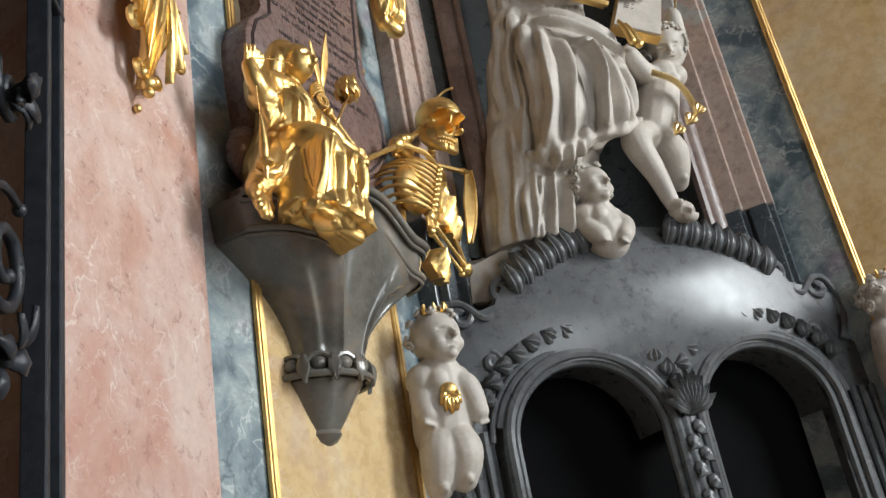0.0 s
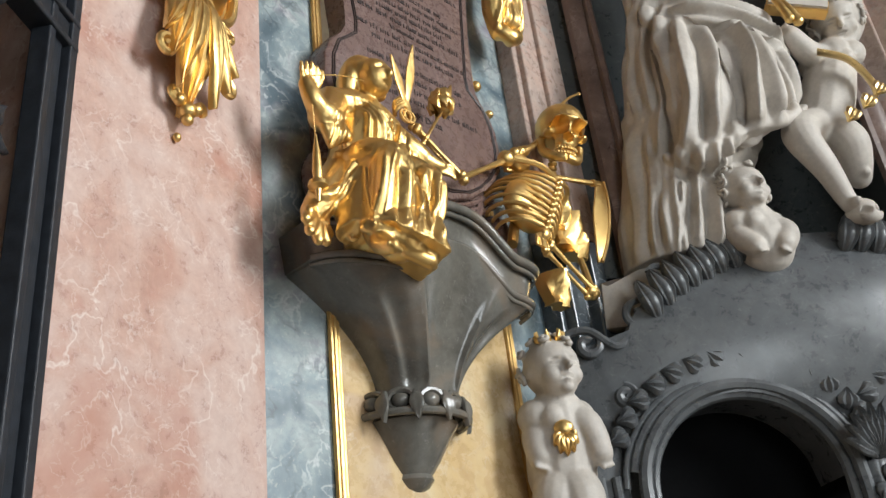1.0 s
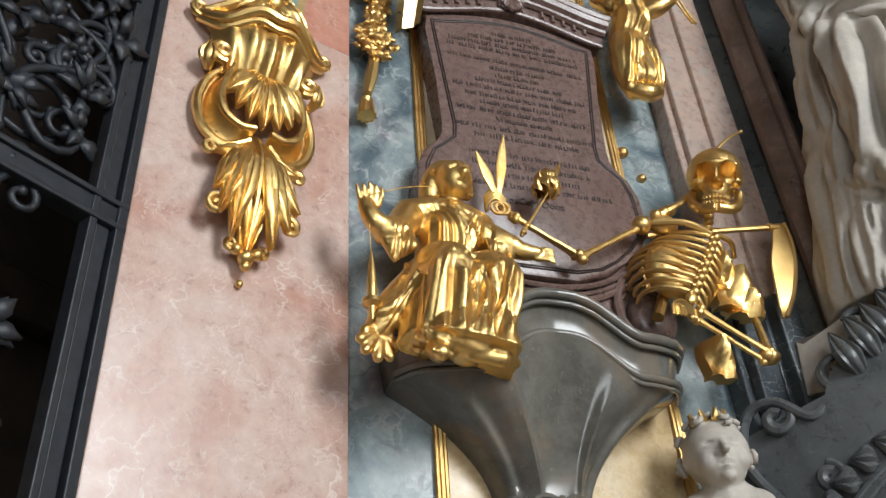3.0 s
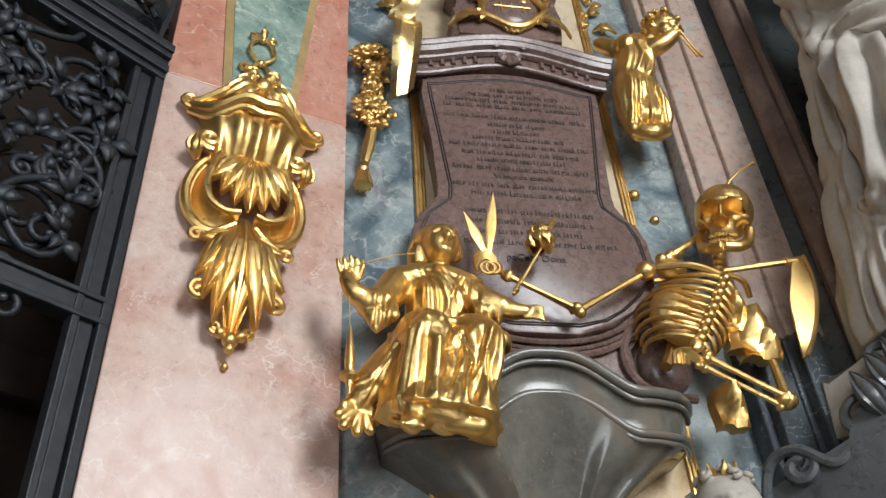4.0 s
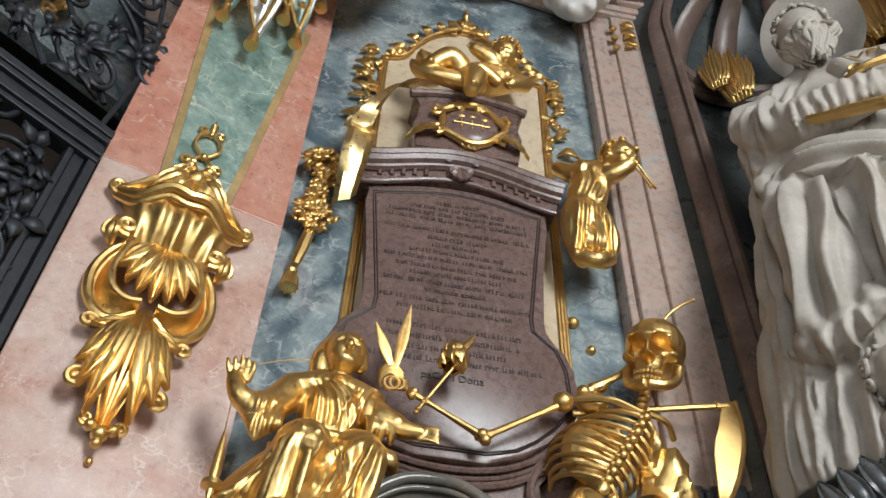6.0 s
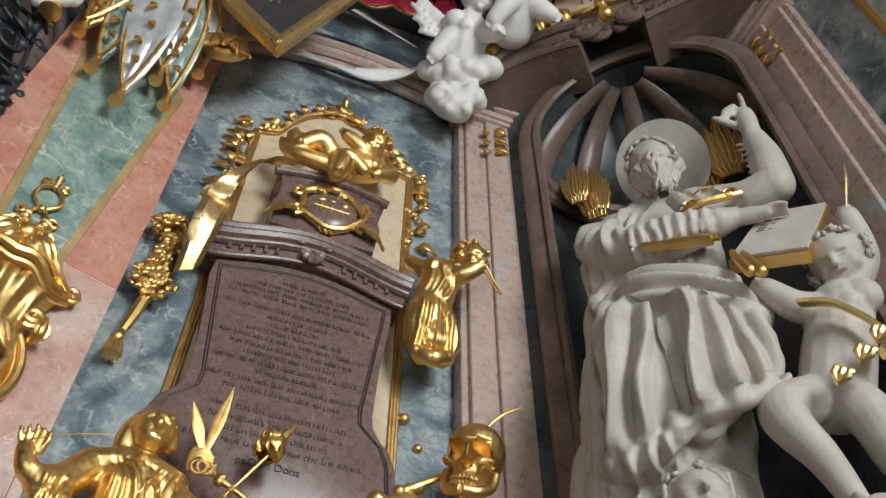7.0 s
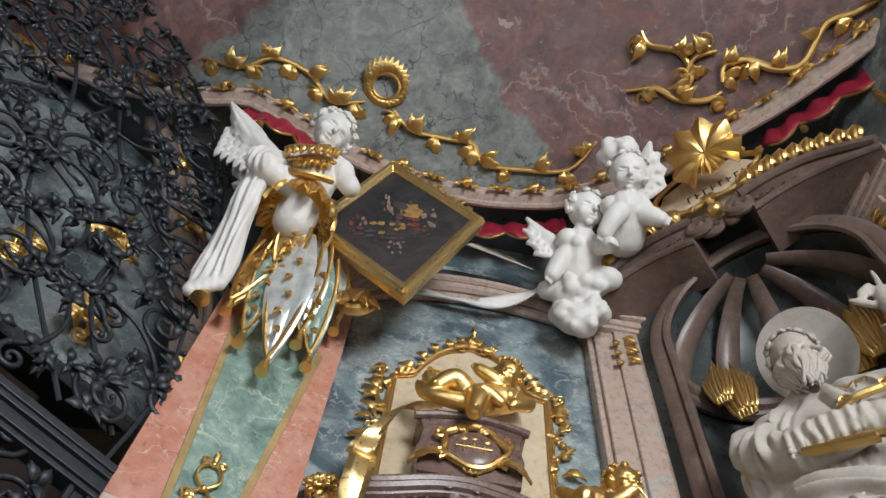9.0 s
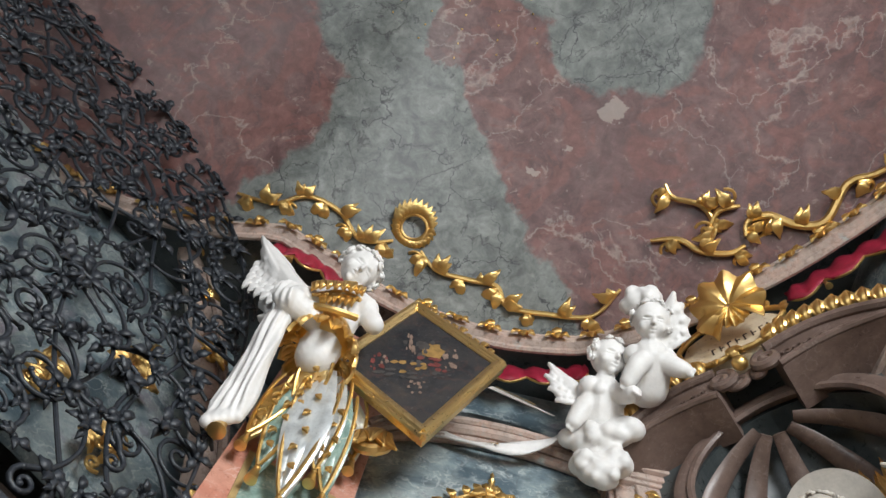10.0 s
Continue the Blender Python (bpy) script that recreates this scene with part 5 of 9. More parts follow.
    blob(sk, (0, -0.058, -0.05), (0.036, 0.03, 0.03), seg=12, rings=8)
    for s in (-1, 1):
        blob(sk, (s * 0.056, -0.045, -0.018), (0.02, 0.03, 0.014), seg=10, rings=7)
        tube(sk, spline([(s * 0.068, 0.0, -0.03), (s * 0.062, -0.02, -0.075), (s * 0.04, -0.065, -0.105), (0, -0.085, -0.108)], 5), [0.014, 0.017, 0.016], 8)
    tube(sk, spline([(-0.055, -0.075, 0.025), (0, -0.092, 0.03), (0.055, -0.075, 0.025)], 5), 0.012, 7)
    me = bpy.data.meshes.new("skull")
    bmesh.ops.recalc_face_normals(sk, faces=sk.faces)
    sk.to_mesh(me)
    sk.free()
    tmp = new("tmp", me)
    r = tmp.modifiers.new("fuse", "REMESH")
    r.mode, r.voxel_size = "VOXEL", 0.0042
    bpy.context.view_layer.update()
    sm = bpy.data.meshes.new_from_object(tmp.evaluated_get(bpy.context.evaluated_depsgraph_get()))
    bpy.data.objects.remove(tmp)
    for v in sm.vertices:        # sink the eye sockets and the nose
        for c, rad, depth in (((-0.032, -0.092, 0.0), 0.029, 0.06), ((0.032, -0.092, 0.0), 0.029, 0.06), ((0, -0.095, -0.036), 0.017, 0.04)):
            d = ((v.co.x - c[0]) ** 2 + (v.co.z - c[2]) ** 2) ** 0.5
            if v.co.y < -0.03 and d < rad:
                v.co.y += depth * (1 - (d / rad) ** 2) ** 0.5
    sm.transform(S)
    bm.from_mesh(sm)
    bpy.data.meshes.remove(sm)
    for row, z, r in ((0, -0.074, 0.0062), (1, -0.090, 0.0058)):
        for k in range(9):
            a = radians(-64 + 16 * k)
            p = S @ V((0.036 * math.sin(a), -0.062 - 0.028 * math.cos(a), z))
            blob(bm, p, (r * 1.3, r * 1.3, r * 1.7), seg=7, rings=5)
    sk_ob = solo("skeleton_statue", bm, GOLD, MON, "gilded skeleton statue reaching out with scissors", "statue")
    # attributes
    sc = thing("gilt_scissors", MON, "open gilded scissors held by the skeleton", "scissors")
    for a, b in (((0.46, 3.33), (0.385, 3.50)), ((0.465, 3.33), (0.50, 3.60))):
        bm = bmesh.new()
        A, B = V((a[0], -0.27, a[1])), V((b[0], -0.30, b[1]))
        leaf(bm, A, B, (0, -1, 0.1), 0.017, 0.02, 1, 10, 5, 0.1, 0.006, depth=0)
        ringc = A + (A - B).normalized() * 0.045
        tube(bm, [ringc + V((0.024 * math.cos(2 * math.pi * k / 14), 0, 0.024 * math.sin(2 * math.pi * k / 14))) for k in range(14)], 0.006, 6, closed=True, up=(0, 1, 0))
        part("blade", bm, GOLD_DULL, sc)
    bm = bmesh.new()
    A, B = V((0.545, -0.24, 3.20)), V((0.665, -0.255, 3.40))
    tube(bm, [A, B], 0.006, 7)
    for k in range(5):
        blob(bm, A.lerp(B, 0.02 + 0.07 * k), 0.012 if k % 2 else 0.008, seg=8, rings=6)
    for k in range(16):
        a = 2 * math.pi * k / 8
        q = 0.03 if k < 8 else 0.016
        leaf(bm, B + V((q * math.cos(a), q * math.sin(a), 0.055 if k < 8 else 0.09)), B + V((0.045 * math.cos(a + 0.5) * (1 if k < 8 else 0.7) - 0.005, 0.045 * math.sin(a + 0.5), -0.012 if k < 8 else 0.03)), (math.cos(a), math.sin(a), 0.3), 0.018, 0.2, 2, 7, 5)
    blob(bm, B + V((0.015, 0, 0.04)), (0.034, 0.034, 0.05))
    tube(bm, [B + V((0.03, 0, 0.08)), B + V((0.055, 0, 0.115)), B + V((0.07, 0, 0.15))], [0.018, 0.012, 0.002], 7)
    solo("gilt_distaff", bm, GOLD, MON, "gilded distaff with tufted flax and turned stem", "distaff")
    sy = thing("gilt_scythe", MON, "gilded scythe with curved blade held behind the skeleton", "scythe")
    bm = bmesh.new()
    tube(bm, [(1.10, -0.17, 3.34), (1.63, -0.27, 3.395)], 0.012, 8)
    tube(bm, [(1.585, -0.263, 3.39), (1.60, -0.265, 3.392)], 0.017, 8)
    part("handle", bm, GOLD, sy)
    bm = bmesh.new()
    outer = spline([(1.655, -0.28, 3.41), (1.66, -0.28, 3.32), (1.645, -0.275, 3.22), (1.60, -0.27, 3.10), (1.54, -0.26, 2.99)], 5)
    inner_ = spline([(1.615, -0.28, 3.41), (1.585, -0.28, 3.32), (1.55, -0.275, 3.22), (1.535, -0.27, 3.10), (1.53, -0.26, 2.99)], 5)
    for dy in (0.0,):
        a = [bm.verts.new(p) for p in outer]
        b = [bm.verts.new(p + V((0, 0.012, 0))) for p in inner_]
        c = [bm.verts.new(p + V((0, 0.014, 0))) for p in outer]
        d = [bm.verts.new(p + V((0, 0.02, 0))) for p in inner_]
        for i in range(len(a) - 1):
            bm.faces.new((a[i], a[i + 1], b[i + 1], b[i]))
            bm.faces.new((c[i], d[i], d[i + 1], c[i + 1]))
            bm.faces.new((a[i], c[i], c[i + 1], a[i + 1]))
            bm.faces.new((b[i], b[i + 1], d[i + 1], d[i]))
        bm.faces.new((a[0], b[0], d[0], c[0]))
        bm.faces.new((a[-1], c[-1], d[-1], b[-1]))
    tube(bm, outer, 0.008, 6)
    part("blade", bm, GOLD, sy)
    bm = bmesh.new()
    tube(bm, spline([(1.12, -0.20, 3.40), (1.19, -0.22, 3.44), (1.27, -0.22, 3.50), (1.36, -0.22, 3.60), (1.43, -0.26, 3.72), (1.50, -0.29, 3.80), (1.575, -0.30, 3.85)], 6), [0.016, 0.015, 0.013, 0.010, 0.008, 0.006, 0.005], 8)
    for k, q in enumerate(((1.13, 3.41), (1.17, 3.43), (1.20, 3.445))):
        blob(bm, (q[0], -0.21, q[1]), 0.024, seg=10, rings=7)
    blob(bm, (1.578, -0.30, 3.852), 0.009, seg=8, rings=6)
    solo("gilt_bow", bm, GOLD, MON, "thin curved gilded bow behind the skull", "bow")


skeleton()


def pilaster_ornament():
    orn = thing("rocaille_ornament", PIL, "large gilded rocaille ornament with shell and acanthus leaves", "ornament")
    C = 0.338
    V = Vector
    # drooping acanthus, its lobes curling outward
    bm = bmesh.new()
    leaf(bm, (C, -0.05, 3.45), (C - 0.004, -0.035, 2.965), (0, -1, 0), 0.058, 0.13, 2, 30, 13, 0.32, 0.02, depth=0.3)
    part("central_leaf", bm, GOLD, orn)
    for s in (-1, 1):
        for z0, dx, z1, w, b in ((3.43, 0.052, 3.005, 0.040, 0.10), (3.42, 0.092, 3.075, 0.042, 0.16), (3.40, 0.122, 3.145, 0.036, 0.22), (3.385, 0.105, 3.25, 0.030, 0.22), (3.375, 0.135, 3.305, 0.027, 0.3)):
            bm = bmesh.new()
            leaf(bm, (C + s * 0.012, -0.055, z0), (C + s * dx, -0.045, z1), (s * 0.35, -1, 0), w, 0.14, 2, 18, 9, 0.34, 0.014, b, depth=0.35)
            part("side_leaf", bm, GOLD, orn)
        for cx, cy, cz, r0, a0 in ((0.118, -0.085, 3.105, 0.036, 90), (0.15, -0.06, 3.33, 0.03, 180 if s > 0 else 0)):
            bm = bmesh.new()
            tube(bm, spiral((C + s * cx, cy, cz), r0, 0.008, a0, -s * 1.3, 16), 0.011, 7)
            part("leaf_curl", bm, GOLD, orn)
    bm = bmesh.new()
    for x, z, r in ((C, 2.975, 0.026), (C - 0.032, 2.995, 0.019), (C + 0.032, 2.995, 0.019), (C, 2.945, 0.017)):
        blob(bm, (x, -0.05, z), r, seg=12, rings=8)
    for s in (-1, 1):
        tube(bm, spiral((C + s * 0.05, -0.05, 3.01), 0.022, 0.007, 270, s * 1.2, 14), 0.008, 7)
    part("leaf_tip", bm, GOLD, orn)
    bm = bmesh.new()
    blob(bm, (C + 0.002, -0.012, 2.905), (0.012, 0.012, 0.014), seg=10, rings=7)
    part("drop_bead", bm, GOLD, orn)
    # broad hollow C-scrolls that hold the shell
    for s in (-1, 1):
        bm = bmesh.new()
        outer = spline([(C + s * 0.135, -0.05, 3.70), (C + s * 0.185, -0.04, 3.62), (C + s * 0.203, -0.035, 3.52), (C + s * 0.175, -0.04, 3.42), (C + s * 0.105, -0.055, 3.365), (C + s * 0.03, -0.08, 3.40)], 7)
        inner = spline([(C + s * 0.115, -0.10, 3.68), (C + s * 0.135, -0.10, 3.61), (C + s * 0.145, -0.095, 3.53), (C + s * 0.125, -0.095, 3.465), (C + s * 0.075, -0.10, 3.43), (C + s * 0.025, -0.11, 3.43)], 7)
        rows = []
        for o, i_ in zip(outer, inner):
            rows.append([bm.verts.new(o.lerp(i_, j / 5) + V((0, 0.035 * math.sin(math.pi * j / 5), 0))) for j in range(6)])
        for a, b in zip(rows, rows[1:]):
            for j in range(5):
                bm.faces.new((a[j], a[j + 1], b[j + 1], b[j]))
        tube(bm, outer, [0.010, 0.016, 0.018, 0.016, 0.012], 8)
        tube(bm, inner, [0.008, 0.012, 0.014, 0.012, 0.010], 8)
        part("c_scroll", bm, GOLD, orn)
        bm = bmesh.new()
        tube(bm, spiral((C + s * 0.155, -0.085, 3.735), 0.045, 0.010, 250 if s > 0 else -70, s * 1.5, 22), 0.015, 8)
        leaf(bm, (C + s * 0.19, -0.05, 3.66), (C + s * 0.20, -0.09, 3.76), (s * 0.5, -1, 0), 0.03, 0.25, 2, 10, 7, 0.3)
        part("c_scroll_volute", bm, GOLD, orn)
    bm = bmesh.new()
    for k in range(7):
        a = radians(-54 + 18 * k)
        leaf(bm, (C + 0.03 * math.sin(a), -0.085, 3.70), (C + 0.165 * math.sin(a), -0.095, 3.70 - 0.255 * math.cos(a)), (0.5 * math.sin(a), -1, -0.1), 0.036, 0.14, 1, 14, 9, 0.3, 0.016, 0.05, depth=0.15)
    part("lower_shell", bm, GOLD, orn)
    # wavy fluted skirt under the shelf
    bm = bmesh.new()
    rows = []
    for k in range(9):
        f = k / 8
        row = []
        for i in range(61):
            e = -1 + i / 30
            w = 0.155 + 0.055 * f ** 1.5
            out = 0.05 + 0.10 * (1 - abs(e) ** 3) * (0.18 + 0.82 * math.sin(2.2 * f)) + 0.012 * math.cos(e * 16) * (1 - f * 0.6)
            row.append(bm.verts.new((C + w * e, -out, 3.68 + 0.20 * f + 0.03 * (1 - abs(e)) * (f - 0.6) - 0.02 * math.cos(e * 8) * (1 - f))))
        rows.append(row)
    for a, b in zip(rows, rows[1:]):
        for i in range(60):
            bm.faces.new((a[i], a[i + 1], b[i + 1], b[i]))
    part("fluted_skirt", bm, GOLD, orn)
    # shelf with swept, scrolled ends
    bm = bmesh.new()
    for dz, pr, r in ((0.0, 0.15, 0.014), (0.03, 0.17, 0.020), (0.06, 0.15, 0.012)):
        tube(bm, spline([(C - 0.235, -0.03, 3.905 + dz), (C - 0.16, -pr * 0.6, 3.845 + dz), (C - 0.07, -pr, 3.875 + dz), (C, -pr * 1.05, 3.865 + dz), (C + 0.07, -pr, 3.875 + dz), (C + 0.16, -pr * 0.6, 3.845 + dz), (C + 0.235, -0.03, 3.905 + dz)], 6), r, 8)
    prism(bm, [(C - 0.18, 3.85), (C + 0.18, 3.85), (C + 0.15, 3.96), (C + 0.06, 4.03), (C - 0.06, 4.03), (C - 0.15, 3.96)], -0.075, 0, 0.012)
    for s in (-1, 1):
        tube(bm, spiral((C + s * 0.235, -0.04, 3.945), 0.036, 0.009, 270, s * 1.4, 18), 0.012, 8)
        tube(bm, spline([(C + s * 0.22, -0.05, 3.93), (C + s * 0.14, -0.10, 3.97), (C + s * 0.07, -0.12, 4.05)], 6), [0.016, 0.020, 0.012], 8)
    part("shelf", bm, GOLD, orn)
    # leafy mask and openwork crown above
    for s in (-1, 1):
        for z0, dx, dz, w in ((4.07, 0.15, -0.13, 0.036), (4.10, 0.11, -0.07, 0.034), (4.06, 0.09, -0.15, 0.034), (4.14, 0.07, 0.0, 0.028), (4.04, 0.045, -0.14, 0.03)):
            bm = bmesh.new()
            leaf(bm, (C + s * 0.01, -0.08, z0), (C + s * dx, -0.085, z0 + dz), (0, -1, 0.1), w, 0.3, 3, 12, 7, 0.34)
            part("upper_leaf", bm, GOLD, orn)
    bm = bmesh.new()
    shell(bm, (C, -0.07, 4.05), 0.085, (0, -1, 0), (0, 0, 1), 7, 150, 0.5)
    blob(bm, (C, -0.10, 4.05), (0.042, 0.045, 0.045))
    for s in (-1, 1):
        tube(bm, spiral((C + s * 0.045, -0.12, 4.06), 0.026, 0.007, 90, s * 1.2, 14), 0.009, 7)
    part("boss", bm, GOLD, orn)
    bm = bmesh.new()
    for s in (-1, 1):
        tube(bm, spline([(C + s * 0.015, -0.03, 4.13), (C + s * 0.055, -0.035, 4.18), (C + s * 0.03, -0.035, 4.24), (C + s * 0.012, -0.03, 4.27)], 6), 0.009, 7)
        tube(bm, spiral((C + s * 0.062, -0.03, 4.225), 0.03, 0.008, 200 if s > 0 else -20, -s * 1.2, 16), 0.008, 7)
        tube(bm, spline([(C + s * 0.01, -0.03, 4.28), (C + s * 0.05, -0.035, 4.33), (C + s * 0.04, -0.035, 4.39), (C + s * 0.008, -0.03, 4.42)], 6), 0.0085, 7)
        tube(bm, spiral((C + s * 0.035, -0.03, 4.435), 0.022, 0.007, 250 if s > 0 else -70, s * 1.1, 14), 0.007, 7)
    for z, r in ((4.275, 0.017), (4.42, 0.015)):
        blob(bm, (C, -0.03, z), r, seg=10, rings=7)
    lathe(bm, [(0.006, 0), (0.016, 0.018), (0.007, 0.03), (0.018, 0.045), (0.004, 0.065), (0.003, 0.085)], (C, -0.03, 4.43), 10)
    part("finial", bm, GOLD, orn)


pilaster_ornament()
# ---- wrought iron grille ----


def scroll_mesh(kind, r):
    bm = bmesh.new()
    if kind == 0:        # C scroll
        pts = spiral((0, 0, r), r * 0.42, r * 0.1, 200, -1.3, 16)[::-1] + spline([(-r * 0.42, 0, r * 0.85), (-r * 0.75, 0, 0.2 * r), (-r * 0.7, 0, -0.4 * r), (-r * 0.4, 0, -r * 0.9)], 5)[1:-1] + spiral((0, 0, -r), r * 0.42, r * 0.1, 160, 1.3, 16)
    elif kind == 1:      # S scroll
        pts = spiral((r * 0.2, 0, r * 0.8), r * 0.45, r * 0.1, 180, -1.35, 16)[::-1] + spline([(-r * 0.25, 0, r * 0.7), (0, 0, 0.1 * r), (r * 0.25, 0, -0.6 * r)], 5)[1:-1] + spiral((-r * 0.2, 0, -r * 0.8), r * 0.45, r * 0.1, 0, -1.35, 16)
    elif kind == 2:      # ring spiral
        pts = spiral((0, 0, 0), r, r * 0.22, 40, 1.7, 34)
    else:                # long tendril
        pts = spline([(-r, 0, -r), (-r * 0.3, 0, -r * 0.7), (r * 0.2, 0, 0), (r * 0.25, 0, r * 0.7)], 6) + spiral((r * 0.6, 0, r * 0.75), r * 0.36, r * 0.09, 180, -1.3, 16)
    tube(bm, pts, [0.009, 0.0125, 0.014, 0.0125, 0.009], 6)
    for p in (pts[0], pts[-1]):
        blob(bm, p, 0.015, seg=8, rings=6)
    mid = pts[len(pts) // 2]
    tube(bm, [mid + Vector((0, 0, -0.012)), mid + Vector((0, 0, 0.012))], 0.015, 6)
    me = bpy.data.meshes.new("scroll")
    bmesh.ops.recalc_face_normals(bm, faces=bm.faces)
    bm.to_mesh(me)
    bm.free()
    for p in me.polygons:
        p.use_smooth = True
    me.materials.append(IRON)
    return me


def sprig_mesh(seed):
    rng = random.Random(seed)
    bm = bmesh.new()
    for k in range(6):
        a = rng.uniform(0, 6.28)
        d = Vector((math.cos(a), rng.uniform(-0.5, 0.5), math.sin(a)))
        leaf(bm, d * 0.008, d * rng.uniform(0.06, 0.10), (0, 1, 0), rng.uniform(0.016, 0.026), 0.3, 2, 7, 4, 0.3, 0.006, 0.2)
    blob(bm, (0, 0.005, 0), 0.016, seg=8, rings=6)
    me = bpy.data.meshes.new("leaf_sprig")
    bmesh.ops.recalc_face_normals(bm, faces=bm.faces)
    bm.to_mesh(me)
    bm.free()
    for p in me.polygons:
        p.use_smooth = True
    me.materials.append(IRON)
    return me


def grille():
    gr = thing("iron_grille", GRI, "black wrought iron choir grille with scrolls and leaves", "grille")

    def bar(name, x0, x1, y0, y1, z0, z1, bev=0.004):
        bm = bmesh.new()
        box(bm, x0, x1, y0, y1, z0, z1, bev)
        return part(name, bm, IRON, gr, smooth=False)
    for a, b, c, d in ((-0.02, 0.012, -0.03, 0.03), (0.018, 0.062, -0.012, 0.012), (0.066, 0.09, -0.025, 0.025)):
        bar("stile", a, b, c, d, 0, 4.06)
    for z0, z1, d in ((2.955, 2.972, 0.032), (2.972, 3.028, 0.02), (3.028, 3.045, 0.032), (0.55, 0.6, 0.02), (4.02, 4.045, 0.04), (4.045, 4.08, 0.055), (4.08, 4.115, 0.04), (4.115, 4.142, 0.06), (4.142, 4.18, 0.07)):
        bar("rail", -0.02, 2.9, -d, d, z0, z1)
    for k in range(8):
        bar("upright", 0.42 + 0.33 * k, 0.44 + 0.33 * k, -0.01, 0.01, 0.6, 2.955)
    for x in (0.95, 1.9, 2.85):
        bar("stile", x, x + 0.05, -0.02, 0.02, 0, 4.06)
    meshes = {}
    rng = random.Random(21)

    def put(me, name, x, y, z, rot, flip=False, sc=1.0):
        ob = new(name, me)
        ob.parent = gr
        ob.matrix_local = pose(x, y, z, 0, rot, 0) @ Matrix.Diagonal((-sc if flip else sc, 1, sc, 1))
        return ob

    def scroll(x, z, kind, r, rot, flip=False, y=0.0):
        key = (kind, round(r, 2))
        if key not in meshes:
            meshes[key] = scroll_mesh(*key)
        return put(meshes[key], "scroll", x, y, z, rot, flip)
    sprigs = [sprig_mesh(k) for k in range(5)]
    # panel between the rails
    for i, x in enumerate((0.26, 0.56, 0.86, 1.2, 1.5, 1.8, 2.15, 2.45, 2.72)):
        for j, z in enumerate((3.19, 3.40, 3.62, 3.85)):
            scroll(x + rng.uniform(-0.05, 0.05), z + rng.uniform(-0.04, 0.04), (i + 2 * j) % 4, rng.choice((0.14, 0.17, 0.20)), rng.uniform(-60, 60) + 90 * j, (i + j) % 2 == 0, rng.uniform(-0.012, 0.012))
            put(sprigs[(i + j) % 5], "leaf_sprig", x + rng.uniform(-0.14, 0.14), 0.01, z + rng.uniform(-0.12, 0.12), rng.uniform(0, 360))
            put(sprigs[(i + j + 2) % 5], "leaf_sprig", x + rng.uniform(-0.14, 0.14), 0.01, z + rng.uniform(-0.12, 0.12), rng.uniform(0, 360))
    for k in range(26):
        put(sprigs[k % 5], "leaf_sprig", rng.uniform(0.12, 1.0), rng.uniform(-0.01, 0.03), rng.uniform(3.08, 4.0), rng.uniform(0, 360), sc=rng.uniform(0.8, 1.15))
    for k in range(16):
        scroll(rng.uniform(0.14, 0.95), rng.uniform(3.12, 3.95), (2, 0, 1)[k % 3], rng.choice((0.11, 0.14, 0.2)), rng.uniform(0, 360), k % 2 == 0, rng.uniform(-0.02, 0.02))
    # lower panel, more open
    for i, x in enumerate((0.27, 0.62, 0.95, 1.3, 1.7, 2.1)):
        for j, z in enumerate((2.74, 2.2, 1.6)):
            scroll(x, z + 0.05 * (i % 2), (0, 2, 1)[(i + j) % 3], 0.18 if j == 0 else 0.16, 90 * i + 20 * j, i % 2 == 0)
            put(sprigs[(i * 2 + j) % 5], "leaf_sprig", x + 0.02, 0.01, z - 0.2, rng.uniform(0, 360))
    # overthrow that climbs away from the pilaster
    edge = [(0.03, 4.17), (-0.02, 4.7), (0.03, 5.15), (0.15, 5.7), (0.24, 6.3), (0.5, 6.85), (0.9, 7.35), (1.65, 7.9), (2.5, 8.2)]

    def edge_x(z):
        for (xa, za), (xb, zb) in zip(edge, edge[1:]):
            if za <= z <= zb:
                return xa + (xb - xa) * (z - za) / (zb - za)
        return 2.6
    bm = bmesh.new()
    tube(bm, spline([(x, 0, z) for x, z in edge], 8), 0.011, 7)
    part("border_rod", bm, IRON, gr)
    z = 4.5
    row = 0
    while z < 8.1:
        x = edge_x(z) + 0.13
        k = 0
        while x < min(edge_x(z) + 2.3, 3.3):
            r = rng.choice((0.16, 0.20, 0.24, 0.26))
            scroll(x + rng.uniform(-0.05, 0.05), z + rng.uniform(-0.07, 0.07), rng.choice((0, 1, 2, 3, 2)), r, rng.uniform(0, 360), rng.random() < 0.5, rng.uniform(-0.03, 0.03))
            for q in range(3):
                put(sprigs[rng.randrange(5)], "leaf_sprig", x + rng.uniform(-0.16, 0.16), 0.015, z + rng.uniform(-0.14, 0.14), rng.uniform(0, 360), sc=rng.uniform(0.8, 1.25))
            x += rng.uniform(0.30, 0.38)
            k += 1
        z += 0.30
        row += 1
    for pts in ([(0.05, 4.35), (0.5, 5.0), (0.45, 5.8), (0.9, 6.6), (1.6, 7.2)], [(0.3, 4.32), (1.0, 5.2), (1.3, 6.2), (2.0, 7.4)], [(0.9, 4.32), (0.7, 5.3), (1.5, 5.7), (1.9, 6.6)], [(1.4, 4.32), (2.0, 5.4), (1.9, 6.2), (2.6, 7.2)], [(0.2, 5.6), (0.8, 5.9), (1.2, 6.8), (1.1, 7.4)]):
        bm = bmesh.new()
        tube(bm, spline([(x, 0.0, z) for x, z in pts], 10), 0.012, 7)
        part("vine_rod", bm, IRON, gr)


grille()


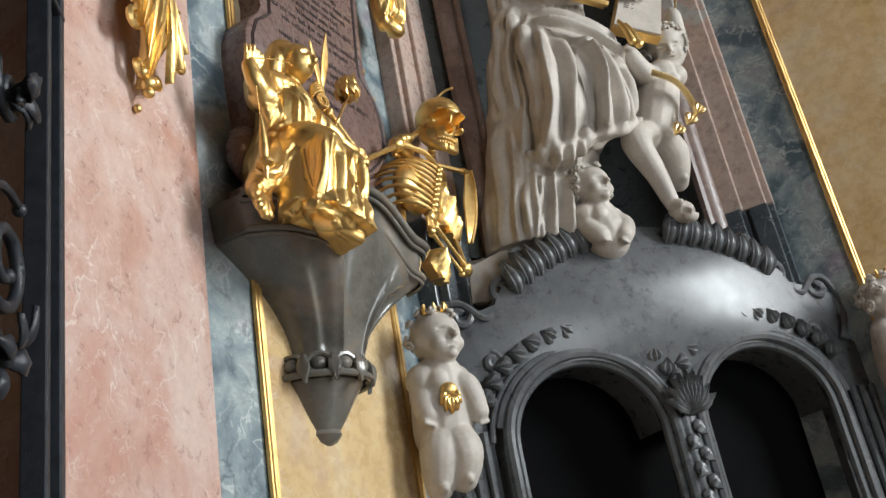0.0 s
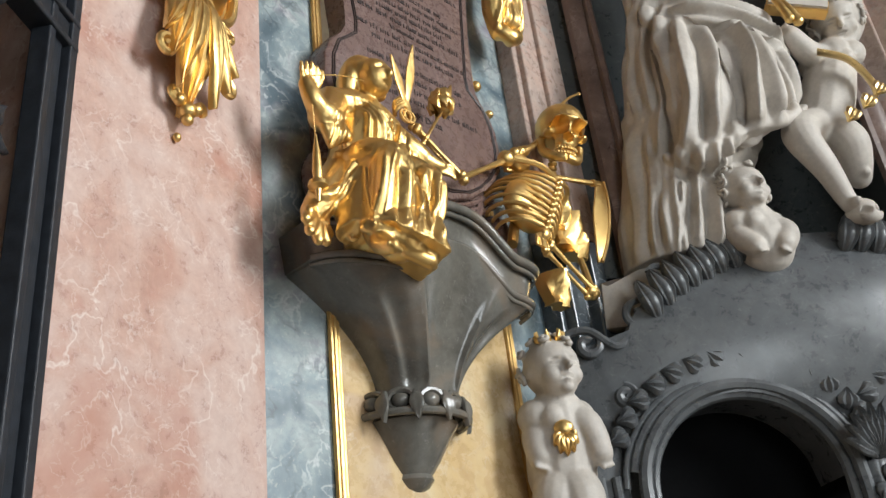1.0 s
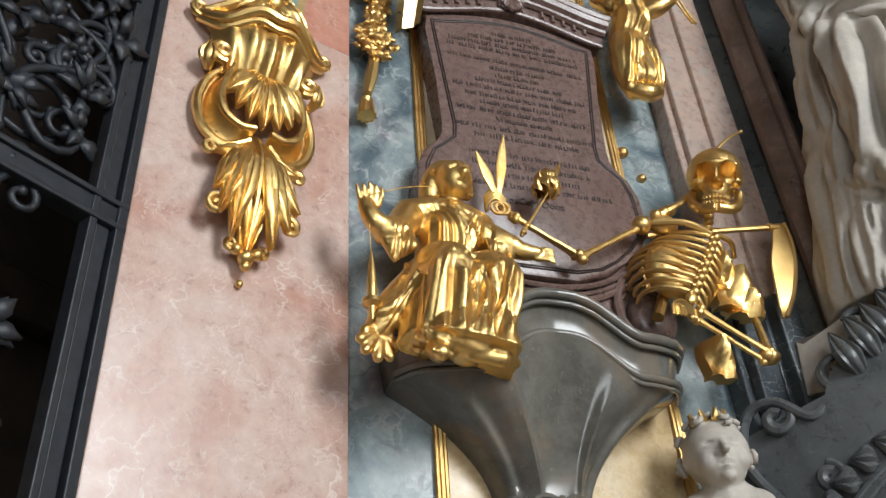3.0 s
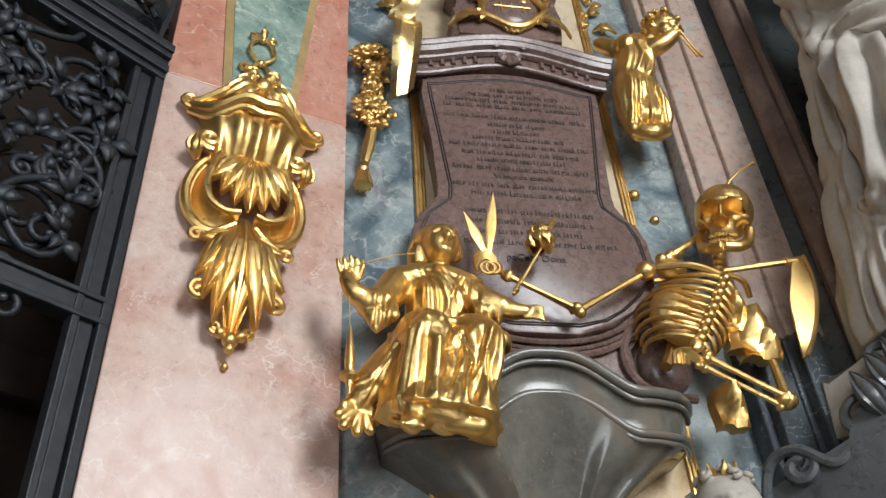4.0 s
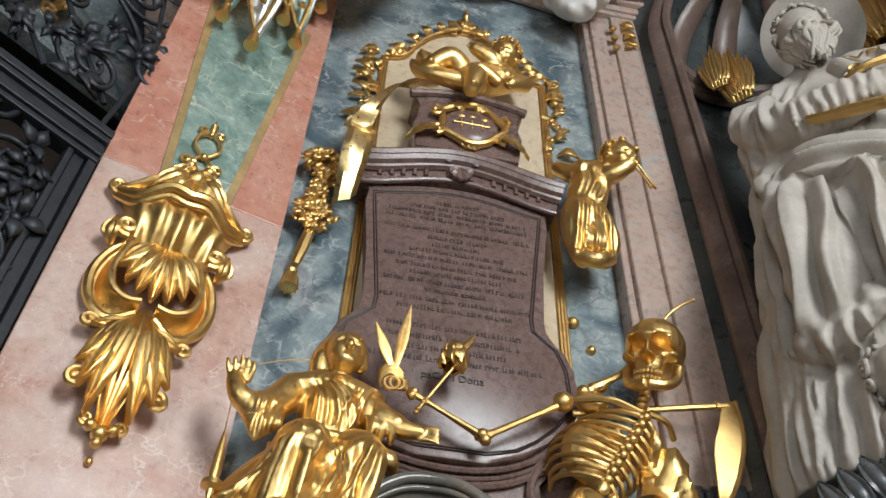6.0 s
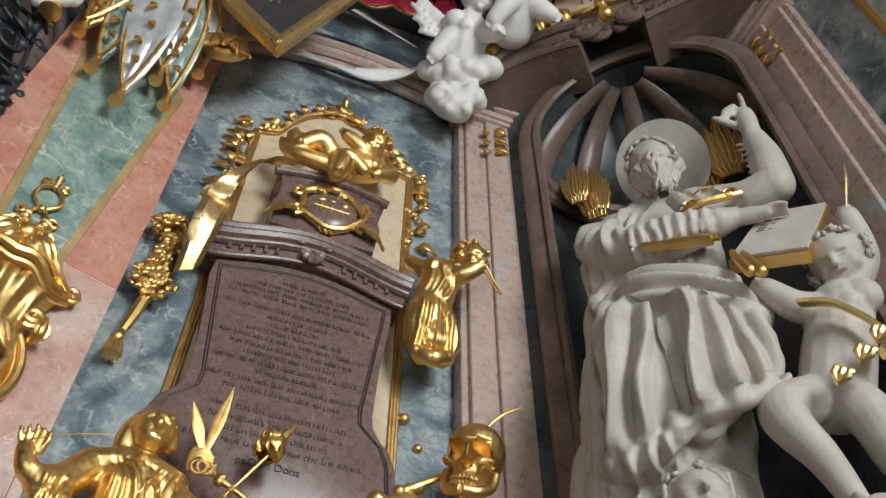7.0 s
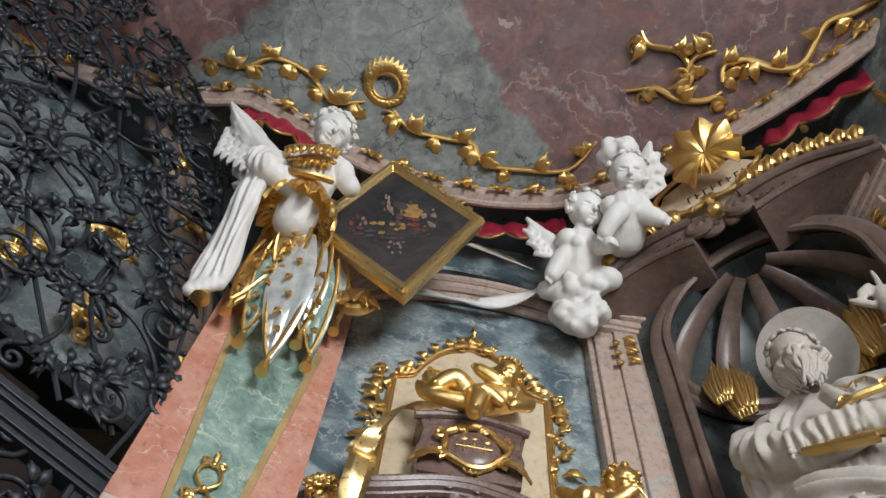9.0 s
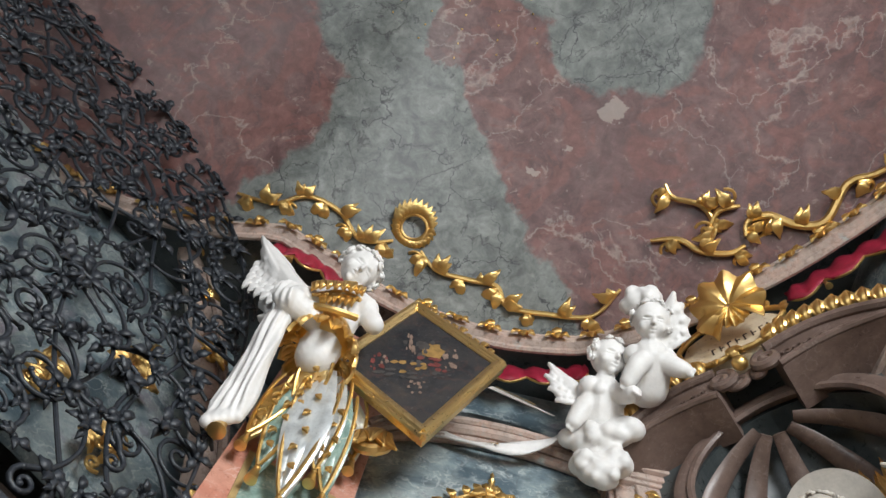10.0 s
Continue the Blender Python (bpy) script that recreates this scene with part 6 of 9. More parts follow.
def behind_grille():
    bm = bmesh.new()
    box(bm, -1.2, 4.2, -1.2, -1.1, 0, 5.3)
    box(bm, 0.25, 0.6, -1.1, -1.0, 0, 5.3, 0.02)
    box(bm, 1.3, 1.6, -1.1, -1.0, 0, 5.3, 0.02)
    box(bm, -1.2, 4.2, -1.1, -0.98, 3.2, 3.4, 0.02)
    solo("wood_panelling", bm, WOOD, GRI, "dark brown wooden panelling behind the grille", "panelling", kind="structure", smooth=False)
    bm = bmesh.new()
    box(bm, -1.2, 4.2, -0.85, -0.75, 5.32, 9.5)
    solo("wall_chapel", bm, BLUE, GRI, "blue-grey marble wall behind the grille", "wall", kind="structure", smooth=False)
    rib = thing("chapel_arch", GRI, "pinkish marble arch rib with gilded leaves behind the grille", "arch")
    bm = bmesh.new()
    path = spline([(-0.35, -0.5, 5.0), (0.0, -0.5, 6.1), (0.6, -0.5, 7.1), (1.3, -0.5, 7.9), (2.2, -0.5, 8.4)], 8)
    tube(bm, path, 0.10, 8, 0.8, up=(0, 1, 0))
    tube(bm, [p + Vector((-0.09, 0.05, 0.09)) for p in path], 0.035, 8, up=(0, 1, 0))
    part("rib", bm, STUCCO_PINK, rib)
    rng = random.Random(31)
    for k in range(4, len(path), 4):
        bm = bmesh.new()
        p = path[k] + Vector((0.02, 0.09, -0.02))
        for j in range(5):
            a = rng.uniform(0, 6.28)
            leaf(bm, p, p + Vector((0.13 * math.cos(a), 0.03, 0.13 * math.sin(a))), (0, 1, 0), 0.03, 0.3, 3, 9, 6)
        tube(bm, spiral(p, 0.07, 0.015, rng.uniform(0, 360), 1.3, 16), 0.013, 7)
        part("gilt_leaf", bm, GOLD, rib)
    for x, z, n in ((0.45, 2.55, 9), (0.3, 2.2, 8), (0.75, 3.75, 6), (0.35, 3.6, 5), (0.9, 5.6, 10), (0.55, 6.3, 12), (0.35, 5.5, 8)):
        bm = bmesh.new()
        for j in range(n):
            a = rng.uniform(0, 6.28)
            p = Vector((x + rng.uniform(-0.08, 0.08), -0.65, z + rng.uniform(-0.14, 0.14)))
            leaf(bm, p, p + Vector((0.15 * math.cos(a), 0.04, 0.15 * math.sin(a))), (0, 1, 0), 0.045, 0.3, 3, 9, 6)
        for j in range(2):
            p = Vector((x + rng.uniform(-0.06, 0.06), -0.63, z + rng.uniform(-0.1, 0.1)))
            tube(bm, spiral(p, 0.06, 0.015, rng.uniform(0, 360), 1.3, 16), 0.012, 7)
        solo("gilt_foliage", bm, GOLD_DULL, GRI, "gilded carved foliage behind the iron grille", "foliage", "chapel foliage")


behind_grille()

def head(bm, hair, H, r, face, tilt=0.0, seed=1, curls=46, up=(0, 0, 1)):
    """A head with brow, cheeks, nose, lips, chin and curled hair; returns its axes for the carving of eyes and mouth."""
    H, F = Vector(H), Vector(face).normalized()
    E1 = F.cross(Vector(up)).normalized()
    E1 = (Matrix.Rotation(radians(tilt), 3, F) @ E1).normalized()
    E2 = E1.cross(F).normalized()

    def at(x, z, d):
        return H + E1 * x * r + E2 * z * r + F * d * r
    q = Matrix((E1, -F, E2)).transposed().to_euler()
    turn = [math.degrees(a) for a in q]
    blob(bm, at(0, 0.16, -0.12), (r * 0.94, r * 1.02, r * 0.98), turn, 24, 16)
    blob(bm, at(0, -0.30, 0.20), (r * 0.68, r * 0.66, r * 0.74), turn, 20, 12)
    for s in (-1, 1):
        blob(bm, at(s * 0.40, -0.34, 0.48), (r * 0.33, r * 0.34, r * 0.33), turn, 12, 8)
        blob(bm, at(s * 0.33, 0.02, 0.70), (r * 0.17, r * 0.12, r * 0.09), turn, 12, 8)
        limb(bm, [at(s * 0.10, 0.20, 0.80), at(s * 0.34, 0.25, 0.76), at(s * 0.56, 0.14, 0.58)], [r * 0.07, r * 0.07, r * 0.05], 8, 4)
        blob(bm, at(s * 0.90, -0.05, -0.12), (r * 0.10, r * 0.16, r * 0.22), turn, 10, 7)
    limb(bm, [at(0, 0.14, 0.84), at(0, -0.10, 0.98), at(0, -0.22, 1.06)], [r * 0.08, r * 0.10, r * 0.13], 8, 4)
    limb(bm, [at(-0.17, -0.48, 0.78), at(0, -0.45, 0.86), at(0.17, -0.48, 0.78)], [r * 0.05, r * 0.085, r * 0.05], 8, 4)
    limb(bm, [at(-0.12, -0.60, 0.76), at(0, -0.62, 0.82), at(0.12, -0.60, 0.76)], [r * 0.05, r * 0.08, r * 0.05], 8, 4)
    blob(bm, at(0, -0.84, 0.62), (r * 0.22, r * 0.2, r * 0.17), turn, 12, 8)
    rng = random.Random(seed)
    made = 0
    while made < curls:
        d = Vector((rng.gauss(0, 1), rng.gauss(0, 1), rng.gauss(0, 1))).normalized()
        if d.dot(F) > 0.42 - 0.1 * rng.random() and d.dot(E2) < 0.62 or d.dot(E2) < -0.45 or d.dot(F) > 0.8:
            continue
        p = H + (d * 1.02 + E2 * 0.14 - F * 0.10) * r
        t1 = d.cross(Vector((0.3, 0.5, 0.8))).normalized()
        tube(hair, spiral(p + d * r * 0.05, r * rng.uniform(0.18, 0.26), r * 0.05, rng.uniform(0, 360), rng.choice((-1.3, 1.3)), 14, (t1, d.cross(t1)), lift=r * 0.12), r * 0.08, 7)
        blob(bm, p - d * r * 0.08, r * 0.17, seg=8, rings=6)
        made += 1
    return H, r, E1, E2, F


def face_cuts(ob, frames):
    """Sinks eye corners, nostrils and the mouth line of carved heads."""
    me = ob.data
    n = len(me.vertices)
    co = np.empty(n * 3)
    me.vertices.foreach_get("co", co)
    co = co.reshape(n, 3)
    for H, r, E1, E2, F in frames:
        d = (co - np.array(H)) / r
        x, z, f = d @ np.array(E1), d @ np.array(E2), d @ np.array(F)
        cut = np.zeros(n)
        for cx, cz, rx, rz, depth in ((-0.33, 0.10, 0.24, 0.075, 0.13), (0.33, 0.10, 0.24, 0.075, 0.13), (-0.33, -0.06, 0.22, 0.05, 0.07), (0.33, -0.06, 0.22, 0.05, 0.07),
                                      (0, -0.535, 0.22, 0.05, 0.16), (-0.08, -0.33, 0.06, 0.05, 0.1), (0.08, -0.33, 0.06, 0.05, 0.1)):
            q = ((x - cx) / rx) ** 2 + ((z - cz) / rz) ** 2
            cut = np.maximum(cut, depth * np.clip(1 - q, 0, 1))
        co -= np.array(F)[None, :] * (cut * r * ((f > 0.35) & (f < 1.4)))[:, None]
    me.vertices.foreach_set("co", co.ravel())
    me.update()


def feathers(bm, base, tips, r=0.03, out=(0, -1, 0.2)):
    """A wing: long quills towards the tips and short coverts near the base."""
    base = Vector(base)
    for t in tips:
        t = Vector(t)
        leaf(bm, base.lerp(t, 0.12), t, out, r, 0.06, 1, 12, 7, 0.3, r * 0.5, 0.08, depth=0.1)
    for a, b in zip(tips, tips[1:]):
        a, b = Vector(a), Vector(b)
        for f in (0.30, 0.46, 0.62):
            p = base.lerp(a.lerp(b, 0.5), f)
            leaf(bm, p + Vector((0, -r * 0.3, 0)), base.lerp(a.lerp(b, 0.5), f + 0.26) + Vector((0, -r * 0.4, 0)), out, r * 0.85, 0.15, 1, 8, 6, 0.3, r * 0.4, depth=0.1)
    limb(bm, [base, base.lerp(Vector(tips[0]), 0.45), base.lerp(Vector(tips[0]), 0.8)], [r * 1.5, r * 1.2, r * 0.5], 10)


# ---- saint in the niche ----


def saint():
    bm = bmesh.new()
    n = 36
    rings = []
    sec = [(2.98, -0.37, 0.34, 0.05, 0.24), (3.2, -0.36, 0.33, 0.04, 0.24), (3.5, -0.31, 0.31, 0.02, 0.25), (3.8, -0.25, 0.30, 0.0, 0.24), (4.05, -0.2, 0.30, 0.0, 0.22), (4.25, -0.15, 0.275, 0.0, 0.2), (4.5, -0.13, 0.28, 0.0, 0.19), (4.72, -0.12, 0.27, 0.0, 0.17), (4.86, -0.09, 0.2, -0.01, 0.13), (4.94, -0.06, 0.11, -0.02, 0.09)]
    for z, cu, ru, cy, ry in sec:
        rings.append([bm.verts.new((cu + ru * math.cos(2 * math.pi * i / n), cy + ry * math.sin(2 * math.pi * i / n), z)) for i in range(n)])
    for a, b in zip(rings, rings[1:]):
        for i in range(n):
            bm.faces.new((a[i], a[(i + 1) % n], b[(i + 1) % n], b[i]))
    bm.faces.new(rings[0])
    bm.faces.new(rings[-1])
    # head, hair and beard
    limb(bm, [(-0.05, -0.05, 4.9), (-0.03, -0.09, 5.05)], [0.08, 0.07])
    hair = bmesh.new()
    axes = head(bm, hair, (-0.02, -0.12, 5.13), 0.108, (0.12, -0.86, -0.45), 6, 9, 60)
    rng = random.Random(9)
    for k in range(64):
        x = rng.uniform(-0.10, 0.10)
        y0 = rng.uniform(-0.235, -0.195) + 0.8 * abs(x)
        w = rng.uniform(-0.02, 0.02)
        limb(hair, [(-0.02 + x, y0, 5.06 + rng.uniform(-0.02, 0.02)), (-0.02 + x * 1.15 + w, y0 - 0.035, 4.97), (-0.02 + x * 0.9 - w, y0 - 0.035, 4.90 + 0.2 * abs(x)), (-0.02 + x * 0.6 + w, y0 - 0.015, 4.80 + 0.5 * abs(x) + rng.uniform(-0.02, 0.03))], [0.012, 0.016, 0.014, 0.005], 8, 4)
    # raised arm
    limb(bm, [(0.10, -0.03, 4.80), (0.30, -0.06, 4.72), (0.44, -0.10, 4.72)], [0.11, 0.095, 0.085])
    limb(bm, [(0.44, -0.10, 4.72), (0.455, -0.11, 4.92), (0.45, -0.12, 5.08)], [0.088, 0.075, 0.05])
    for k in range(7):
        z = 4.76 + 0.045 * k
        limb(bm, [(0.36, -0.13, z + 0.02), (0.44, -0.185 + 0.008 * k, z - 0.015), (0.52 - 0.006 * k, -0.13, z + 0.02)], [0.006, 0.010, 0.006], 6, 4)
    limb(bm, [(0.45, -0.12, 5.08), (0.455, -0.125, 5.2), (0.46, -0.13, 5.27)], [0.042, 0.05, 0.04])
    limb(bm, [(0.46, -0.13, 5.27), (0.475, -0.14, 5.36), (0.48, -0.14, 5.44)], [0.018, 0.015, 0.011], 7)
    for k in range(3):
        limb(bm, [(0.44 - 0.02 * k, -0.14, 5.27), (0.42 - 0.02 * k, -0.17, 5.31 - 0.01 * k), (0.40 - 0.02 * k, -0.16, 5.26 - 0.01 * k)], [0.018, 0.016, 0.012], 7)
    limb(bm, [(0.40, -0.13, 5.20), (0.35, -0.16, 5.23), (0.32, -0.17, 5.26)], [0.022, 0.018, 0.012], 7)
    # arm that points to the book
    limb(bm, [(-0.32, -0.03, 4.74), (-0.30, -0.16, 4.52), (-0.17, -0.24, 4.42)], [0.12, 0.115, 0.10])
    limb(bm, [(-0.17, -0.24, 4.42), (0.04, -0.26, 4.40), (0.20, -0.26, 4.40)], [0.10, 0.085, 0.05])
    limb(bm, [(0.18, -0.26, 4.40), (0.28, -0.26, 4.385), (0.33, -0.27, 4.37)], [0.04, 0.038, 0.026])
    for k in range(4):
        limb(bm, [(0.31, -0.28 + 0.014 * k, 4.38), (0.37, -0.29 + 0.018 * k, 4.375), (0.41, -0.29 + 0.02 * k, 4.36)], [0.014, 0.012, 0.008], 6, 3)
    for k in range(9):
        x = -0.2 + 0.035 * k
        limb(bm, [(x, -0.30, 4.46), (x + 0.01, -0.335, 4.40), (x - 0.005, -0.31, 4.32)], [0.006, 0.010, 0.006], 6, 4)
    # mantle: over the shoulder, wrapped round the hips, its overlapping hem falling aslant
    for pts, rad in (([(-0.26, -0.02, 4.80), (-0.33, -0.07, 4.55), (-0.36, -0.07, 4.25), (-0.42, -0.05, 3.95), (-0.50, -0.03, 3.70)], [0.11, 0.11, 0.09, 0.09, 0.08]),
                     ([(-0.51, 0.0, 3.72), (-0.53, 0.02, 3.45), (-0.57, 0.04, 3.2), (-0.60, 0.05, 3.0)], [0.07, 0.08, 0.08, 0.07]),
                     ([(-0.34, -0.16, 4.20), (-0.16, -0.23, 4.12), (0.04, -0.23, 4.02), (0.16, -0.18, 3.92)], [0.07, 0.085, 0.08, 0.06]),
                     ([(-0.30, -0.18, 4.08), (-0.28, -0.24, 3.85), (-0.30, -0.25, 3.6), (-0.36, -0.22, 3.4)], [0.10, 0.13, 0.14, 0.10]),
                     ([(-0.08, -0.20, 4.02), (-0.06, -0.25, 3.8), (-0.08, -0.26, 3.58), (-0.12, -0.24, 3.48)], [0.10, 0.13, 0.13, 0.07]),
                     ([(0.06, -0.18, 3.96), (0.10, -0.20, 3.78), (0.10, -0.20, 3.60)], [0.09, 0.10, 0.06]),
                     ([(-0.46, -0.20, 3.40), (-0.30, -0.27, 3.38), (-0.14, -0.29, 3.47), (0.02, -0.28, 3.50), (0.16, -0.22, 3.58)], [0.03, 0.045, 0.045, 0.04, 0.025])):
        limb(bm, pts, rad, 14)
    ob = sculpt("saint_statue", bm, SAINT_STUCCO, NIC, "grey stucco statue of a bearded saint with raised hand", "statue", 0.0085, 3, lambda co, nv: 0.003 * noise.noise(co * 9.0), locks=hair)
    face_cuts(ob, [axes])
    lines = fan([(-0.36, 4.80), (-0.10, 4.82)], [(-0.46, 4.30), (-0.22, 4.45)], -0.03, 5, 0.05, 0.036, 3)
    lines += fan([(-0.46, 4.34), (-0.30, 4.30)], [(-0.58, 3.74), (-0.40, 3.60)], -0.03, 4, 0.055, 0.045, 4)
    lines += fan([(-0.04, 4.84), (0.20, 4.78)], [(0.02, 4.55), (0.26, 4.60)], 0.03, 4, 0.04, 0.022, 5)
    lines += fan([(-0.20, 4.47), (0.14, 4.44)], [(-0.20, 4.28), (0.12, 4.32)], 0.0, 7, 0.028, 0.012, 6, 0.012)
    lines += fan([(-0.30, 4.24), (-0.28, 4.08)], [(0.17, 4.02), (0.15, 3.86)], 0.02, 3, 0.045, 0.04, 7)
    lines += fan([(-0.38, 4.10), (0.05, 3.98)], [(-0.52, 3.36), (0.05, 3.50)], 0.015, 6, 0.055, 0.055, 8, 0.02)
    lines += fan([(0.03, 3.98), (0.16, 3.90)], [(0.04, 3.52), (0.22, 3.58)], 0.0, 3, 0.04, 0.03, 9)
    lines += fan([(-0.62, 3.70), (-0.42, 3.40)], [(-0.72, 3.0), (-0.46, 2.98)], 0.0, 5, 0.05, 0.045, 10, 0.02)
    lines += fan([(-0.42, 3.36), (-0.10, 3.42)], [(-0.52, 2.98), (-0.06, 2.98)], 0.0, 6, 0.045, 0.045, 11, 0.015)
    lines += [([(-0.5, 3.33), (-0.3, 3.30), (-0.14, 3.39), (0.04, 3.42), (0.2, 3.5)], 0.05, -0.05)]
    press(ob, lines, 0.35)
    hat = bmesh.new()
    m = pose(0.03, 0.05, 5.33, -36, -6, 0)
    prof = [(0.0, 0.045), (0.12, 0.04), (0.2, 0.022), (0.236, 0.0), (0.236, -0.014), (0.2, -0.008), (0.1, 0.0), (0.0, 0.0)]
    nn = 40
    rr = [[hat.verts.new(m @ Vector((max(r, 0.002) * math.cos(2 * math.pi * k / nn), max(r, 0.002) * math.sin(2 * math.pi * k / nn), z))) for k in range(nn)] for r, z in prof]
    for a, b in zip(rr, rr[1:]):
        for k in range(nn):
            hat.faces.new((a[k], a[(k + 1) % nn], b[(k + 1) % nn], b[k]))
    solo("stucco_halo", hat, SAINT_STUCCO, NIC, "round grey stucco disc behind the saint's head", "halo")


saint()


def slab(bm, corners, out, t):
    """A flat slab through four corners, thickness t behind 'out'."""
    c = [Vector(p) for p in corners]
    o = Vector(out) * t
    a = [bm.verts.new(p) for p in c]
    b = [bm.verts.new(p - o) for p in c]
    bm.faces.new(a)
    bm.faces.new(b[::-1])
    for i in range(4):
        bm.faces.new((a[i], b[i], b[(i + 1) % 4], a[(i + 1) % 4]))


def book():
    bk = thing("open_book", NIC, "large open stucco book with gilded page edges", "book")
    A, B, C, D = Vector((0.14, -0.30, 4.14)), Vector((0.40, -0.31, 4.07)), Vector((0.56, -0.20, 4.40)), Vector((0.33, -0.18, 4.47))
    nrm = (B - A).cross(D - A).normalized()
    if nrm.y > 0:
        nrm = -nrm
    bm = bmesh.new()
    slab(bm, [A, B, C, D], nrm, 0.012)
    part("page", bm, SAINT_STUCCO, bk, "pale grey page")
    bm = bmesh.new()
    sh = -nrm * 0.013
    ex = 0.012
    slab(bm, [A + sh + (A - C) * 0.03, B + sh + (B - D) * 0.03, C + sh + (C - A) * 0.03, D + sh + (D - B) * 0.03], nrm, 0.05)
    part("gilt_edge", bm, GOLD_DULL, bk, "gilded page block and cover")
    bm = bmesh.new()
    E_, F_ = Vector((-0.16, -0.30, 4.34)), Vector((0.10, -0.32, 4.24))
    tube(bm, [E_, F_], 0.028, 8, 0.5)
    tube(bm, [E_ + Vector((0, 0.01, 0.03)), F_ + Vector((0.03, 0.01, 0.02))], 0.018, 6)
    part("other_cover", bm, GOLD_DULL, bk, "gilded edge of the other cover")
    bm = bmesh.new()
    u, v = (B - A), (D - A)
    rng = random.Random(4)
    for k in range(7):
        for j in range(5):
            if rng.random() < 0.8:
                p = A + u * (0.12 + 0.16 * j) + v * (0.52 + 0.06 * k)
                slab(bm, [p + nrm * 0.003, p + u * 0.11 + nrm * 0.003, p + u * 0.11 + v * 0.025 + nrm * 0.003, p + v * 0.025 + nrm * 0.003], nrm, 0.002)
    part("writing", bm, INK, bk, "lines of dark writing")
    bm = bmesh.new()
    for dx, dz in ((0, 0), (0.035, -0.02)):
        limb(bm, [(0.15 + dx, -0.33, 4.13 + dz), (0.16 + dx, -0.35, 4.06 + dz), (0.18 + dx, -0.35, 3.99 + dz)], [0.012, 0.018, 0.024], 8)
    part("tassel", bm, GOLD, bk, "gilded bookmark tassel")
    # fluttering scroll with gilt letters on the saint's breast
    sc = thing("lettered_scroll", NIC, "curled stucco scroll with gilded letters", "scroll")
    bm = bmesh.new()
    rows = []
    for i in range(13):
        x = -0.02 + 0.26 * i / 12
        z = 4.66 - 0.05 * (i / 12) + 0.02 * math.sin(i * 0.9)
        y = -0.24 - 0.035 * math.sin(i * 0.55)
        rows.append([bm.verts.new((x + 0.03 * (k / 3), y - 0.02 * k, z - 0.055 * k)) for k in range(4)])
    back = [[bm.verts.new(q.co + Vector((0, 0.01, 0))) for q in r] for r in rows]
    for g, fl in ((rows, 0), (back, 1)):
        for a, b in zip(g, g[1:]):
            for k in range(3):
                f = (a[k], a[k + 1], b[k + 1], b[k])
                bm.faces.new(f[::-1] if fl else f)
    part("sheet", bm, SAINT_STUCCO, sc)
    bm = bmesh.new()
    tube(bm, spline([(0.02, -0.315, 4.46), (0.10, -0.34, 4.455), (0.19, -0.33, 4.46), (0.27, -0.31, 4.475)], 5), [0.012, 0.018, 0.014], 7)
    for x in (0.06, 0.22):
        tube(bm, spiral((x, -0.335, 4.47), 0.03, 0.008, 0, 1.2, 14), 0.008, 6)
    part("gilt_roll", bm, GOLD, sc, "gilded curled lower edge")
    cu = bpy.data.curves.new("lettering", "FONT")
    cu.body, cu.size, cu.extrude = "CVPI", 0.085, 0.003
    ob = new("lettering", cu)
    ob.parent = sc
    ob.matrix_local = pose(0.01, -0.292, 4.585, 72, 8, 0)
    cu.materials.append(GOLD_PALE)


book()


def child(name, label, mat, m, at, chest, hip, arms, legs, s=1.0, voxel=0.0075, wings=(), curls=46, face=(0, -1, -0.2), tilt=0.0, wraps=()):
    """A stucco child figure from its main points."""
    bm = bmesh.new()
    H, C, P = Vector(at), Vector(chest), Vector(hip)
    r = 0.098 * s
    hair = bmesh.new()
    axes = head(bm, hair, H, r, face, tilt, int(abs(at[0]) * 100) + 3, curls)
    neck = (C - H).normalized()
    limb(bm, [H + neck * r * 0.6, C - neck * 0.02], [r * 0.46, r * 0.56])
    E = axes[2]
    limb(bm, [C - E * 0.075 * s, C, C + E * 0.075 * s], [0.062 * s, 0.085 * s, 0.062 * s], 12)
    limb(bm, [C, C.lerp(P, 0.5), P], [0.098 * s, 0.112 * s, 0.112 * s], 14)
    for sx in (-1, 1):
        blob(bm, C + E * sx * 0.045 * s + (P - C).normalized() * 0.02 * s + axes[4] * 0.055 * s, 0.045 * s, seg=12, rings=8)
    for arm in arms:
        pts = [C + (Vector(arm[0]) - C) * 0.25] + arm
        limb(bm, pts, [0.058 * s, 0.054 * s, 0.042 * s, 0.03 * s][:len(pts)])
        d = (Vector(pts[-1]) - Vector(pts[-2])).normalized()
        side = d.cross(axes[4]).normalized()
        for k in range(4):
            p = Vector(pts[-1]) + side * (k - 1.5) * 0.012 * s
            limb(bm, [p, p + d * 0.03 * s, p + d * 0.05 * s + axes[4] * 0.006], [0.011 * s, 0.010 * s, 0.007 * s], 8, 3)
    for leg in legs:
        pts = [P] + leg
        limb(bm, pts, [0.082 * s, 0.074 * s, 0.05 * s, 0.034 * s][:len(pts)])
        blob(bm, Vector(pts[-1]) + Vector((0, -0.03 * s, -0.012 * s)), (0.026 * s, 0.045 * s, 0.02 * s), seg=12, rings=8)
    for base, tips in wings:
        feathers(bm, base, tips, (Vector(tips[0]) - Vector(base)).length * 0.13)
    for pts, rad in wraps:
        limb(bm, pts, rad, 12)
    ob = sculpt(name, bm, mat, m, label, "statue", voxel, 2, locks=hair)
    face_cuts(ob, [axes])
    return ob


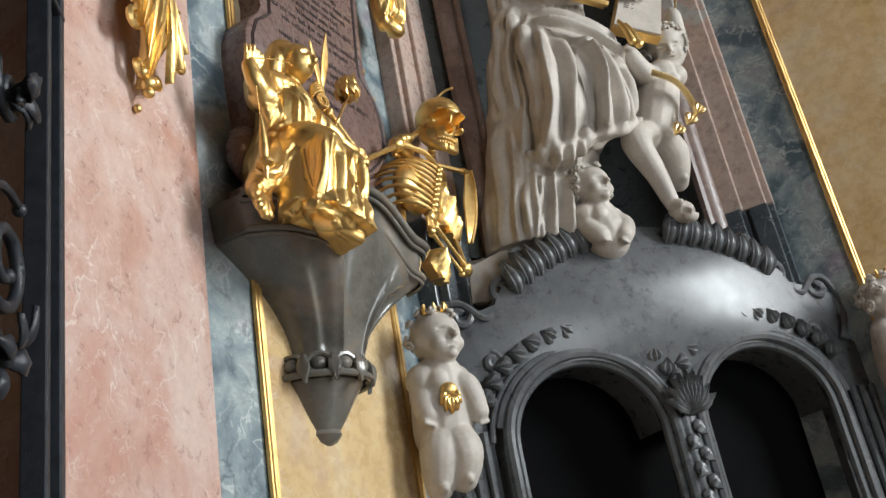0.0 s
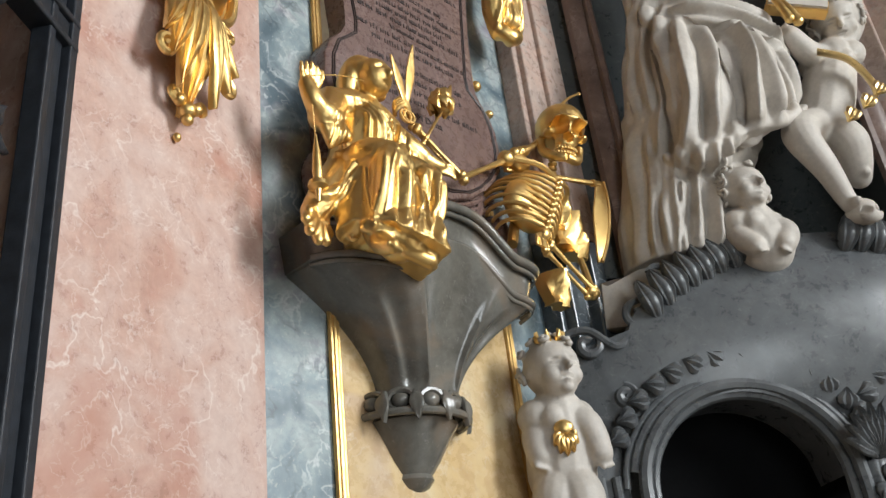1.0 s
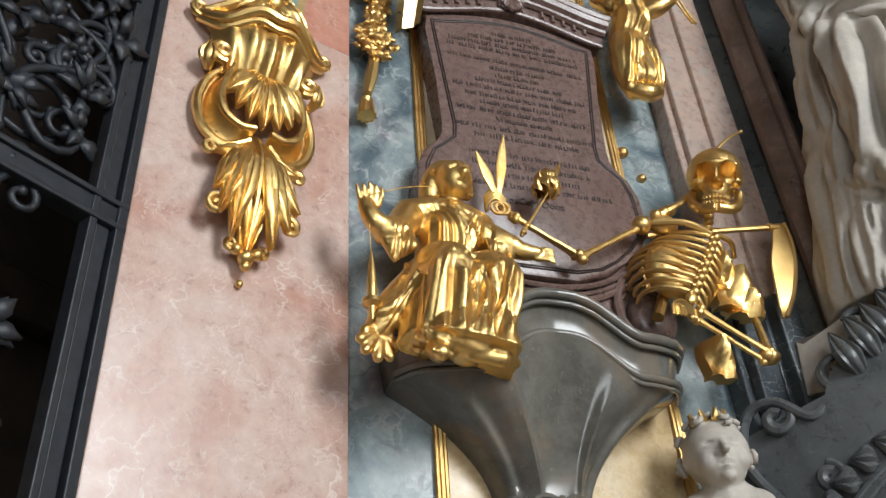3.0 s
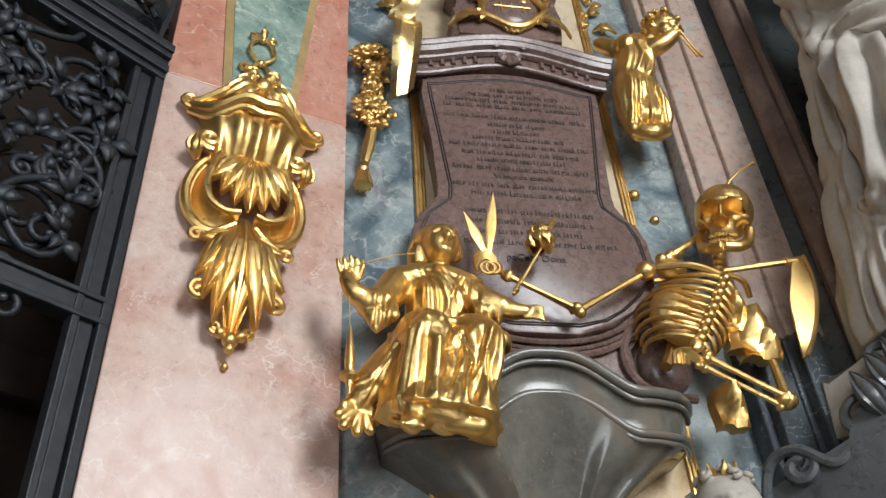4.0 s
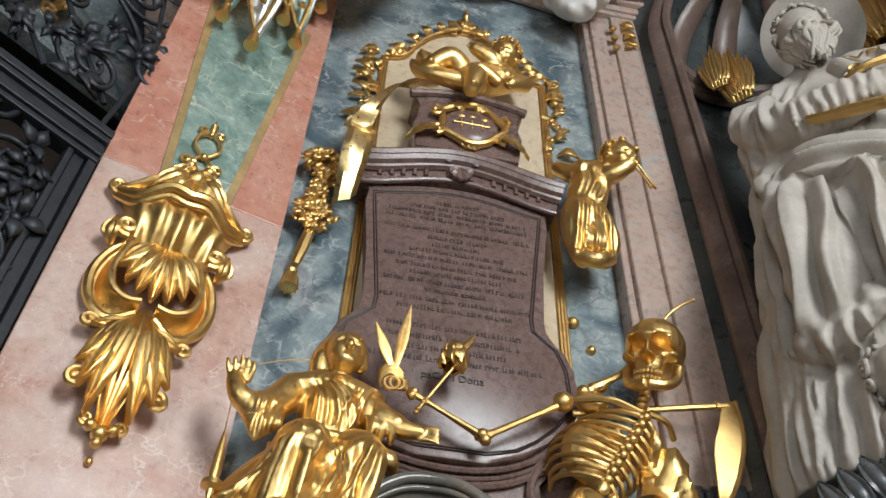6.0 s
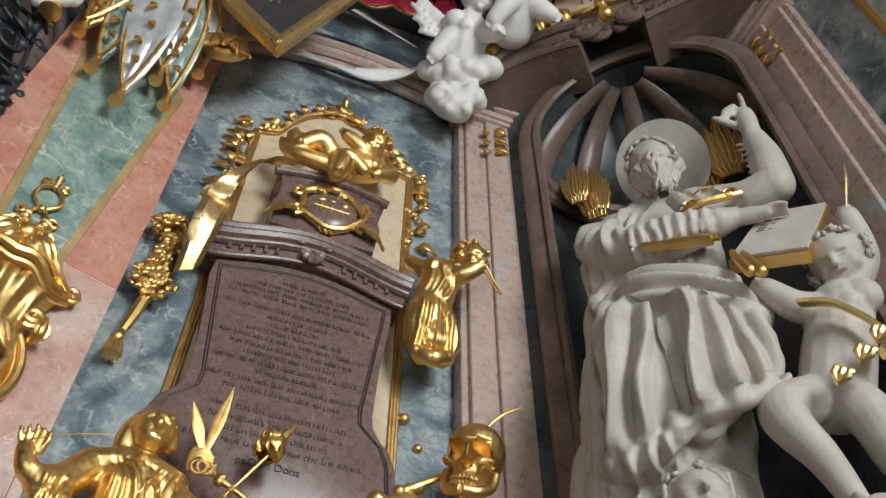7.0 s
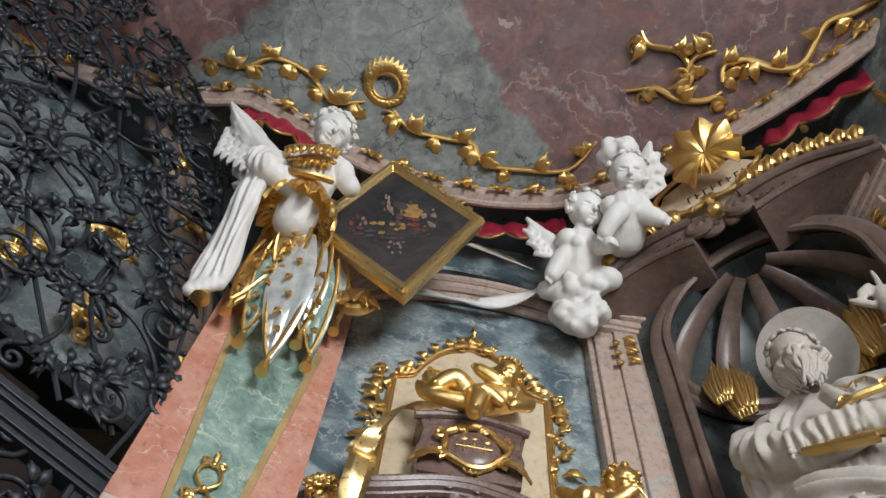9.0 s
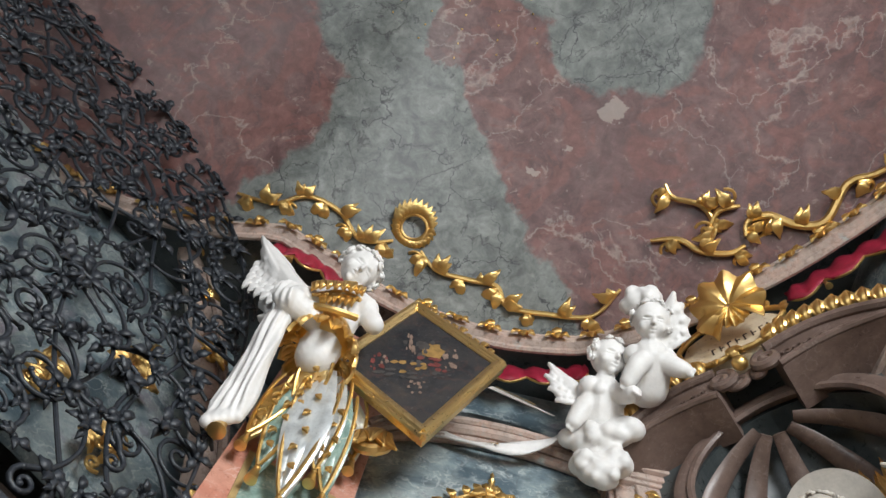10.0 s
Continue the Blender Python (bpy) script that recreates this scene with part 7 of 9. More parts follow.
child("reclining_cherub_statue", "gilded reclining child statue lying on a marble block", GOLD, MON, (0.87, -0.27, 5.40), (0.88, -0.20, 5.29), (0.70, -0.20, 5.22),
      [[(0.98, -0.24, 5.22), (0.90, -0.28, 5.14)], [(0.80, -0.27, 5.34), (0.72, -0.29, 5.38)]], [[(0.60, -0.27, 5.28), (0.50, -0.25, 5.20)], [(0.72, -0.29, 5.12), (0.70, -0.30, 5.00)]], 0.80, 0.0058, face=(-0.3, -0.8, -0.35), tilt=-25,
      wings=[((0.94, -0.14, 5.34), [(0.98, -0.10, 5.52), (1.02, -0.11, 5.46), (1.04, -0.12, 5.38)])],
      wraps=[([(0.74, -0.22, 5.16), (0.58, -0.24, 5.15), (0.46, -0.22, 5.20), (0.42, -0.2, 5.30)], [0.05, 0.045, 0.04, 0.015]), ([(0.56, -0.24, 5.18), (0.46, -0.25, 5.28), (0.50, -0.22, 5.36)], [0.03, 0.03, 0.012]), ([(0.84, -0.25, 5.18), (0.74, -0.28, 5.22), (0.66, -0.27, 5.16)], [0.03, 0.035, 0.02])])
ob = child("winged_cherub_statue", "gilded child statue blowing a pipe beside the tablet", GOLD, MON, (1.385, -0.30, 4.66), (1.27, -0.22, 4.60), (1.235, -0.19, 4.42),
           [[(1.345, -0.29, 4.56), (1.41, -0.33, 4.60)], [(1.18, -0.20, 4.63), (1.14, -0.16, 4.70)]], [[(1.19, -0.24, 4.30), (1.20, -0.2, 4.20)]], 0.82, 0.0056, face=(0.45, -0.8, -0.3),
           wraps=[([(1.22, -0.19, 4.42), (1.17, -0.22, 4.32), (1.165, -0.2, 4.20), (1.20, -0.18, 4.10)], [0.07, 0.06, 0.05, 0.035]), ([(1.26, -0.2, 4.40), (1.29, -0.22, 4.30), (1.32, -0.2, 4.20), (1.29, -0.18, 4.11)], [0.06, 0.05, 0.045, 0.035]),
                  ([(1.18, -0.2, 4.10), (1.24, -0.22, 4.07), (1.31, -0.2, 4.11)], [0.03, 0.04, 0.03]), ([(1.23, -0.2, 4.28), (1.24, -0.21, 4.18)], [0.07, 0.06])])
press(ob, fan([(1.17, 4.36), (1.31, 4.36)], [(1.16, 4.09), (1.33, 4.10)], 0.0, 5, 0.02, 0.012, 3, 0.006) + fan([(1.20, 4.58), (1.32, 4.52)], [(1.18, 4.42), (1.30, 4.38)], 0.02, 3, 0.018, 0.010, 4, 0.006))
child("child_statue", "grey stucco child statue holding a pen beside the saint", SAINT_STUCCO, NIC, (0.50, -0.18, 4.08), (0.44, -0.13, 3.90), (0.30, -0.11, 3.55),
      [[(0.58, -0.17, 4.08), (0.60, -0.2, 4.28)], [(0.30, -0.2, 3.9), (0.22, -0.24, 3.98)]], [[(0.12, -0.22, 3.46), (0.18, -0.22, 3.26), (0.22, -0.22, 3.09)], [(0.36, -0.16, 3.42), (0.38, -0.1, 3.28)]], 1.1, face=(-0.35, -0.8, -0.5))
bm = bmesh.new()
tube(bm, [(0.60, -0.22, 4.28), (0.66, -0.23, 4.45), (0.69, -0.23, 4.56)], [0.006, 0.018, 0.005], 8, 0.5)
solo("gilt_pen", bm, GOLD_PALE, NIC, "gilded quill pen in the child's hand", "pen")
bm = bmesh.new()
tube(bm, spline([(0.30, -0.27, 3.85), (0.40, -0.31, 3.76), (0.50, -0.26, 3.64), (0.46, -0.27, 3.55)], 6), 0.03, 8, 0.35)
for x, z in ((0.50, 3.62), (0.43, 3.56), (0.34, 3.50)):
    leaf(bm, (x, -0.30, z), (x - 0.05, -0.32, z - 0.06), (0, -1, 0), 0.035, 0.3, 3, 9, 6)
solo("gilt_band", bm, GOLD_PALE, NIC, "gilded sash across the child statue", "sash")
child("cherub_statue", "stucco cherub statue on the confessional crest", SAINT_STUCCO, NIC, (-0.20, -0.22, 3.20), (-0.19, -0.17, 3.06), (-0.16, -0.16, 2.95),
      [[(-0.27, -0.2, 3.0), (-0.24, -0.25, 2.93)], [(-0.09, -0.22, 2.99), (-0.12, -0.26, 2.92)]], [], 1.05, face=(0.3, -0.95, 0.1))
# skull
bm = bmesh.new()
blob(bm, (0.27, -0.2, 3.05), (0.065, 0.075, 0.062))
blob(bm, (0.275, -0.26, 3.015), (0.045, 0.03, 0.04))
sk = sculpt("stucco_skull_statue", bm, SAINT_STUCCO, NIC, "grey stucco skull statue on the crest ledge", "statue", 0.006, 2)
for v in sk.data.vertices:
    for cx in (0.25, 0.298):
        d = math.hypot(v.co.x - cx, v.co.z - 3.03)
        if v.co.y < -0.2 and d < 0.019:
            v.co.y += 0.03 * (1 - (d / 0.019) ** 2) ** 0.5

# ledge under the saint
bm = bmesh.new()
prism(bm, [(-0.86, 2.72), (-0.84, 2.94), (-0.6, 2.97), (-0.35, 3.06), (0.0, 3.02), (0.35, 2.98), (0.7, 2.95), (0.86, 2.9), (0.86, 2.72)], -0.02, 0.5, 0.03)
solo("niche_ledge", bm, SAINT_STUCCO, NIC, "grey stucco ledge under the saint", "ledge", kind="structure")

# niche ribs, impost ring and gilt flames
imp = thing("niche_impost", NIC, "pinkish marble impost ring and ribs inside the niche", "moulding", kind="structure")
bm = bmesh.new()
for dz, k, r in ((0.0, 0.96, 0.035), (0.06, 0.92, 0.045), (0.12, 0.95, 0.025)):
    tube(bm, [(0.70 * k * math.cos(math.pi * i / 22), 0.08 + 0.62 * k * math.sin(math.pi * i / 22), 5.72 + dz) for i in range(23)], r, 8)
part("impost_ring", bm, STUCCO_BROWN, imp)
for a in (25, 60, 95, 130, 160):
    bm = bmesh.new()
    path = [(0.70 * math.cos(radians(a)) * math.cos(radians(e)), 0.08 + 0.60 * math.sin(radians(a)) * math.cos(radians(e)), 5.82 + 0.62 * math.sin(radians(e))) for e in range(0, 86, 8)]
    tube(bm, path, [0.085, 0.075, 0.04], 8, 0.35)
    part("dome_rib", bm, STUCCO_BROWN, imp)
for u, y, z, s in ((-0.38, 0.40, 5.62, 1.0), (-0.1, 0.52, 5.86, 0.8), (0.24, 0.45, 5.66, 1.25), (0.36, 0.38, 5.62, 1.15), (0.12, 0.52, 5.9, 0.7), (-0.46, 0.34, 5.7, 0.8)):
    bm = bmesh.new()
    for k in range(5):
        dx = (k - 2) * 0.05 * s
        leaf(bm, (u + dx * 0.4, y - 0.05, z - 0.15 * s), (u + dx * 0.9 + 0.02 * math.sin(7 * k), y - 0.05, z + (0.30 - 0.07 * abs(k - 2)) * s), (0, -1, 0), 0.034 * s, 0.08, 4, 14, 7, 0.3, bow=0.08)
    solo("gilt_flame", bm, GOLD, NIC, "gilded flame tongues behind the saint's head", "flame", "niche flames")


# ---- confessional front ----
def confessional():
    cf = thing("confessional_front", NIC, "dark grey polished stucco confessional front with twin arches", "confessional")
    A = 0.465
    bm = bmesh.new()
    # face plate with two arched openings, built in columns so that the openings are real holes
    top = lambda u: 2.66 + 0.37 * math.cos(min(1, abs(u) / 0.80) * math.pi / 2) ** 0.65 if abs(u) < 0.80 else 2.66 - 0.25 * (abs(u) - 0.80)
    def hole(u):
        d = abs(abs(u) - A)
        return 2.02 + 0.34 * math.sqrt(max(0, 1 - (d / 0.365) ** 2)) if d < 0.365 else None
    us = sorted(set([round(-1.12 + 2.24 * i / 112, 4) for i in range(113)] + [s * (A + e * 0.365) for s in (-1, 1) for e in (-1, 1)]))
    for u0, u1 in zip(us, us[1:]):
        um = (u0 + u1) / 2
        belly = lambda u, z: -0.10 - 0.13 * math.cos(min(1, abs(u) / 1.15) * math.pi / 2) * math.sin(math.pi * min(1, max(0, (z - 2.1) / 0.95)))
        inside = hole(um) is not None
        zs0 = (hole(u0) or 2.02) if inside else 2.02
        zs1 = (hole(u1) or 2.02) if inside else 2.02
        nz = 12
        if not inside:
            low = [bm.verts.new((u, belly(u, z), z)) for u, z in ((u0, 0.0), (u1, 0.0), (u1, 2.02), (u0, 2.02))]
            bm.faces.new(low)
        col0, col1, b0, b1 = [], [], [], []
        for k in range(nz + 1):
            f = k / nz
            za, zb = zs0 + (top(u0) - zs0) * f, zs1 + (top(u1) - zs1) * f
            col0.append(bm.verts.new((u0, belly(u0, za), za)))
            col1.append(bm.verts.new((u1, belly(u1, zb), zb)))
        for k in range(nz):
            bm.faces.new((col0[k], col1[k], col1[k + 1], col0[k + 1]))
        e0, e1 = bm.verts.new((u0, 0.12, top(u0))), bm.verts.new((u1, 0.12, top(u1)))
        bm.faces.new((col0[-1], col1[-1], e1, e0))
        if inside:
            g0, g1 = bm.verts.new((u0, 0.12, zs0)), bm.verts.new((u1, 0.12, zs1))
            bm.faces.new((col0[0], g0, g1, col1[0]))
    bmesh.ops.remove_doubles(bm, verts=bm.verts, dist=0.0005)
    part("face", bm, CONFESS, cf)
    # added black box close behind the openings, imitating the unlit inside
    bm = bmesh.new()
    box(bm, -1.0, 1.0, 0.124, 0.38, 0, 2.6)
    part("shade_box", bm, BLACK, cf, "black box standing in for the shade inside the arches", smooth=False)
    for s in (-1, 1):
        bm = bmesh.new()
        for k, pr, r in ((1.0, 0.15, 0.022), (1.1, 0.175, 0.026), (1.2, 0.16, 0.02), (1.28, 0.15, 0.014)):
            path = [(s * A - 0.365 * k, -pr, 1.0), (s * A - 0.365 * k, -pr, 2.0)] + [(s * A + 0.365 * k * math.cos(radians(a)), -pr, 2.02 + 0.34 * (1 + (k - 1) * 0.95) * math.sin(radians(a))) for a in range(176, 3, -8)] + [(s * A + 0.365 * k, -pr, 2.0), (s * A + 0.365 * k, -pr, 1.0)]
            if k > 1.15:
                path = [p for p in path if p[2] > 2.05]
            tube(bm, path, r, 8, up=(0, 1, 0))
        part("arch_moulding", bm, CONFESS, cf)
        # ragged rocaille edging on the arches
        for k in range(14):
            a = radians(160 - 10 * k)
            if abs(math.cos(a)) > 0.93:
                continue
            bm = bmesh.new()
            p = Vector((s * A + 0.49 * math.cos(a), -0.155, 2.02 + 0.455 * math.sin(a)))
            leaf(bm, p, p + Vector((0.085 * math.cos(a + 0.9), -0.03, 0.085 * math.sin(a + 0.9))), (0, -1, 0), 0.04, 0.3, 2, 9, 6, 0.35)
            part("rocaille_lobe", bm, CONFESS, cf)
    # shell rim lobes along the crest
    for u in [x * 0.062 for x in range(-11, -3)] + [x * 0.062 for x in range(3, 12)]:
        bm = bmesh.new()
        p = Vector((u, -0.10, top(u) - 0.01))
        s = -1 if u < 0 else 1
        leaf(bm, p + Vector((-s * 0.02, -0.04, -0.11)), p + Vector((s * 0.045, -0.06, 0.075)), (0, -1, 0), 0.04, 0.3, 1, 10, 7, 0.45, 0.03, depth=0.1)
        part("rim_lobe", bm, CONFESS, cf)
    for s in (-1, 1):
        for cx, cz, r0, a0, tr in ((0.74, 2.72, 0.085, 150, -1.25), (0.97, 2.62, 0.075, 60, 1.2), (0.62, 2.89, 0.05, 20, 1.1), (0.86, 2.40, 0.05, 90, 1.1)):
            bm = bmesh.new()
            tube(bm, spiral((s * cx, -0.14, cz), r0, 0.018, a0 if s > 0 else 180 - a0, tr * s, 24), [0.012, 0.022, 0.02], 8)
            part("scroll", bm, CONFESS, cf)
        bm = bmesh.new()
        tube(bm, spline([(s * 0.78, -0.13, 2.66), (s * 0.86, -0.15, 2.60), (s * 0.96, -0.14, 2.68), (s * 1.06, -0.12, 2.66), (s * 1.10, -0.12, 2.5), (s * 1.02, -0.14, 2.34)], 6), 0.018, 8)
        part("ogee_edge", bm, CONFESS, cf)
        bm = bmesh.new()
        box(bm, s * 1.02 - 0.11, s * 1.02 + 0.11, -0.13, 0.2, 0, 2.35, 0.03)
        for d in (-0.06, 0.0, 0.06):
            tube(bm, [(s * 1.02 + d, -0.14, 0.3), (s * 1.02 + d, -0.14, 2.1)], 0.018, 8)
        part("side_post", bm, CONFESS, cf)
    bm = bmesh.new()
    tube(bm, [(0, -0.15, 0.4), (0, -0.16, 1.4), (0, -0.16, 2.05)], [0.06, 0.055, 0.05], 10, 0.7)
    part("centre_post", bm, CONFESS, cf)
    for k in range(9):
        bm = bmesh.new()
        a = radians(-70 + 17.5 * k)
        leaf(bm, (0, -0.2, 2.06), (0.14 * math.sin(a), -0.235, 2.06 + 0.19 * math.cos(a)), (0, -1, 0.2), 0.032, 0.2, 2, 10, 6, 0.3, bow=0.12)
        part("palmette_leaf", bm, CONFESS, cf)
    for k in range(9):
        bm = bmesh.new()
        blob(bm, (0.022 * (-1) ** k, -0.205, 2.0 - 0.06 * k), (0.03, 0.02, 0.032), seg=9, rings=6)
        leaf(bm, (0, -0.2, 2.0 - 0.06 * k), (0.05 * (-1) ** k, -0.22, 1.96 - 0.06 * k), (0, -1, 0), 0.02, 0.3, 2, 7, 5)
        part("drop_leaf", bm, CONFESS, cf)


confessional()
for s, nm in ((-1, "a"), (1, "b")):
    child("angel_child_statue", "grey stucco child statue with gilded ornaments on the confessional post", SAINT_STUCCO, NIC, (s * 1.16, -0.36, 2.46), (s * 1.17, -0.31, 2.30), (s * 1.18, -0.29, 2.10),
          [[(s * 1.08, -0.36, 2.25), (s * 1.05, -0.37, 2.15)], [(s * 1.25, -0.34, 2.24), (s * 1.26, -0.38, 2.16)]], [[(s * 1.14, -0.37, 2.0), (s * 1.15, -0.36, 1.9)], [(s * 1.23, -0.36, 2.0), (s * 1.25, -0.35, 1.88)]], 1.12, 0.007, curls=40 if s > 0 else 14, face=(0.35, -0.9, 0.1))
    bm = bmesh.new()
    for k in range(5):
        a = radians(-60 + 30 * k)
        leaf(bm, (s * 1.17, -0.42, 2.22), (s * 1.17 + 0.05 * math.sin(a), -0.43, 2.22 - 0.08 * math.cos(a)), (0, -1, 0), 0.024, 0.3, 2, 8, 6)
    blob(bm, (s * 1.17, -0.425, 2.235), (0.035, 0.02, 0.03))
    solo("gilt_clasp", bm, GOLD, NIC, "gilded leaf clasp on the child's breast", "clasp", "gilt clasps")
    bm = bmesh.new()
    for k in range(7):
        a = 2 * math.pi * k / 7
        leaf(bm, (s * 1.16 + 0.03 * math.cos(a), -0.37 + 0.02 * math.sin(a), 2.545), (s * 1.16 + 0.06 * math.cos(a), -0.38 + 0.05 * math.sin(a), 2.60), (math.cos(a), math.sin(a), 0), 0.014, 0.2, 2, 6, 4)
    solo("gilt_coronet", bm, GOLD, NIC, "small gilded crown on the child's head", "crown", "gilt crowns")
# ---- cornice rim, angel with picture, cherubs on clouds, pediment, gilt scrolls of the vault ----


def rim_path(z, grow=0.0, a0=-10.0, a1=170.0, n=90):
    out = []
    for i in range(n + 1):
        a = radians(a0 + (a1 - a0) * i / n)
        r = rim_radius(a) + grow
        out.append(Vector((CC[0] + r * math.cos(a), CC[1] + r * math.sin(a), z)))
    return out


def cornice_rim():
    cr = thing("rim_cornice", I4, "pinkish marble rim cornice with gilded leaf ornaments", "cornice", kind="structure")
    for nm, z, g, r, mat in (("lower_roll", 7.33, 0.05, 0.028, STUCCO_PINK), ("fascia", 7.385, 0.02, 0.055, STUCCO_PINK), ("upper_roll", 7.44, -0.01, 0.022, STUCCO_PINK)):
        bm = bmesh.new()
        tube(bm, rim_path(z, g), r, 8)
        part(nm, bm, mat, cr)
    path = rim_path(7.385, -0.045)
    rng = random.Random(17)
    for i in range(2, len(path) - 2, 2):
        p, d = path[i], (path[i + 1] - path[i - 1]).normalized()
        inward = Vector((CC[0] - p.x, CC[1] - p.y, 0)).normalized()
        bm = bmesh.new()
        for k in (-1, 0, 1):
            leaf(bm, p + d * 0.02 * k, p + d * 0.085 * k + Vector((0, 0, -0.055 if k else -0.08)) + inward * 0.03, inward, 0.03, 0.3, 2, 7, 5)
        if i % 4 == 0:
            blob(bm, p + inward * 0.01, 0.018, seg=8, rings=6)
            leaf(bm, p, p + Vector((0, 0, 0.08)) + inward * 0.04, inward, 0.034, 0.3, 2, 7, 5)
        part("gilt_leaf", bm, GOLD, cr)


cornice_rim()


def drapery(name, pts, label):
    """A scalloped cloth hanging from the rim: pts are (x, y) along it."""
    bm = bmesh.new()
    path = spline([(x, y, 0) for x, y in pts], 12)
    rows = []
    n = len(path)
    for i, p in enumerate(path):
        drop = 0.14 + 0.10 * abs(math.sin(i * math.pi / 9))
        rows.append([bm.verts.new((p.x + 0.012 * math.sin(i * 1.2 + k), p.y + 0.012 * math.cos(i * 1.1), 7.33 - drop * k / 4)) for k in range(5)])
    for a, b in zip(rows, rows[1:]):
        for k in range(4):
            bm.faces.new((a[k], a[k + 1], b[k + 1], b[k]))
    ob = thing(name, I4, label, "drapery")
    cloth = part("cloth", bm, CRIMSON, ob)
    s = cloth.modifiers.new("thickness", "SOLIDIFY")
    s.thickness = 0.012
    bm = bmesh.new()
    tube(bm, [Vector((p.x, p.y, 7.33 - (0.14 + 0.10 * abs(math.sin(i * math.pi / 9))))) for i, p in enumerate(path)], 0.010, 6)
    for i in range(9, n, 18):
        p = path[i]
        lathe(bm, [(0.006, 0.05), (0.014, 0.035), (0.012, 0.02), (0.026, -0.04), (0.01, -0.045)], (p.x, p.y, 7.33 - 0.16 - 0.06), 10)
    part("gilt_hem", bm, GOLD, ob, "gilded hem with tassels")


drapery("crimson_drapery", [(1.9, 1.80), (2.25, 1.86), (2.6, 1.84), (2.85, 1.78)], "crimson stucco drapery with gilded hem under the rim")
drapery("crimson_drapery", [(0.55, 1.12), (0.8, 1.17), (1.05, 1.32), (1.3, 1.5)], "crimson stucco drapery with gilded hem under the rim")
drapery("crimson_drapery", [(4.1, 1.08), (4.35, 0.86), (4.65, 0.60), (4.9, 0.3)], "crimson stucco drapery with gilded hem under the rim")


def banner():
    bn = thing("lettered_banner", I4, "pale stucco banner ribbon with engraved letters", "banner")
    bm = bmesh.new()
    path = spline([(1.66, 2.02, 6.62), (1.85, 1.99, 6.55), (2.1, 2.0, 6.47), (2.35, 2.0, 6.45), (2.58, 1.96, 6.52), (2.72, 1.9, 6.62)], 6)
    rows = [[bm.verts.new(p + Vector((0, -0.02 * math.sin(i * 0.4 + k), -0.03 * k))) for k in range(4)] for i, p in enumerate(path)]
    for a, b in zip(rows, rows[1:]):
        for k in range(3):
            bm.faces.new((a[k], a[k + 1], b[k + 1], b[k]))
    o = part("lower_ribbon", bm, WHITE_STUCCO, bn)
    o.modifiers.new("thickness", "SOLIDIFY").thickness = 0.012
    bm = bmesh.new()
    slab(bm, [(2.2, 1.80, 6.86), (2.62, 1.86, 6.66), (2.60, 1.83, 6.60), (2.17, 1.77, 6.77)], (0, -0.8, -0.6), 0.012)
    part("upper_ribbon", bm, WHITE_STUCCO, bn)
    for txt, m, size in (("SURGITE", pose(2.215, 1.758, 6.775, 65, 24, 8), 0.075), ("ITE", pose(2.2, 1.955, 6.375, 70, -2, 0), 0.06)):
        cu = bpy.data.curves.new("lettering", "FONT")
        cu.body, cu.size, cu.extrude = txt, size, 0.002
        ob = new("lettering", cu)
        ob.parent = bn
        ob.matrix_local = m
        cu.materials.append(OCHRE)
    # dark oval field behind it
    bm = bmesh.new()
    blob(bm, (2.2, 2.08, 6.72), (0.52, 0.05, 0.22), (0, 0, 7), 28, 12)
    solo("lunette_medallion", bm, NICHE, I4, "dark marble oval field above the cornice", "medallion", kind="structure")


banner()


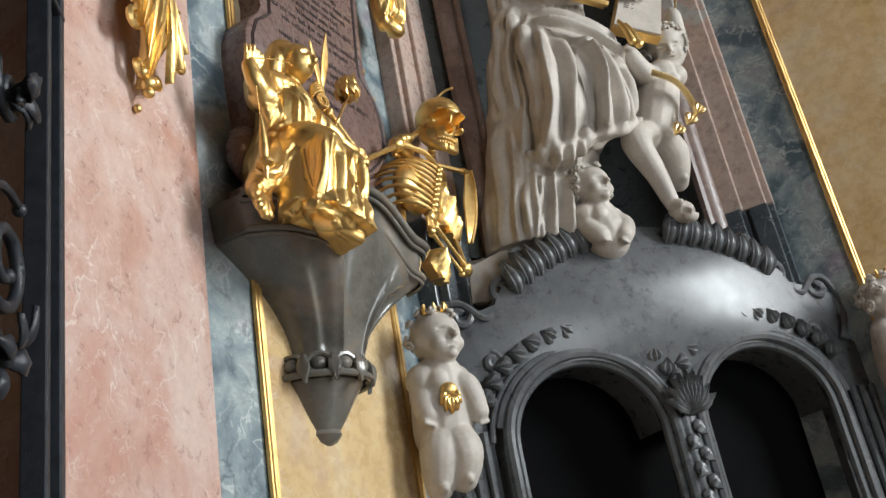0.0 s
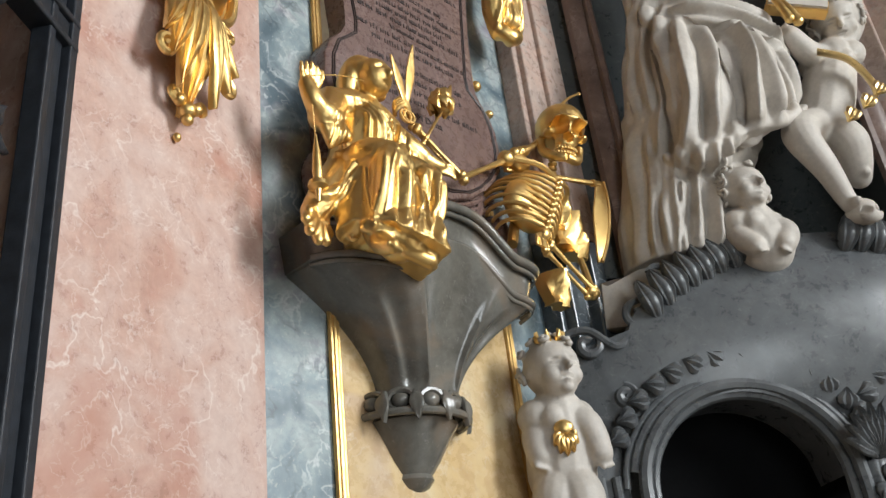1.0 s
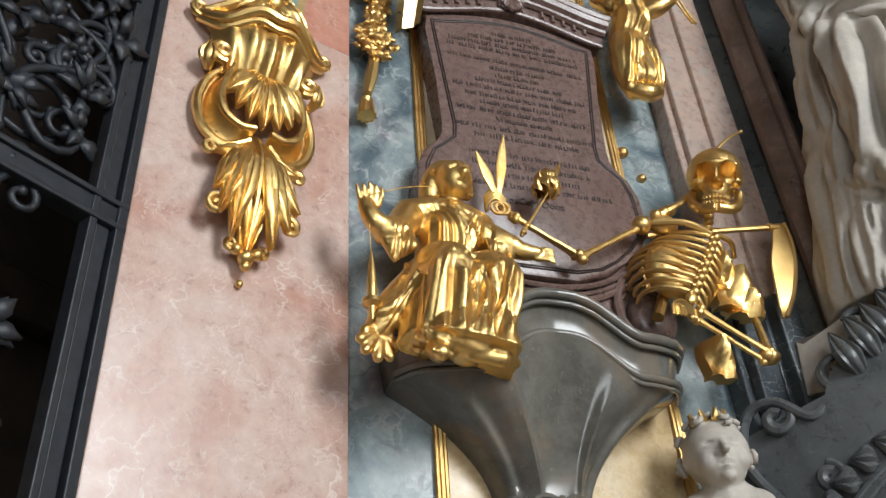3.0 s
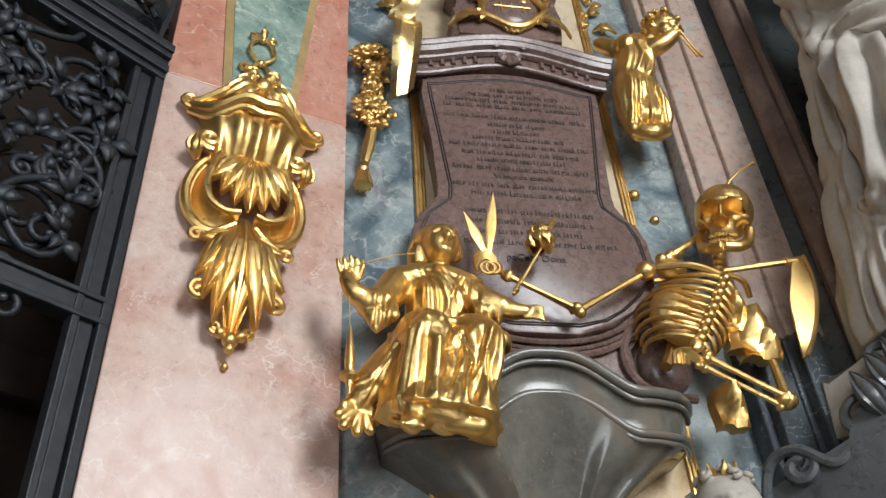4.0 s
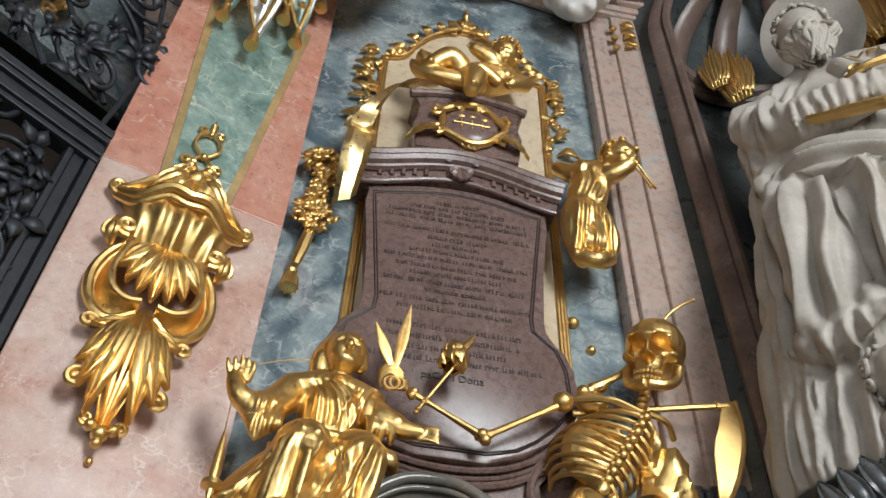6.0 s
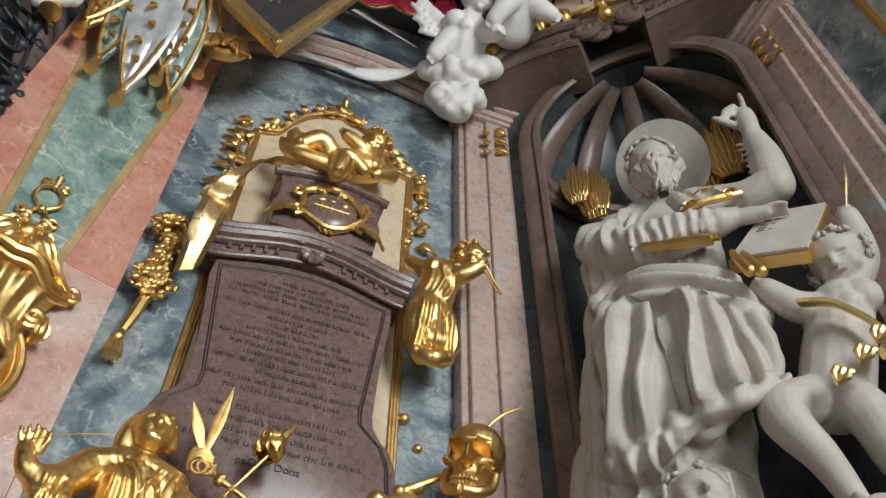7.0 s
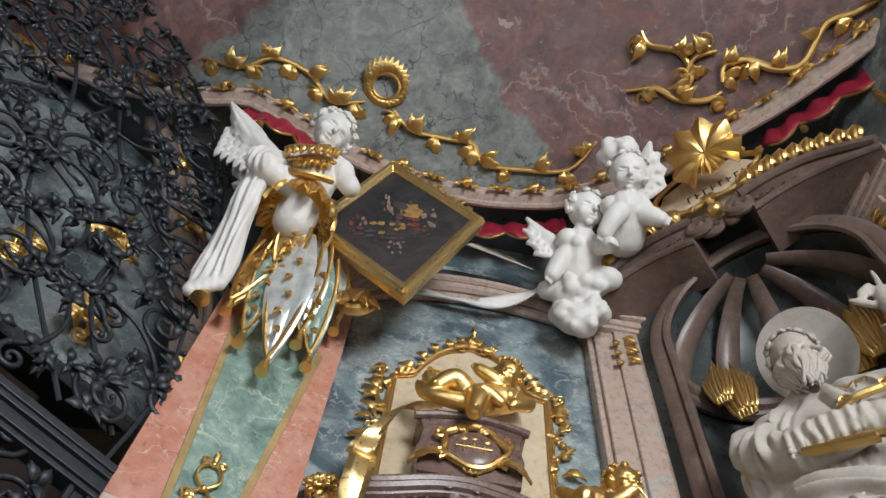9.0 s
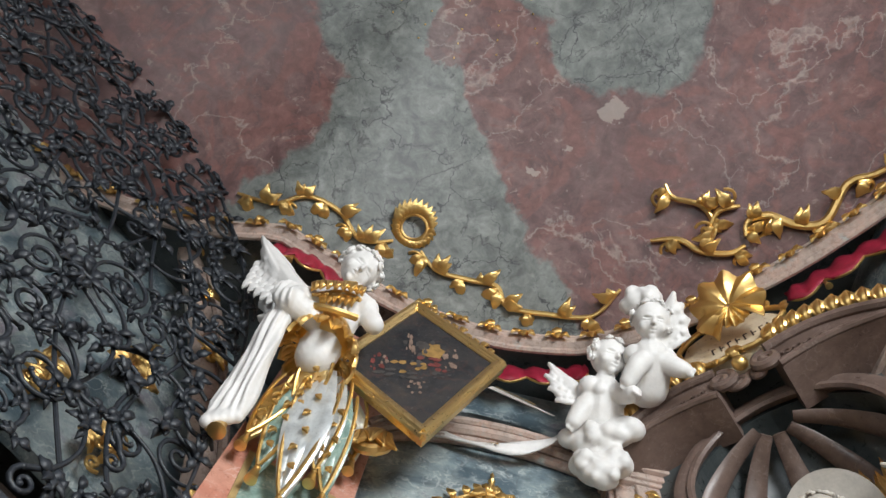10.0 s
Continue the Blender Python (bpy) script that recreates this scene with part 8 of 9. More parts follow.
def picture():
    pc = thing("framed_picture", I4, "dark oil painting in a gilded frame held by an angel", "picture")
    L, T, R, B = Vector((1.25, 1.42, 6.13)), Vector((1.64, 1.31, 6.95)), Vector((2.26, 1.45, 6.44)), Vector((1.87, 1.56, 5.62))
    ctr = (L + T + R + B) / 4
    nrm = (T - L).cross(R - T).normalized()
    if nrm.y > 0:
        nrm = -nrm
    ins = lambda k: [ctr + (p - ctr) * k for p in (L, T, R, B)]
    bm = bmesh.new()
    slab(bm, [p + nrm * 0.004 for p in ins(0.84)], nrm, 0.02)
    cv = part("canvas", bm, PICTURE, pc, "dark painted canvas", smooth=False)
    for a, b in ((0, 1), (1, 2), (2, 3), (3, 0)):
        bm = bmesh.new()
        o = ins(1.0)
        for k, h, r in ((0.985, 0.0, 0.024), (0.945, 0.018, 0.022), (0.90, 0.012, 0.016), (0.865, 0.008, 0.010)):
            q = ins(k)
            tube(bm, [q[a] + nrm * h, q[b] + nrm * h], r, 8)
        q0, q1 = ins(1.0), ins(0.86)
        v = [bm.verts.new(p) for p in (q0[a], q0[b], q1[b], q1[a], q0[a] - nrm * 0.06, q0[b] - nrm * 0.06, q1[b] - nrm * 0.06, q1[a] - nrm * 0.06)]
        for f in ((0, 1, 2, 3), (4, 7, 6, 5), (0, 4, 5, 1), (2, 6, 7, 3)):
            bm.faces.new([v[i] for i in f])
        part("frame_rail", bm, GOLD_PALE, pc, "gilded moulded frame rail")
    # painted shapes: an oval glow and small clustered forms, laid on the canvas
    ex, ez = (R - L).normalized(), (T - B).normalized()
    rng = random.Random(2)
    tones = {"ochre": plain("paint_ochre", (0.30, 0.175, 0.055), 0.45, 0.4, 20), "flesh": plain("paint_flesh", (0.22, 0.15, 0.115), 0.45, 0.4, 20), "red": plain("paint_red", (0.16, 0.04, 0.035), 0.45, 0.4, 20), "grey": plain("paint_grey", (0.06, 0.055, 0.052), 0.45, 0.4, 20)}
    for x, z, w, h, c, n in ((0.09, 0.12, 0.07, 0.055, "ochre", 1), (-0.24, 0.0, 0.05, 0.05, "red", 9), (-0.22, 0.02, 0.04, 0.04, "flesh", 6), (-0.05, 0.18, 0.03, 0.08, "flesh", 11), (0.20, 0.04, 0.05, 0.06, "flesh", 10), (0.05, -0.02, 0.10, 0.05, "red", 9), (-0.06, -0.04, 0.09, 0.04, "ochre", 8), (-0.02, -0.24, 0.05, 0.04, "flesh", 9), (0.1, -0.12, 0.08, 0.03, "grey", 10), (-0.14, -0.12, 0.12, 0.03, "grey", 12), (0.0, 0.10, 0.1, 0.1, "grey", 9)):
        bm = bmesh.new()
        for k in range(n):
            dx, dz = (rng.uniform(-w, w), rng.uniform(-h, h)) if n > 1 else (0, 0)
            q = 1.0 if n < 3 else rng.uniform(0.12, 0.32)
            p = ctr + ex * (x + dx) + ez * (z + dz * 1.5) + nrm * 0.0055
            vs = [bm.verts.new(p + ex * w * q * math.cos(j * 0.4488) * rng.uniform(0.7, 1.1) + ez * h * 1.7 * q * math.sin(j * 0.4488) * rng.uniform(0.7, 1.1) + nrm * 0.0003 * k) for j in range(14)]
            bm.faces.new(vs)
        part("painted_patch", bm, tones[c], pc, "painted patch of " + {"ochre": "golden ochre", "flesh": "pale flesh tone", "red": "dull red", "grey": "smoky grey"}[c])
    # gilt cresting on the upper right rail
    bm = bmesh.new()
    for k in range(9):
        p = T.lerp(R, 0.18 + 0.08 * k)
        up = (T - B).normalized() * 0.5 + (R - L).normalized() * 0.5
        leaf(bm, p, p + up.normalized() * (0.06 + 0.02 * math.sin(k * 2)) + (R - T).normalized() * 0.02, nrm, 0.022, 0.3, 2, 8, 5)
    part("gilt_cresting", bm, GOLD, pc)


picture()


def angel():
    bm = bmesh.new()
    H = Vector((1.31, 1.0, 6.58))
    hair = bmesh.new()
    axes = head(bm, hair, H, 0.125, (0.42, -0.52, -0.74), -14, 14, 72)
    limb(bm, [H + Vector((0, 0.06, -0.06)), (1.26, 1.12, 6.40)], [0.055, 0.065])
    limb(bm, [(1.09, 1.18, 6.33), (1.25, 1.14, 6.37), (1.40, 1.16, 6.33)], [0.095, 0.12, 0.09])
    limb(bm, [(1.26, 1.17, 6.32), (1.24, 1.24, 6.14), (1.20, 1.33, 5.98)], [0.15, 0.125, 0.12], 14)
    # near arm bent across to the frame, hand on its rail
    limb(bm, [(1.06, 1.15, 6.32), (1.00, 1.06, 6.16), (1.02, 1.04, 6.06)], [0.10, 0.09, 0.085])
    limb(bm, [(1.02, 1.04, 6.06), (1.15, 1.14, 6.06), (1.27, 1.30, 6.08)], [0.08, 0.07, 0.045])
    for k in range(4):
        limb(bm, [(1.26, 1.30, 6.12 - 0.022 * k), (1.31, 1.33, 6.13 - 0.022 * k), (1.34, 1.37, 6.12 - 0.02 * k)], [0.018, 0.016, 0.010], 8, 3)
    limb(bm, [(1.40, 1.16, 6.34), (1.48, 1.20, 6.22)], [0.07, 0.06])
    # mantle over the arm, falling to the side in a loose fold
    for k in range(5):
        limb(bm, [(1.08 - 0.02 * k, 1.12 + 0.03 * k, 6.24), (0.98 - 0.02 * k, 1.14 + 0.04 * k, 6.0), (0.97 - 0.03 * k, 1.26 + 0.03 * k, 5.74), (0.98 - 0.035 * k, 1.36 + 0.02 * k, 5.50 - 0.015 * k), (0.96 - 0.032 * k, 1.42, 5.36 - 0.02 * k)], [0.05, 0.06, 0.055, 0.05, 0.035], 10)
    # wing
    tips = [(0.56 + 0.03 * k, 1.02 + 0.05 * k, 6.98 - 0.10 * k) for k in range(7)]
    feathers(bm, (1.06, 1.24, 6.36), tips, 0.07, (0.1, -1, 0))
    for r in range(4):
        for k in range(8):
            p = Vector((1.0 - 0.052 * k, 1.13 + 0.02 * r - 0.005 * k, 6.50 + 0.045 * k - 0.07 * r))
            leaf(bm, p, p + Vector((-0.05, 0.02, -0.085)), (0.1, -1, 0), 0.028, 0.25, 1, 6, 5, 0.3, 0.02, depth=0.1)
    ob = sculpt("angel_statue", bm, WHITE_STUCCO, I4, "white stucco winged angel statue holding the picture", "statue", 0.0075, 2, locks=hair)
    face_cuts(ob, [axes])
    press(ob, fan([(1.06, 6.2), (0.92, 6.2)], [(0.98, 5.38), (0.74, 5.34)], -0.01, 5, 0.03, 0.022, 6, 0.015) + fan([(1.12, 6.3), (1.38, 6.28)], [(1.10, 6.02), (1.32, 6.02)], 0.0, 5, 0.025, 0.010, 7), 0.5)
    # gilded breast ornaments
    bm = bmesh.new()
    for k in range(9):
        a = radians(-70 + 17 * k)
        p = Vector((1.26 + 0.13 * math.sin(a), 1.0 + 0.05 * (1 - math.cos(a)), 6.33 - 0.05 * math.cos(a)))
        leaf(bm, p, p + Vector((0.03 * math.sin(a), -0.02, -0.12)), (0, -1, -0.3), 0.03, 0.25, 2, 9, 6)
    tube(bm, spline([(1.06, 1.08, 6.12), (1.16, 1.06, 6.06), (1.28, 1.07, 6.05), (1.40, 1.12, 6.1)], 6), 0.022, 7)
    solo("gilt_collar", bm, GOLD, I4, "gilded leafy collar on the white angel", "collar")
    bm = bmesh.new()
    for k in range(12):
        p = Vector((1.17 + 0.016 * k, 1.055 + 0.02 * abs(k - 6) * 0.3, 6.24 + 0.004 * (k - 6) ** 2 * 0.2))
        leaf(bm, p, p + Vector((0.01 * math.sin(k * 3), -0.015, -0.11)), (0, -1, 0), 0.018, 0.25, 2, 7, 5)
    leaf(bm, (1.30, 1.04, 6.42), (1.30, 1.04, 6.30), (0, -1, 0), 0.045, 0.3, 2, 9, 7)
    tube(bm, spline([(1.08, 1.10, 6.30), (1.18, 1.05, 6.26), (1.30, 1.04, 6.27), (1.40, 1.10, 6.30)], 6), 0.014, 7)
    for k in range(18):
        blob(bm, (1.10 + 0.017 * k, 1.055 - 0.02 * math.sin(k / 17 * 3.14), 6.21), 0.012, seg=7, rings=5)
    solo("gilt_breastplate", bm, GOLD, I4, "gilded leafy breastplate on the white angel", "breastplate")
    bm = bmesh.new()
    for k in range(13):
        a = radians(-150 + 25 * k)
        o = Vector((math.sin(a), -math.cos(a), 0))
        p = Vector((1.22, 1.30, 6.07)) + o * 0.13
        leaf(bm, p, p + o * 0.07 + Vector((0, 0, -0.17 - 0.03 * (k % 2))), o, 0.042, 0.25, 3, 12, 7, 0.35, bow=0.1)
    tube(bm, [Vector((1.22 + 0.145 * math.cos(2 * math.pi * k / 24), 1.29 + 0.145 * math.sin(2 * math.pi * k / 24), 6.07)) for k in range(24)], 0.018, 8, closed=True)
    blob(bm, (1.225, 1.255, 6.09), (0.155, 0.165, 0.10), seg=24, rings=14)
    solo("gilt_peplum", bm, GOLD, I4, "gilded leafy girdle round the white angel", "girdle")
    # lambrequins of silver, green and gold with gilded borders and tassels
    kit = ((0.16, -0.30, 5.92, 0.07, -0.10, 5.44, 0.09, GOLD_PALE), (0.20, -0.34, 5.93, 0.20, -0.07, 5.28, 0.10, GREENINLAY), (0.45, -0.28, 6.00, 0.62, -0.10, 5.70, 0.09, SILVER),
           (0.40, -0.32, 5.98, 0.55, -0.08, 5.32, 0.09, GREENINLAY), (0.34, -0.36, 6.02, 0.46, -0.11, 5.42, 0.09, SILVER), (0.27, -0.40, 5.95, 0.36, -0.11, 5.10, 0.115, SILVER), (0.20, -0.42, 5.98, 0.24, -0.20, 5.62, 0.09, GOLD_PALE))
    for k, (u0, d0, z0, u1, d1, z1, w, cloth) in enumerate(kit):
        A, B_ = PIL @ Vector((u0, d0, z0)), PIL @ Vector((u1, d1, z1))
        x0, y0, x1, y1 = A.x, A.y, B_.x, B_.y
        lm = thing("lambrequin_flap", I4, "stucco lambrequin flap with gilded border and tassel", "flap", "angel lambrequins")
        A, Bp = Vector((x0, y0, z0)), Vector((x1, y1, z1))
        bm = bmesh.new()
        leaf(bm, A, Bp, (0, -1, -0.2), w, 0.05, 1, 16, 9, 0.12, 0.015, depth=0.0)
        part("flap", bm, cloth, lm)
        bm = bmesh.new()
        ax = (Bp - A).normalized()
        side = ax.cross(Vector((0, -1, -0.2))).normalized()
        rim = []
        for i in range(17):
            t = 0.12 + 0.88 * i / 16
            rim.append(A.lerp(Bp, t) + side * w * 1.02 * math.sin(math.pi * min(1, 0.14 + 0.86 * t) ** 0.8) ** 0.75 * (1 - 0.12 * t) + Vector((0, -0.035, 0)))
        tube(bm, rim, 0.011, 6)
        tube(bm, [A.lerp(Bp, 0.12 + 0.88 * i / 16) * 2 - rim[i] + Vector((0, -0.07, 0)) for i in range(17)], 0.011, 6)
        for i in range(5):
            p = A.lerp(Bp, 0.3 + 0.13 * i) + Vector((0, -0.05, 0))
            leaf(bm, p, p + Vector((0.03 * (-1) ** i, -0.02, -0.05)), (0, -1, 0), 0.018, 0.3, 2, 6, 5)
        part("gilt_border", bm, GOLD, lm, "gilded border")
        bm = bmesh.new()
        lathe(bm, [(0.006, 0.02), (0.018, 0.0), (0.014, -0.02), (0.022, -0.035), (0.034, -0.11), (0.012, -0.115)], (Bp.x, Bp.y - 0.02, Bp.z), 12)
        part("tassel", bm, GOLD, lm, "gilded tassel")
    bm = bmesh.new()
    lathe(bm, [(0.01, 0.1), (0.03, 0.07), (0.03, 0.05), (0.05, 0.0), (0.02, -0.01)], (0.90, 1.44, 5.24), 12)
    solo("gilt_tassel", bm, GOLD, I4, "gilded tassel under the angel's mantle", "tassel")
    # gilded console behind the angel's skirt
    bm = bmesh.new()
    for k in range(5):
        leaf(bm, (1.58, 1.86, 5.92), (1.45 + 0.07 * k, 1.62 + 0.02 * abs(k - 2), 5.66), (0, -1, -0.4), 0.06, 0.3, 3, 10, 7)
    tube(bm, spiral((1.6, 1.7, 5.78), 0.11, 0.03, 200, 1.3, 20), 0.035, 8)
    solo("gilt_console", bm, GOLD_DULL, I4, "gilded carved console behind the picture", "console")


angel()
bm = bmesh.new()
box(bm, 0.0, 0.717, 0.01, 0.36, 5.702, 7.4, 0.004)
solo("pilaster_upper", bm, PINK_RED, PIL, "reddish marble upper block of the pilaster", "pilaster", kind="structure", smooth=False)

child("cloud_cherub_statue", "white stucco winged cherub statue on clouds", WHITE_STUCCO, I4, (2.93, 1.50, 6.83), (2.90, 1.67, 6.67), (2.90, 1.82, 6.56),
      [[(2.78, 1.72, 6.55), (2.72, 1.78, 6.45)], [(3.02, 1.6, 6.55), (3.05, 1.55, 6.45)]], [], 1.25, 0.0075, face=(0.35, -0.65, -0.65), tilt=8, wings=[((2.80, 1.74, 6.66), [(2.54, 1.62, 6.90), (2.52, 1.66, 6.80), (2.55, 1.70, 6.70), (2.60, 1.74, 6.62)]), ((2.96, 1.70, 6.76), [(2.88, 1.56, 6.99), (2.94, 1.56, 7.02)])])
child("cloud_cherub_statue", "white stucco winged cherub statue on clouds", WHITE_STUCCO, I4, (3.17, 1.24, 6.88), (3.17, 1.42, 6.74), (3.17, 1.60, 6.70),
      [[(3.08, 1.42, 6.6), (3.02, 1.5, 6.52)], [(3.30, 1.42, 6.64), (3.36, 1.42, 6.6)]], [], 1.25, 0.0075, face=(-0.05, -0.55, -0.8), tilt=-6, curls=30, wings=[((3.22, 1.45, 6.84), [(3.32, 1.06, 7.02), (3.38, 1.12, 6.98), (3.42, 1.20, 6.92), (3.42, 1.28, 6.84)])])
bm = bmesh.new()
rng = random.Random(8)
for x, y, z, r in ((2.86, 1.96, 6.22, 0.13), (2.98, 1.93, 6.26, 0.11), (2.84, 1.90, 6.42, 0.13), (2.98, 1.84, 6.46, 0.13), (2.72, 1.90, 6.46, 0.09), (2.90, 1.94, 6.10, 0.09), (3.06, 1.78, 6.44, 0.1), (3.10, 1.16, 7.05, 0.10), (3.17, 1.14, 7.08, 0.09), (3.05, 1.2, 7.05, 0.08), (2.80, 1.98, 6.3, 0.1), (3.3, 1.36, 6.96, 0.1)):
    blob(bm, (x, y, z), (r, r * 0.8, r * 0.72), (rng.uniform(-20, 20), rng.uniform(-20, 20), 0))
for x, y, z, r in ((2.86, 1.96, 6.22, 0.13), (2.98, 1.93, 6.26, 0.11), (2.84, 1.90, 6.42, 0.13), (2.98, 1.84, 6.46, 0.13), (2.90, 1.94, 6.10, 0.09), (3.12, 1.16, 7.06, 0.11), (3.3, 1.36, 6.96, 0.1)):
    for k in range(9):
        d = Vector((rng.uniform(-1, 1), rng.uniform(-1, -0.1), rng.uniform(-0.9, 0.9))).normalized()
        blob(bm, Vector((x, y, z)) + d * r * 0.8, r * rng.uniform(0.28, 0.46), seg=12, rings=8)
    tube(bm, spiral((x + 0.02, y - r * 0.75, z - 0.02), r * 0.5, r * 0.1, rng.uniform(0, 360), 1.4, 18), r * 0.13, 7)
sculpt("stucco_cloud", bm, WHITE_STUCCO, I4, "white stucco clouds under the cherubs", "cloud", 0.012, 4)


def pediment():
    pd = thing("niche_pediment", NIC, "broken pinkish-brown marble pediment with scroll ends over the niche", "pediment", kind="structure")
    for s in (-1, 1):
        bm = bmesh.new()
        lower = [(-0.95 + 0.75 * i / 14, 6.36 + 0.10 * math.sin(i / 14 * math.pi * 0.8)) for i in range(15)]
        upper = [(-0.17 - 0.78 * i / 14, 6.68 - 0.22 * (i / 14) ** 2 + 0.06 * math.sin(math.pi * i / 14)) for i in range(15)]
        pts = [(s * u, z) for u, z in lower + upper]
        prism(bm, pts, -0.20, 0.12, 0.015)
        tube(bm, [(s * u, -0.22, z) for u, z in upper], 0.035, 8, up=(0, 1, 0))
        tube(bm, [(s * u, -0.215, z + 0.02) for u, z in lower], 0.025, 8, up=(0, 1, 0))
        part("arched_wing", bm, STUCCO_BROWN, pd)
        bm = bmesh.new()
        tube(bm, spiral((s * 0.15, -0.2, 6.58), 0.10, 0.02, 90, s * 1.6, 30), [0.03, 0.035, 0.03], 8)
        tube(bm, spiral((s * 0.06, -0.16, 6.56), 0.07, 0.02, 200, -s * 1.4, 26), [0.02, 0.025, 0.02], 8)
        part("volute", bm, STUCCO_BROWN, pd)
        for k in range(9):
            f = (k + 0.5) / 9
            u, z = -0.19 - 0.72 * f, 6.70 - 0.22 * f * f + 0.06 * math.sin(math.pi * f)
            bm = bmesh.new()
            leaf(bm, (s * u, -0.2, z), (s * (u - 0.05), -0.27, z + 0.15), (0, -1, 0.3), 0.05, 0.3, 2, 9, 7, 0.35)
            part("gilt_fringe", bm, GOLD, pd, "gilded shell fringe")
            bm = bmesh.new()
            u2, z2 = -0.24 - 0.62 * f, 6.57 - 0.12 * f * f
            tube(bm, spiral((s * u2, -0.212, z2 - 0.03), 0.035, 0.012, 180, s * 0.9, 10), 0.009, 6)
            part("carved_curl", bm, STUCCO_BROWN, pd)
    bm = bmesh.new()
    prism(bm, [(-0.26, 6.78), (0.30, 6.72), (0.40, 6.95), (0.26, 7.2), (0.0, 7.28), (-0.26, 7.18), (-0.34, 6.98)], -0.24, -0.1, 0.03)
    part("cartouche", bm, CREAM, pd, "cream marble cartouche with inscription")
    bm = bmesh.new()
    for k in range(8):
        x = -0.12 + 0.055 * k
        box(bm, x, x + 0.01, -0.2425, -0.238, 6.87, 6.95)
        box(bm, x, x + 0.032, -0.2422, -0.238, 6.905 if k % 2 else 6.94, 6.915 if k % 2 else 6.95)
    part("lettering", bm, INK, pd, "dark engraved lettering", smooth=False)
    bm = bmesh.new()
    ring = [(0.02 + 0.36 * math.cos(2 * math.pi * i / 40) * (1 + 0.06 * math.cos(10 * math.pi * i / 40)), -0.25, 7.0 + 0.27 * math.sin(2 * math.pi * i / 40) * (1 + 0.08 * math.cos(12 * math.pi * i / 40))) for i in range(40)]
    tube(bm, ring, 0.02, 7, closed=True, up=(0, 1, 0))
    for i in range(0, 40, 3):
        p = Vector(ring[i])
        leaf(bm, p, p + Vector((0.06 * math.cos(2 * math.pi * i / 40 + 0.7), -0.03, 0.06 * math.sin(2 * math.pi * i / 40 + 0.7))), (0, -1, 0), 0.022, 0.3, 2, 7, 5)
    part("gilt_rim", bm, GOLD, pd, "gilded rim of scrolls and leaves")
    bm = bmesh.new()
    blob(bm, (0.0, -0.24, 6.62), 0.05)
    leaf(bm, (0.0, -0.24, 6.70), (0, -0.26, 6.82), (0, -1, 0), 0.05, 0.3, 3, 9, 7)
    part("gilt_boss", bm, GOLD, pd, "gilded boss")
    bm = bmesh.new()
    shell(bm, (0.12, -0.42, 7.0), 0.25, (-0.1, -0.75, -0.65), (0, -0.6, 0.8), 7, 280, 0.25, 0.02, 0.16)
    shell(bm, (0.12, -0.44, 6.99), 0.15, (-0.1, -0.75, -0.65), (0, 0.6, -0.8), 7, 150, 0.3, 0.02, 0.16)
    solo("gilt_shell", bm, GOLD, NIC, "large gilded scallop shell over the pediment", "shell")


pediment()


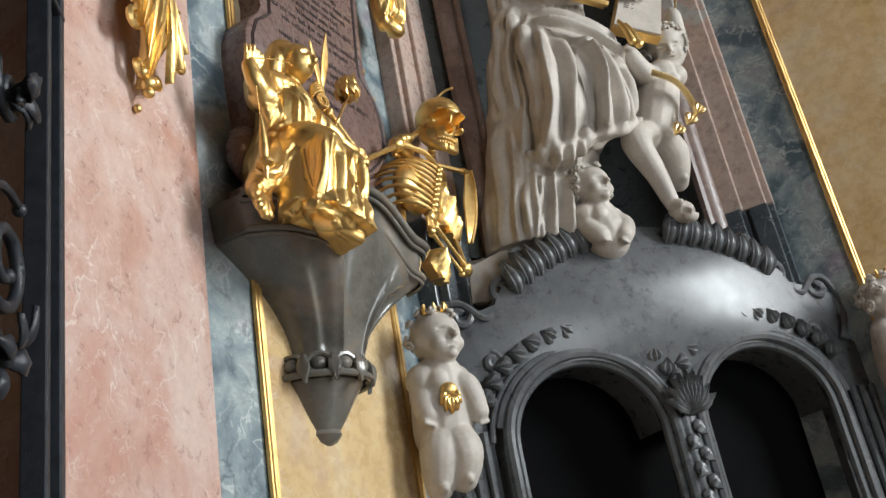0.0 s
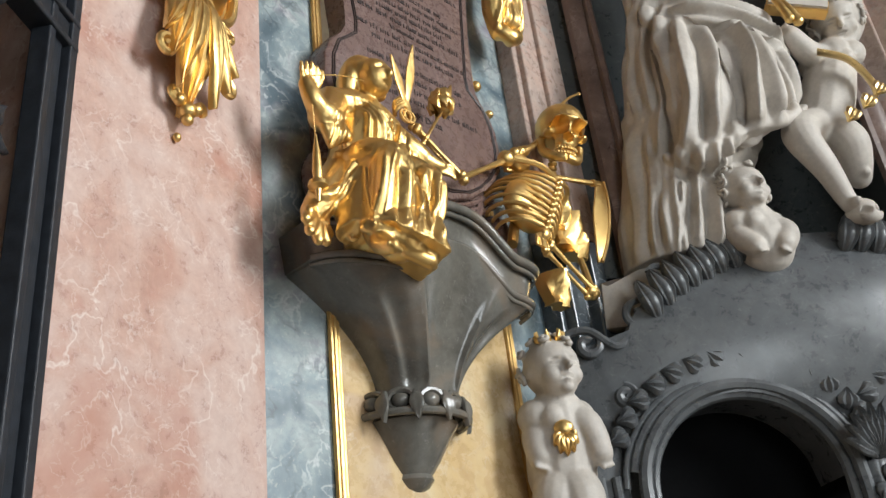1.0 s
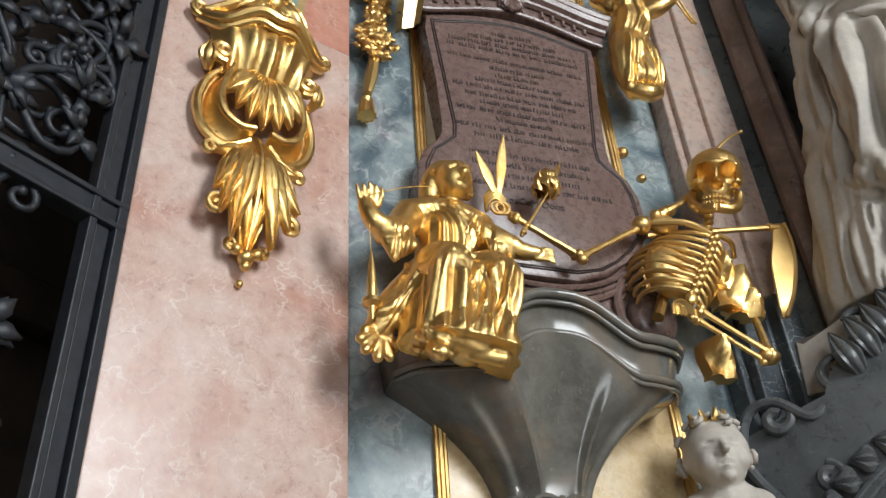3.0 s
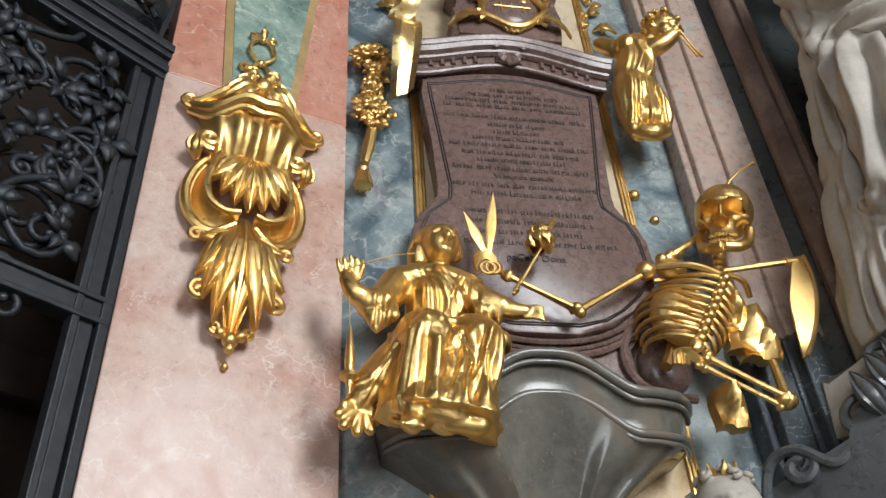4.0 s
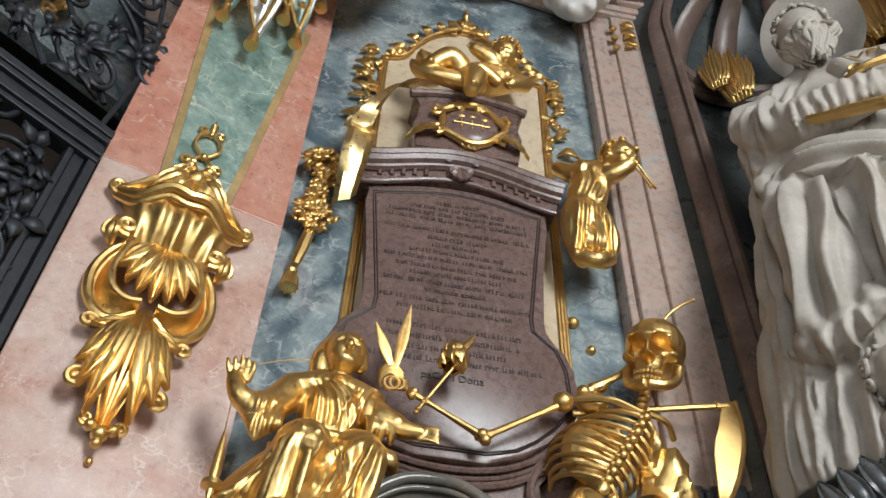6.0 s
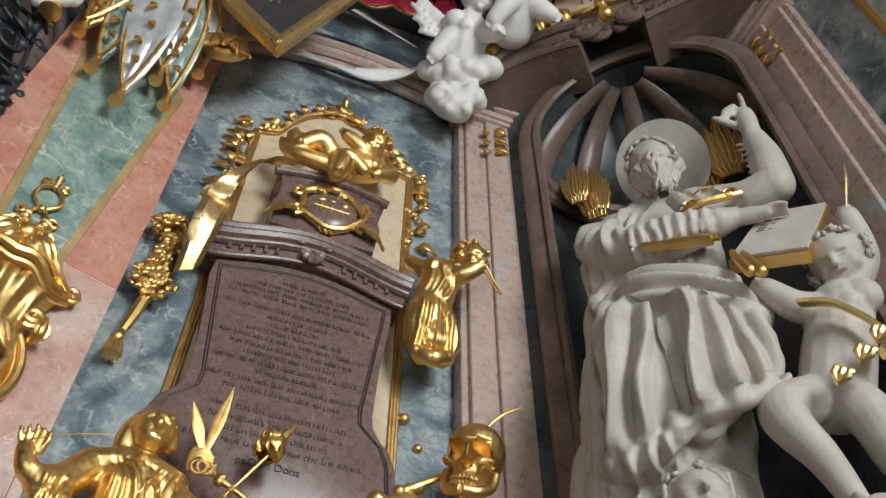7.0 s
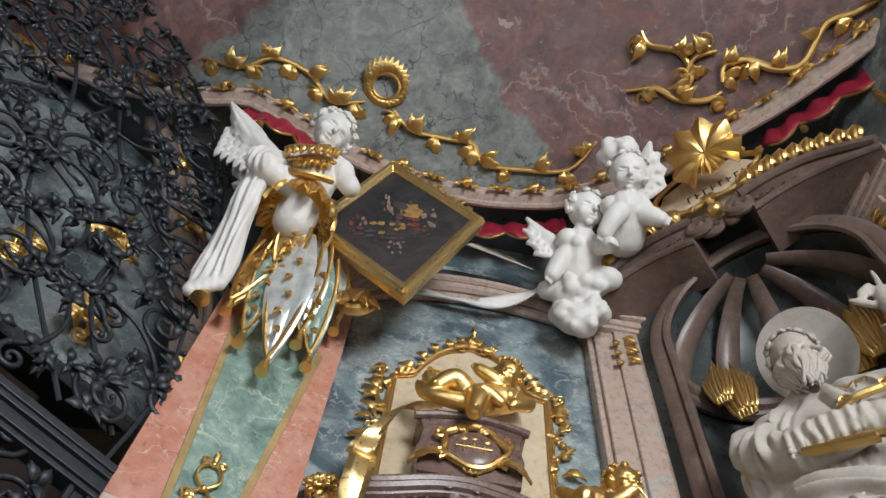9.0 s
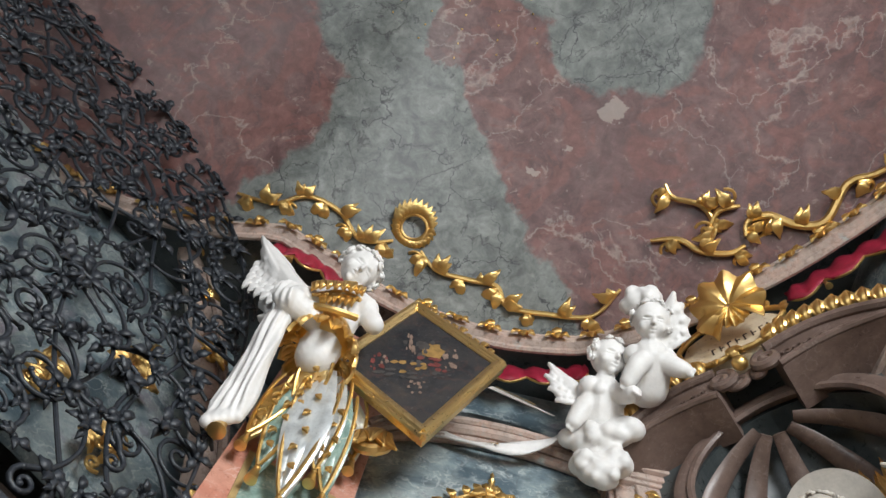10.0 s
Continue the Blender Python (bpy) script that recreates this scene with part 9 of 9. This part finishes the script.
def vault_scrolls():
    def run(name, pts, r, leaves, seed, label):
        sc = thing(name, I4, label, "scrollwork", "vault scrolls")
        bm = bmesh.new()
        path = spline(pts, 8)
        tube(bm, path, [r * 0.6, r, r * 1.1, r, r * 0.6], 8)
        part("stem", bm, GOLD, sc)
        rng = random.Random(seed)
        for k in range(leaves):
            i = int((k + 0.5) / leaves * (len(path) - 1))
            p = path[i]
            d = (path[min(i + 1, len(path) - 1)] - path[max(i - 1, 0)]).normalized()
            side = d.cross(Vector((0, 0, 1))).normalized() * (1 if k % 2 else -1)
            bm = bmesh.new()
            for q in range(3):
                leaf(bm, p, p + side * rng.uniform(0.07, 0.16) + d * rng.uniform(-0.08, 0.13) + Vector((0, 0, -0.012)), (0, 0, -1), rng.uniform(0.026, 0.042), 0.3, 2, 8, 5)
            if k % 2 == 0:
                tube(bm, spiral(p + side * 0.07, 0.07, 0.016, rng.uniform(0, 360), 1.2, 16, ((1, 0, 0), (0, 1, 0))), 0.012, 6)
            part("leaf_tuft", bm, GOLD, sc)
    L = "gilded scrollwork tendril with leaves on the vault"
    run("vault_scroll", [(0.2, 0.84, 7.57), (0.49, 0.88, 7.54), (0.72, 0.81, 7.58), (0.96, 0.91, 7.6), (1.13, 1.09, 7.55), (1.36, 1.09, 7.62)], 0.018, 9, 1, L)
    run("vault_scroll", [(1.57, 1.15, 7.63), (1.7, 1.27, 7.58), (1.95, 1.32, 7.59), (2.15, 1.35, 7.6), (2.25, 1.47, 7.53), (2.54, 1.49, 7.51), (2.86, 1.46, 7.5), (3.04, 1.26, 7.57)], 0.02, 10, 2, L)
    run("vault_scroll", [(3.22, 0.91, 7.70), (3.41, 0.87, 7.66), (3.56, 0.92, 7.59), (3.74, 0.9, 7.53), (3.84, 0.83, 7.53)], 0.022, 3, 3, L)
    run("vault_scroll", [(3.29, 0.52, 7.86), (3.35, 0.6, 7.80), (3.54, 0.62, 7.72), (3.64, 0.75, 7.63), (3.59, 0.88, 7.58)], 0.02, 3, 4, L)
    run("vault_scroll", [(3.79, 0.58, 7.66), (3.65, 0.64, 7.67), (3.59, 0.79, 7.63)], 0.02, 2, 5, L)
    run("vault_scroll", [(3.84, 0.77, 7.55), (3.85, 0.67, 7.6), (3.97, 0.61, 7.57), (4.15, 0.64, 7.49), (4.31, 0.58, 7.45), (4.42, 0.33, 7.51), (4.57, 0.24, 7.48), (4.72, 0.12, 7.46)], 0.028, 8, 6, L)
    # crowned wreath
    wr = thing("gilt_wreath", I4, "gilded wreath with small crown on the vault", "wreath")
    bm = bmesh.new()
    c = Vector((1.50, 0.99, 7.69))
    ring = [c + Vector((0.10 * math.cos(2 * math.pi * i / 24), 0.09 * math.sin(2 * math.pi * i / 24), 0.03 * math.sin(2 * math.pi * i / 24) * -1)) for i in range(24)]
    tube(bm, ring, 0.016, 7, closed=True)
    part("ring", bm, GOLD_DULL, wr)
    for i in range(24):
        a = 2 * math.pi * i / 24
        bm = bmesh.new()
        leaf(bm, ring[i], ring[i] + Vector((0.08 * math.cos(a + 0.6), 0.08 * math.sin(a + 0.6) - (0.05 if math.sin(a) < 0 else 0), 0.0)), (0, 0, -1), 0.03, 0.3, 2, 7, 5)
        part("wreath_leaf", bm, GOLD, wr)
    # rows of tiny gilded studs towards the crown of the vault
    stud = bpy.data.meshes.new("stud")
    bm = bmesh.new()
    blob(bm, (0, 0, 0), 0.008, seg=7, rings=5)
    bm.to_mesh(stud)
    bm.free()
    stud.materials.append(GOLD)
    st = thing("stud_rows", I4, "rows of tiny gilded studs on the vault marble", "studs")
    for a0 in (-0.95, -0.72, -0.48, -0.22, 0.05, 0.33):
        for k in range(9):
            ang = math.pi / 2 - a0 * 0.75
            r = 1.62 - 0.11 * k - 0.25 * abs(a0 + 0.25)
            f = 1 - r / rim_radius(ang)
            z = 7.45 + 1.3 * math.sin(f * math.pi / 2)
            ob = new("stud", stud)
            ob.parent = st
            ob.matrix_local = pose(CC[0] + r * math.cos(ang), CC[1] + r * math.sin(ang), z - 0.006)


vault_scrolls()
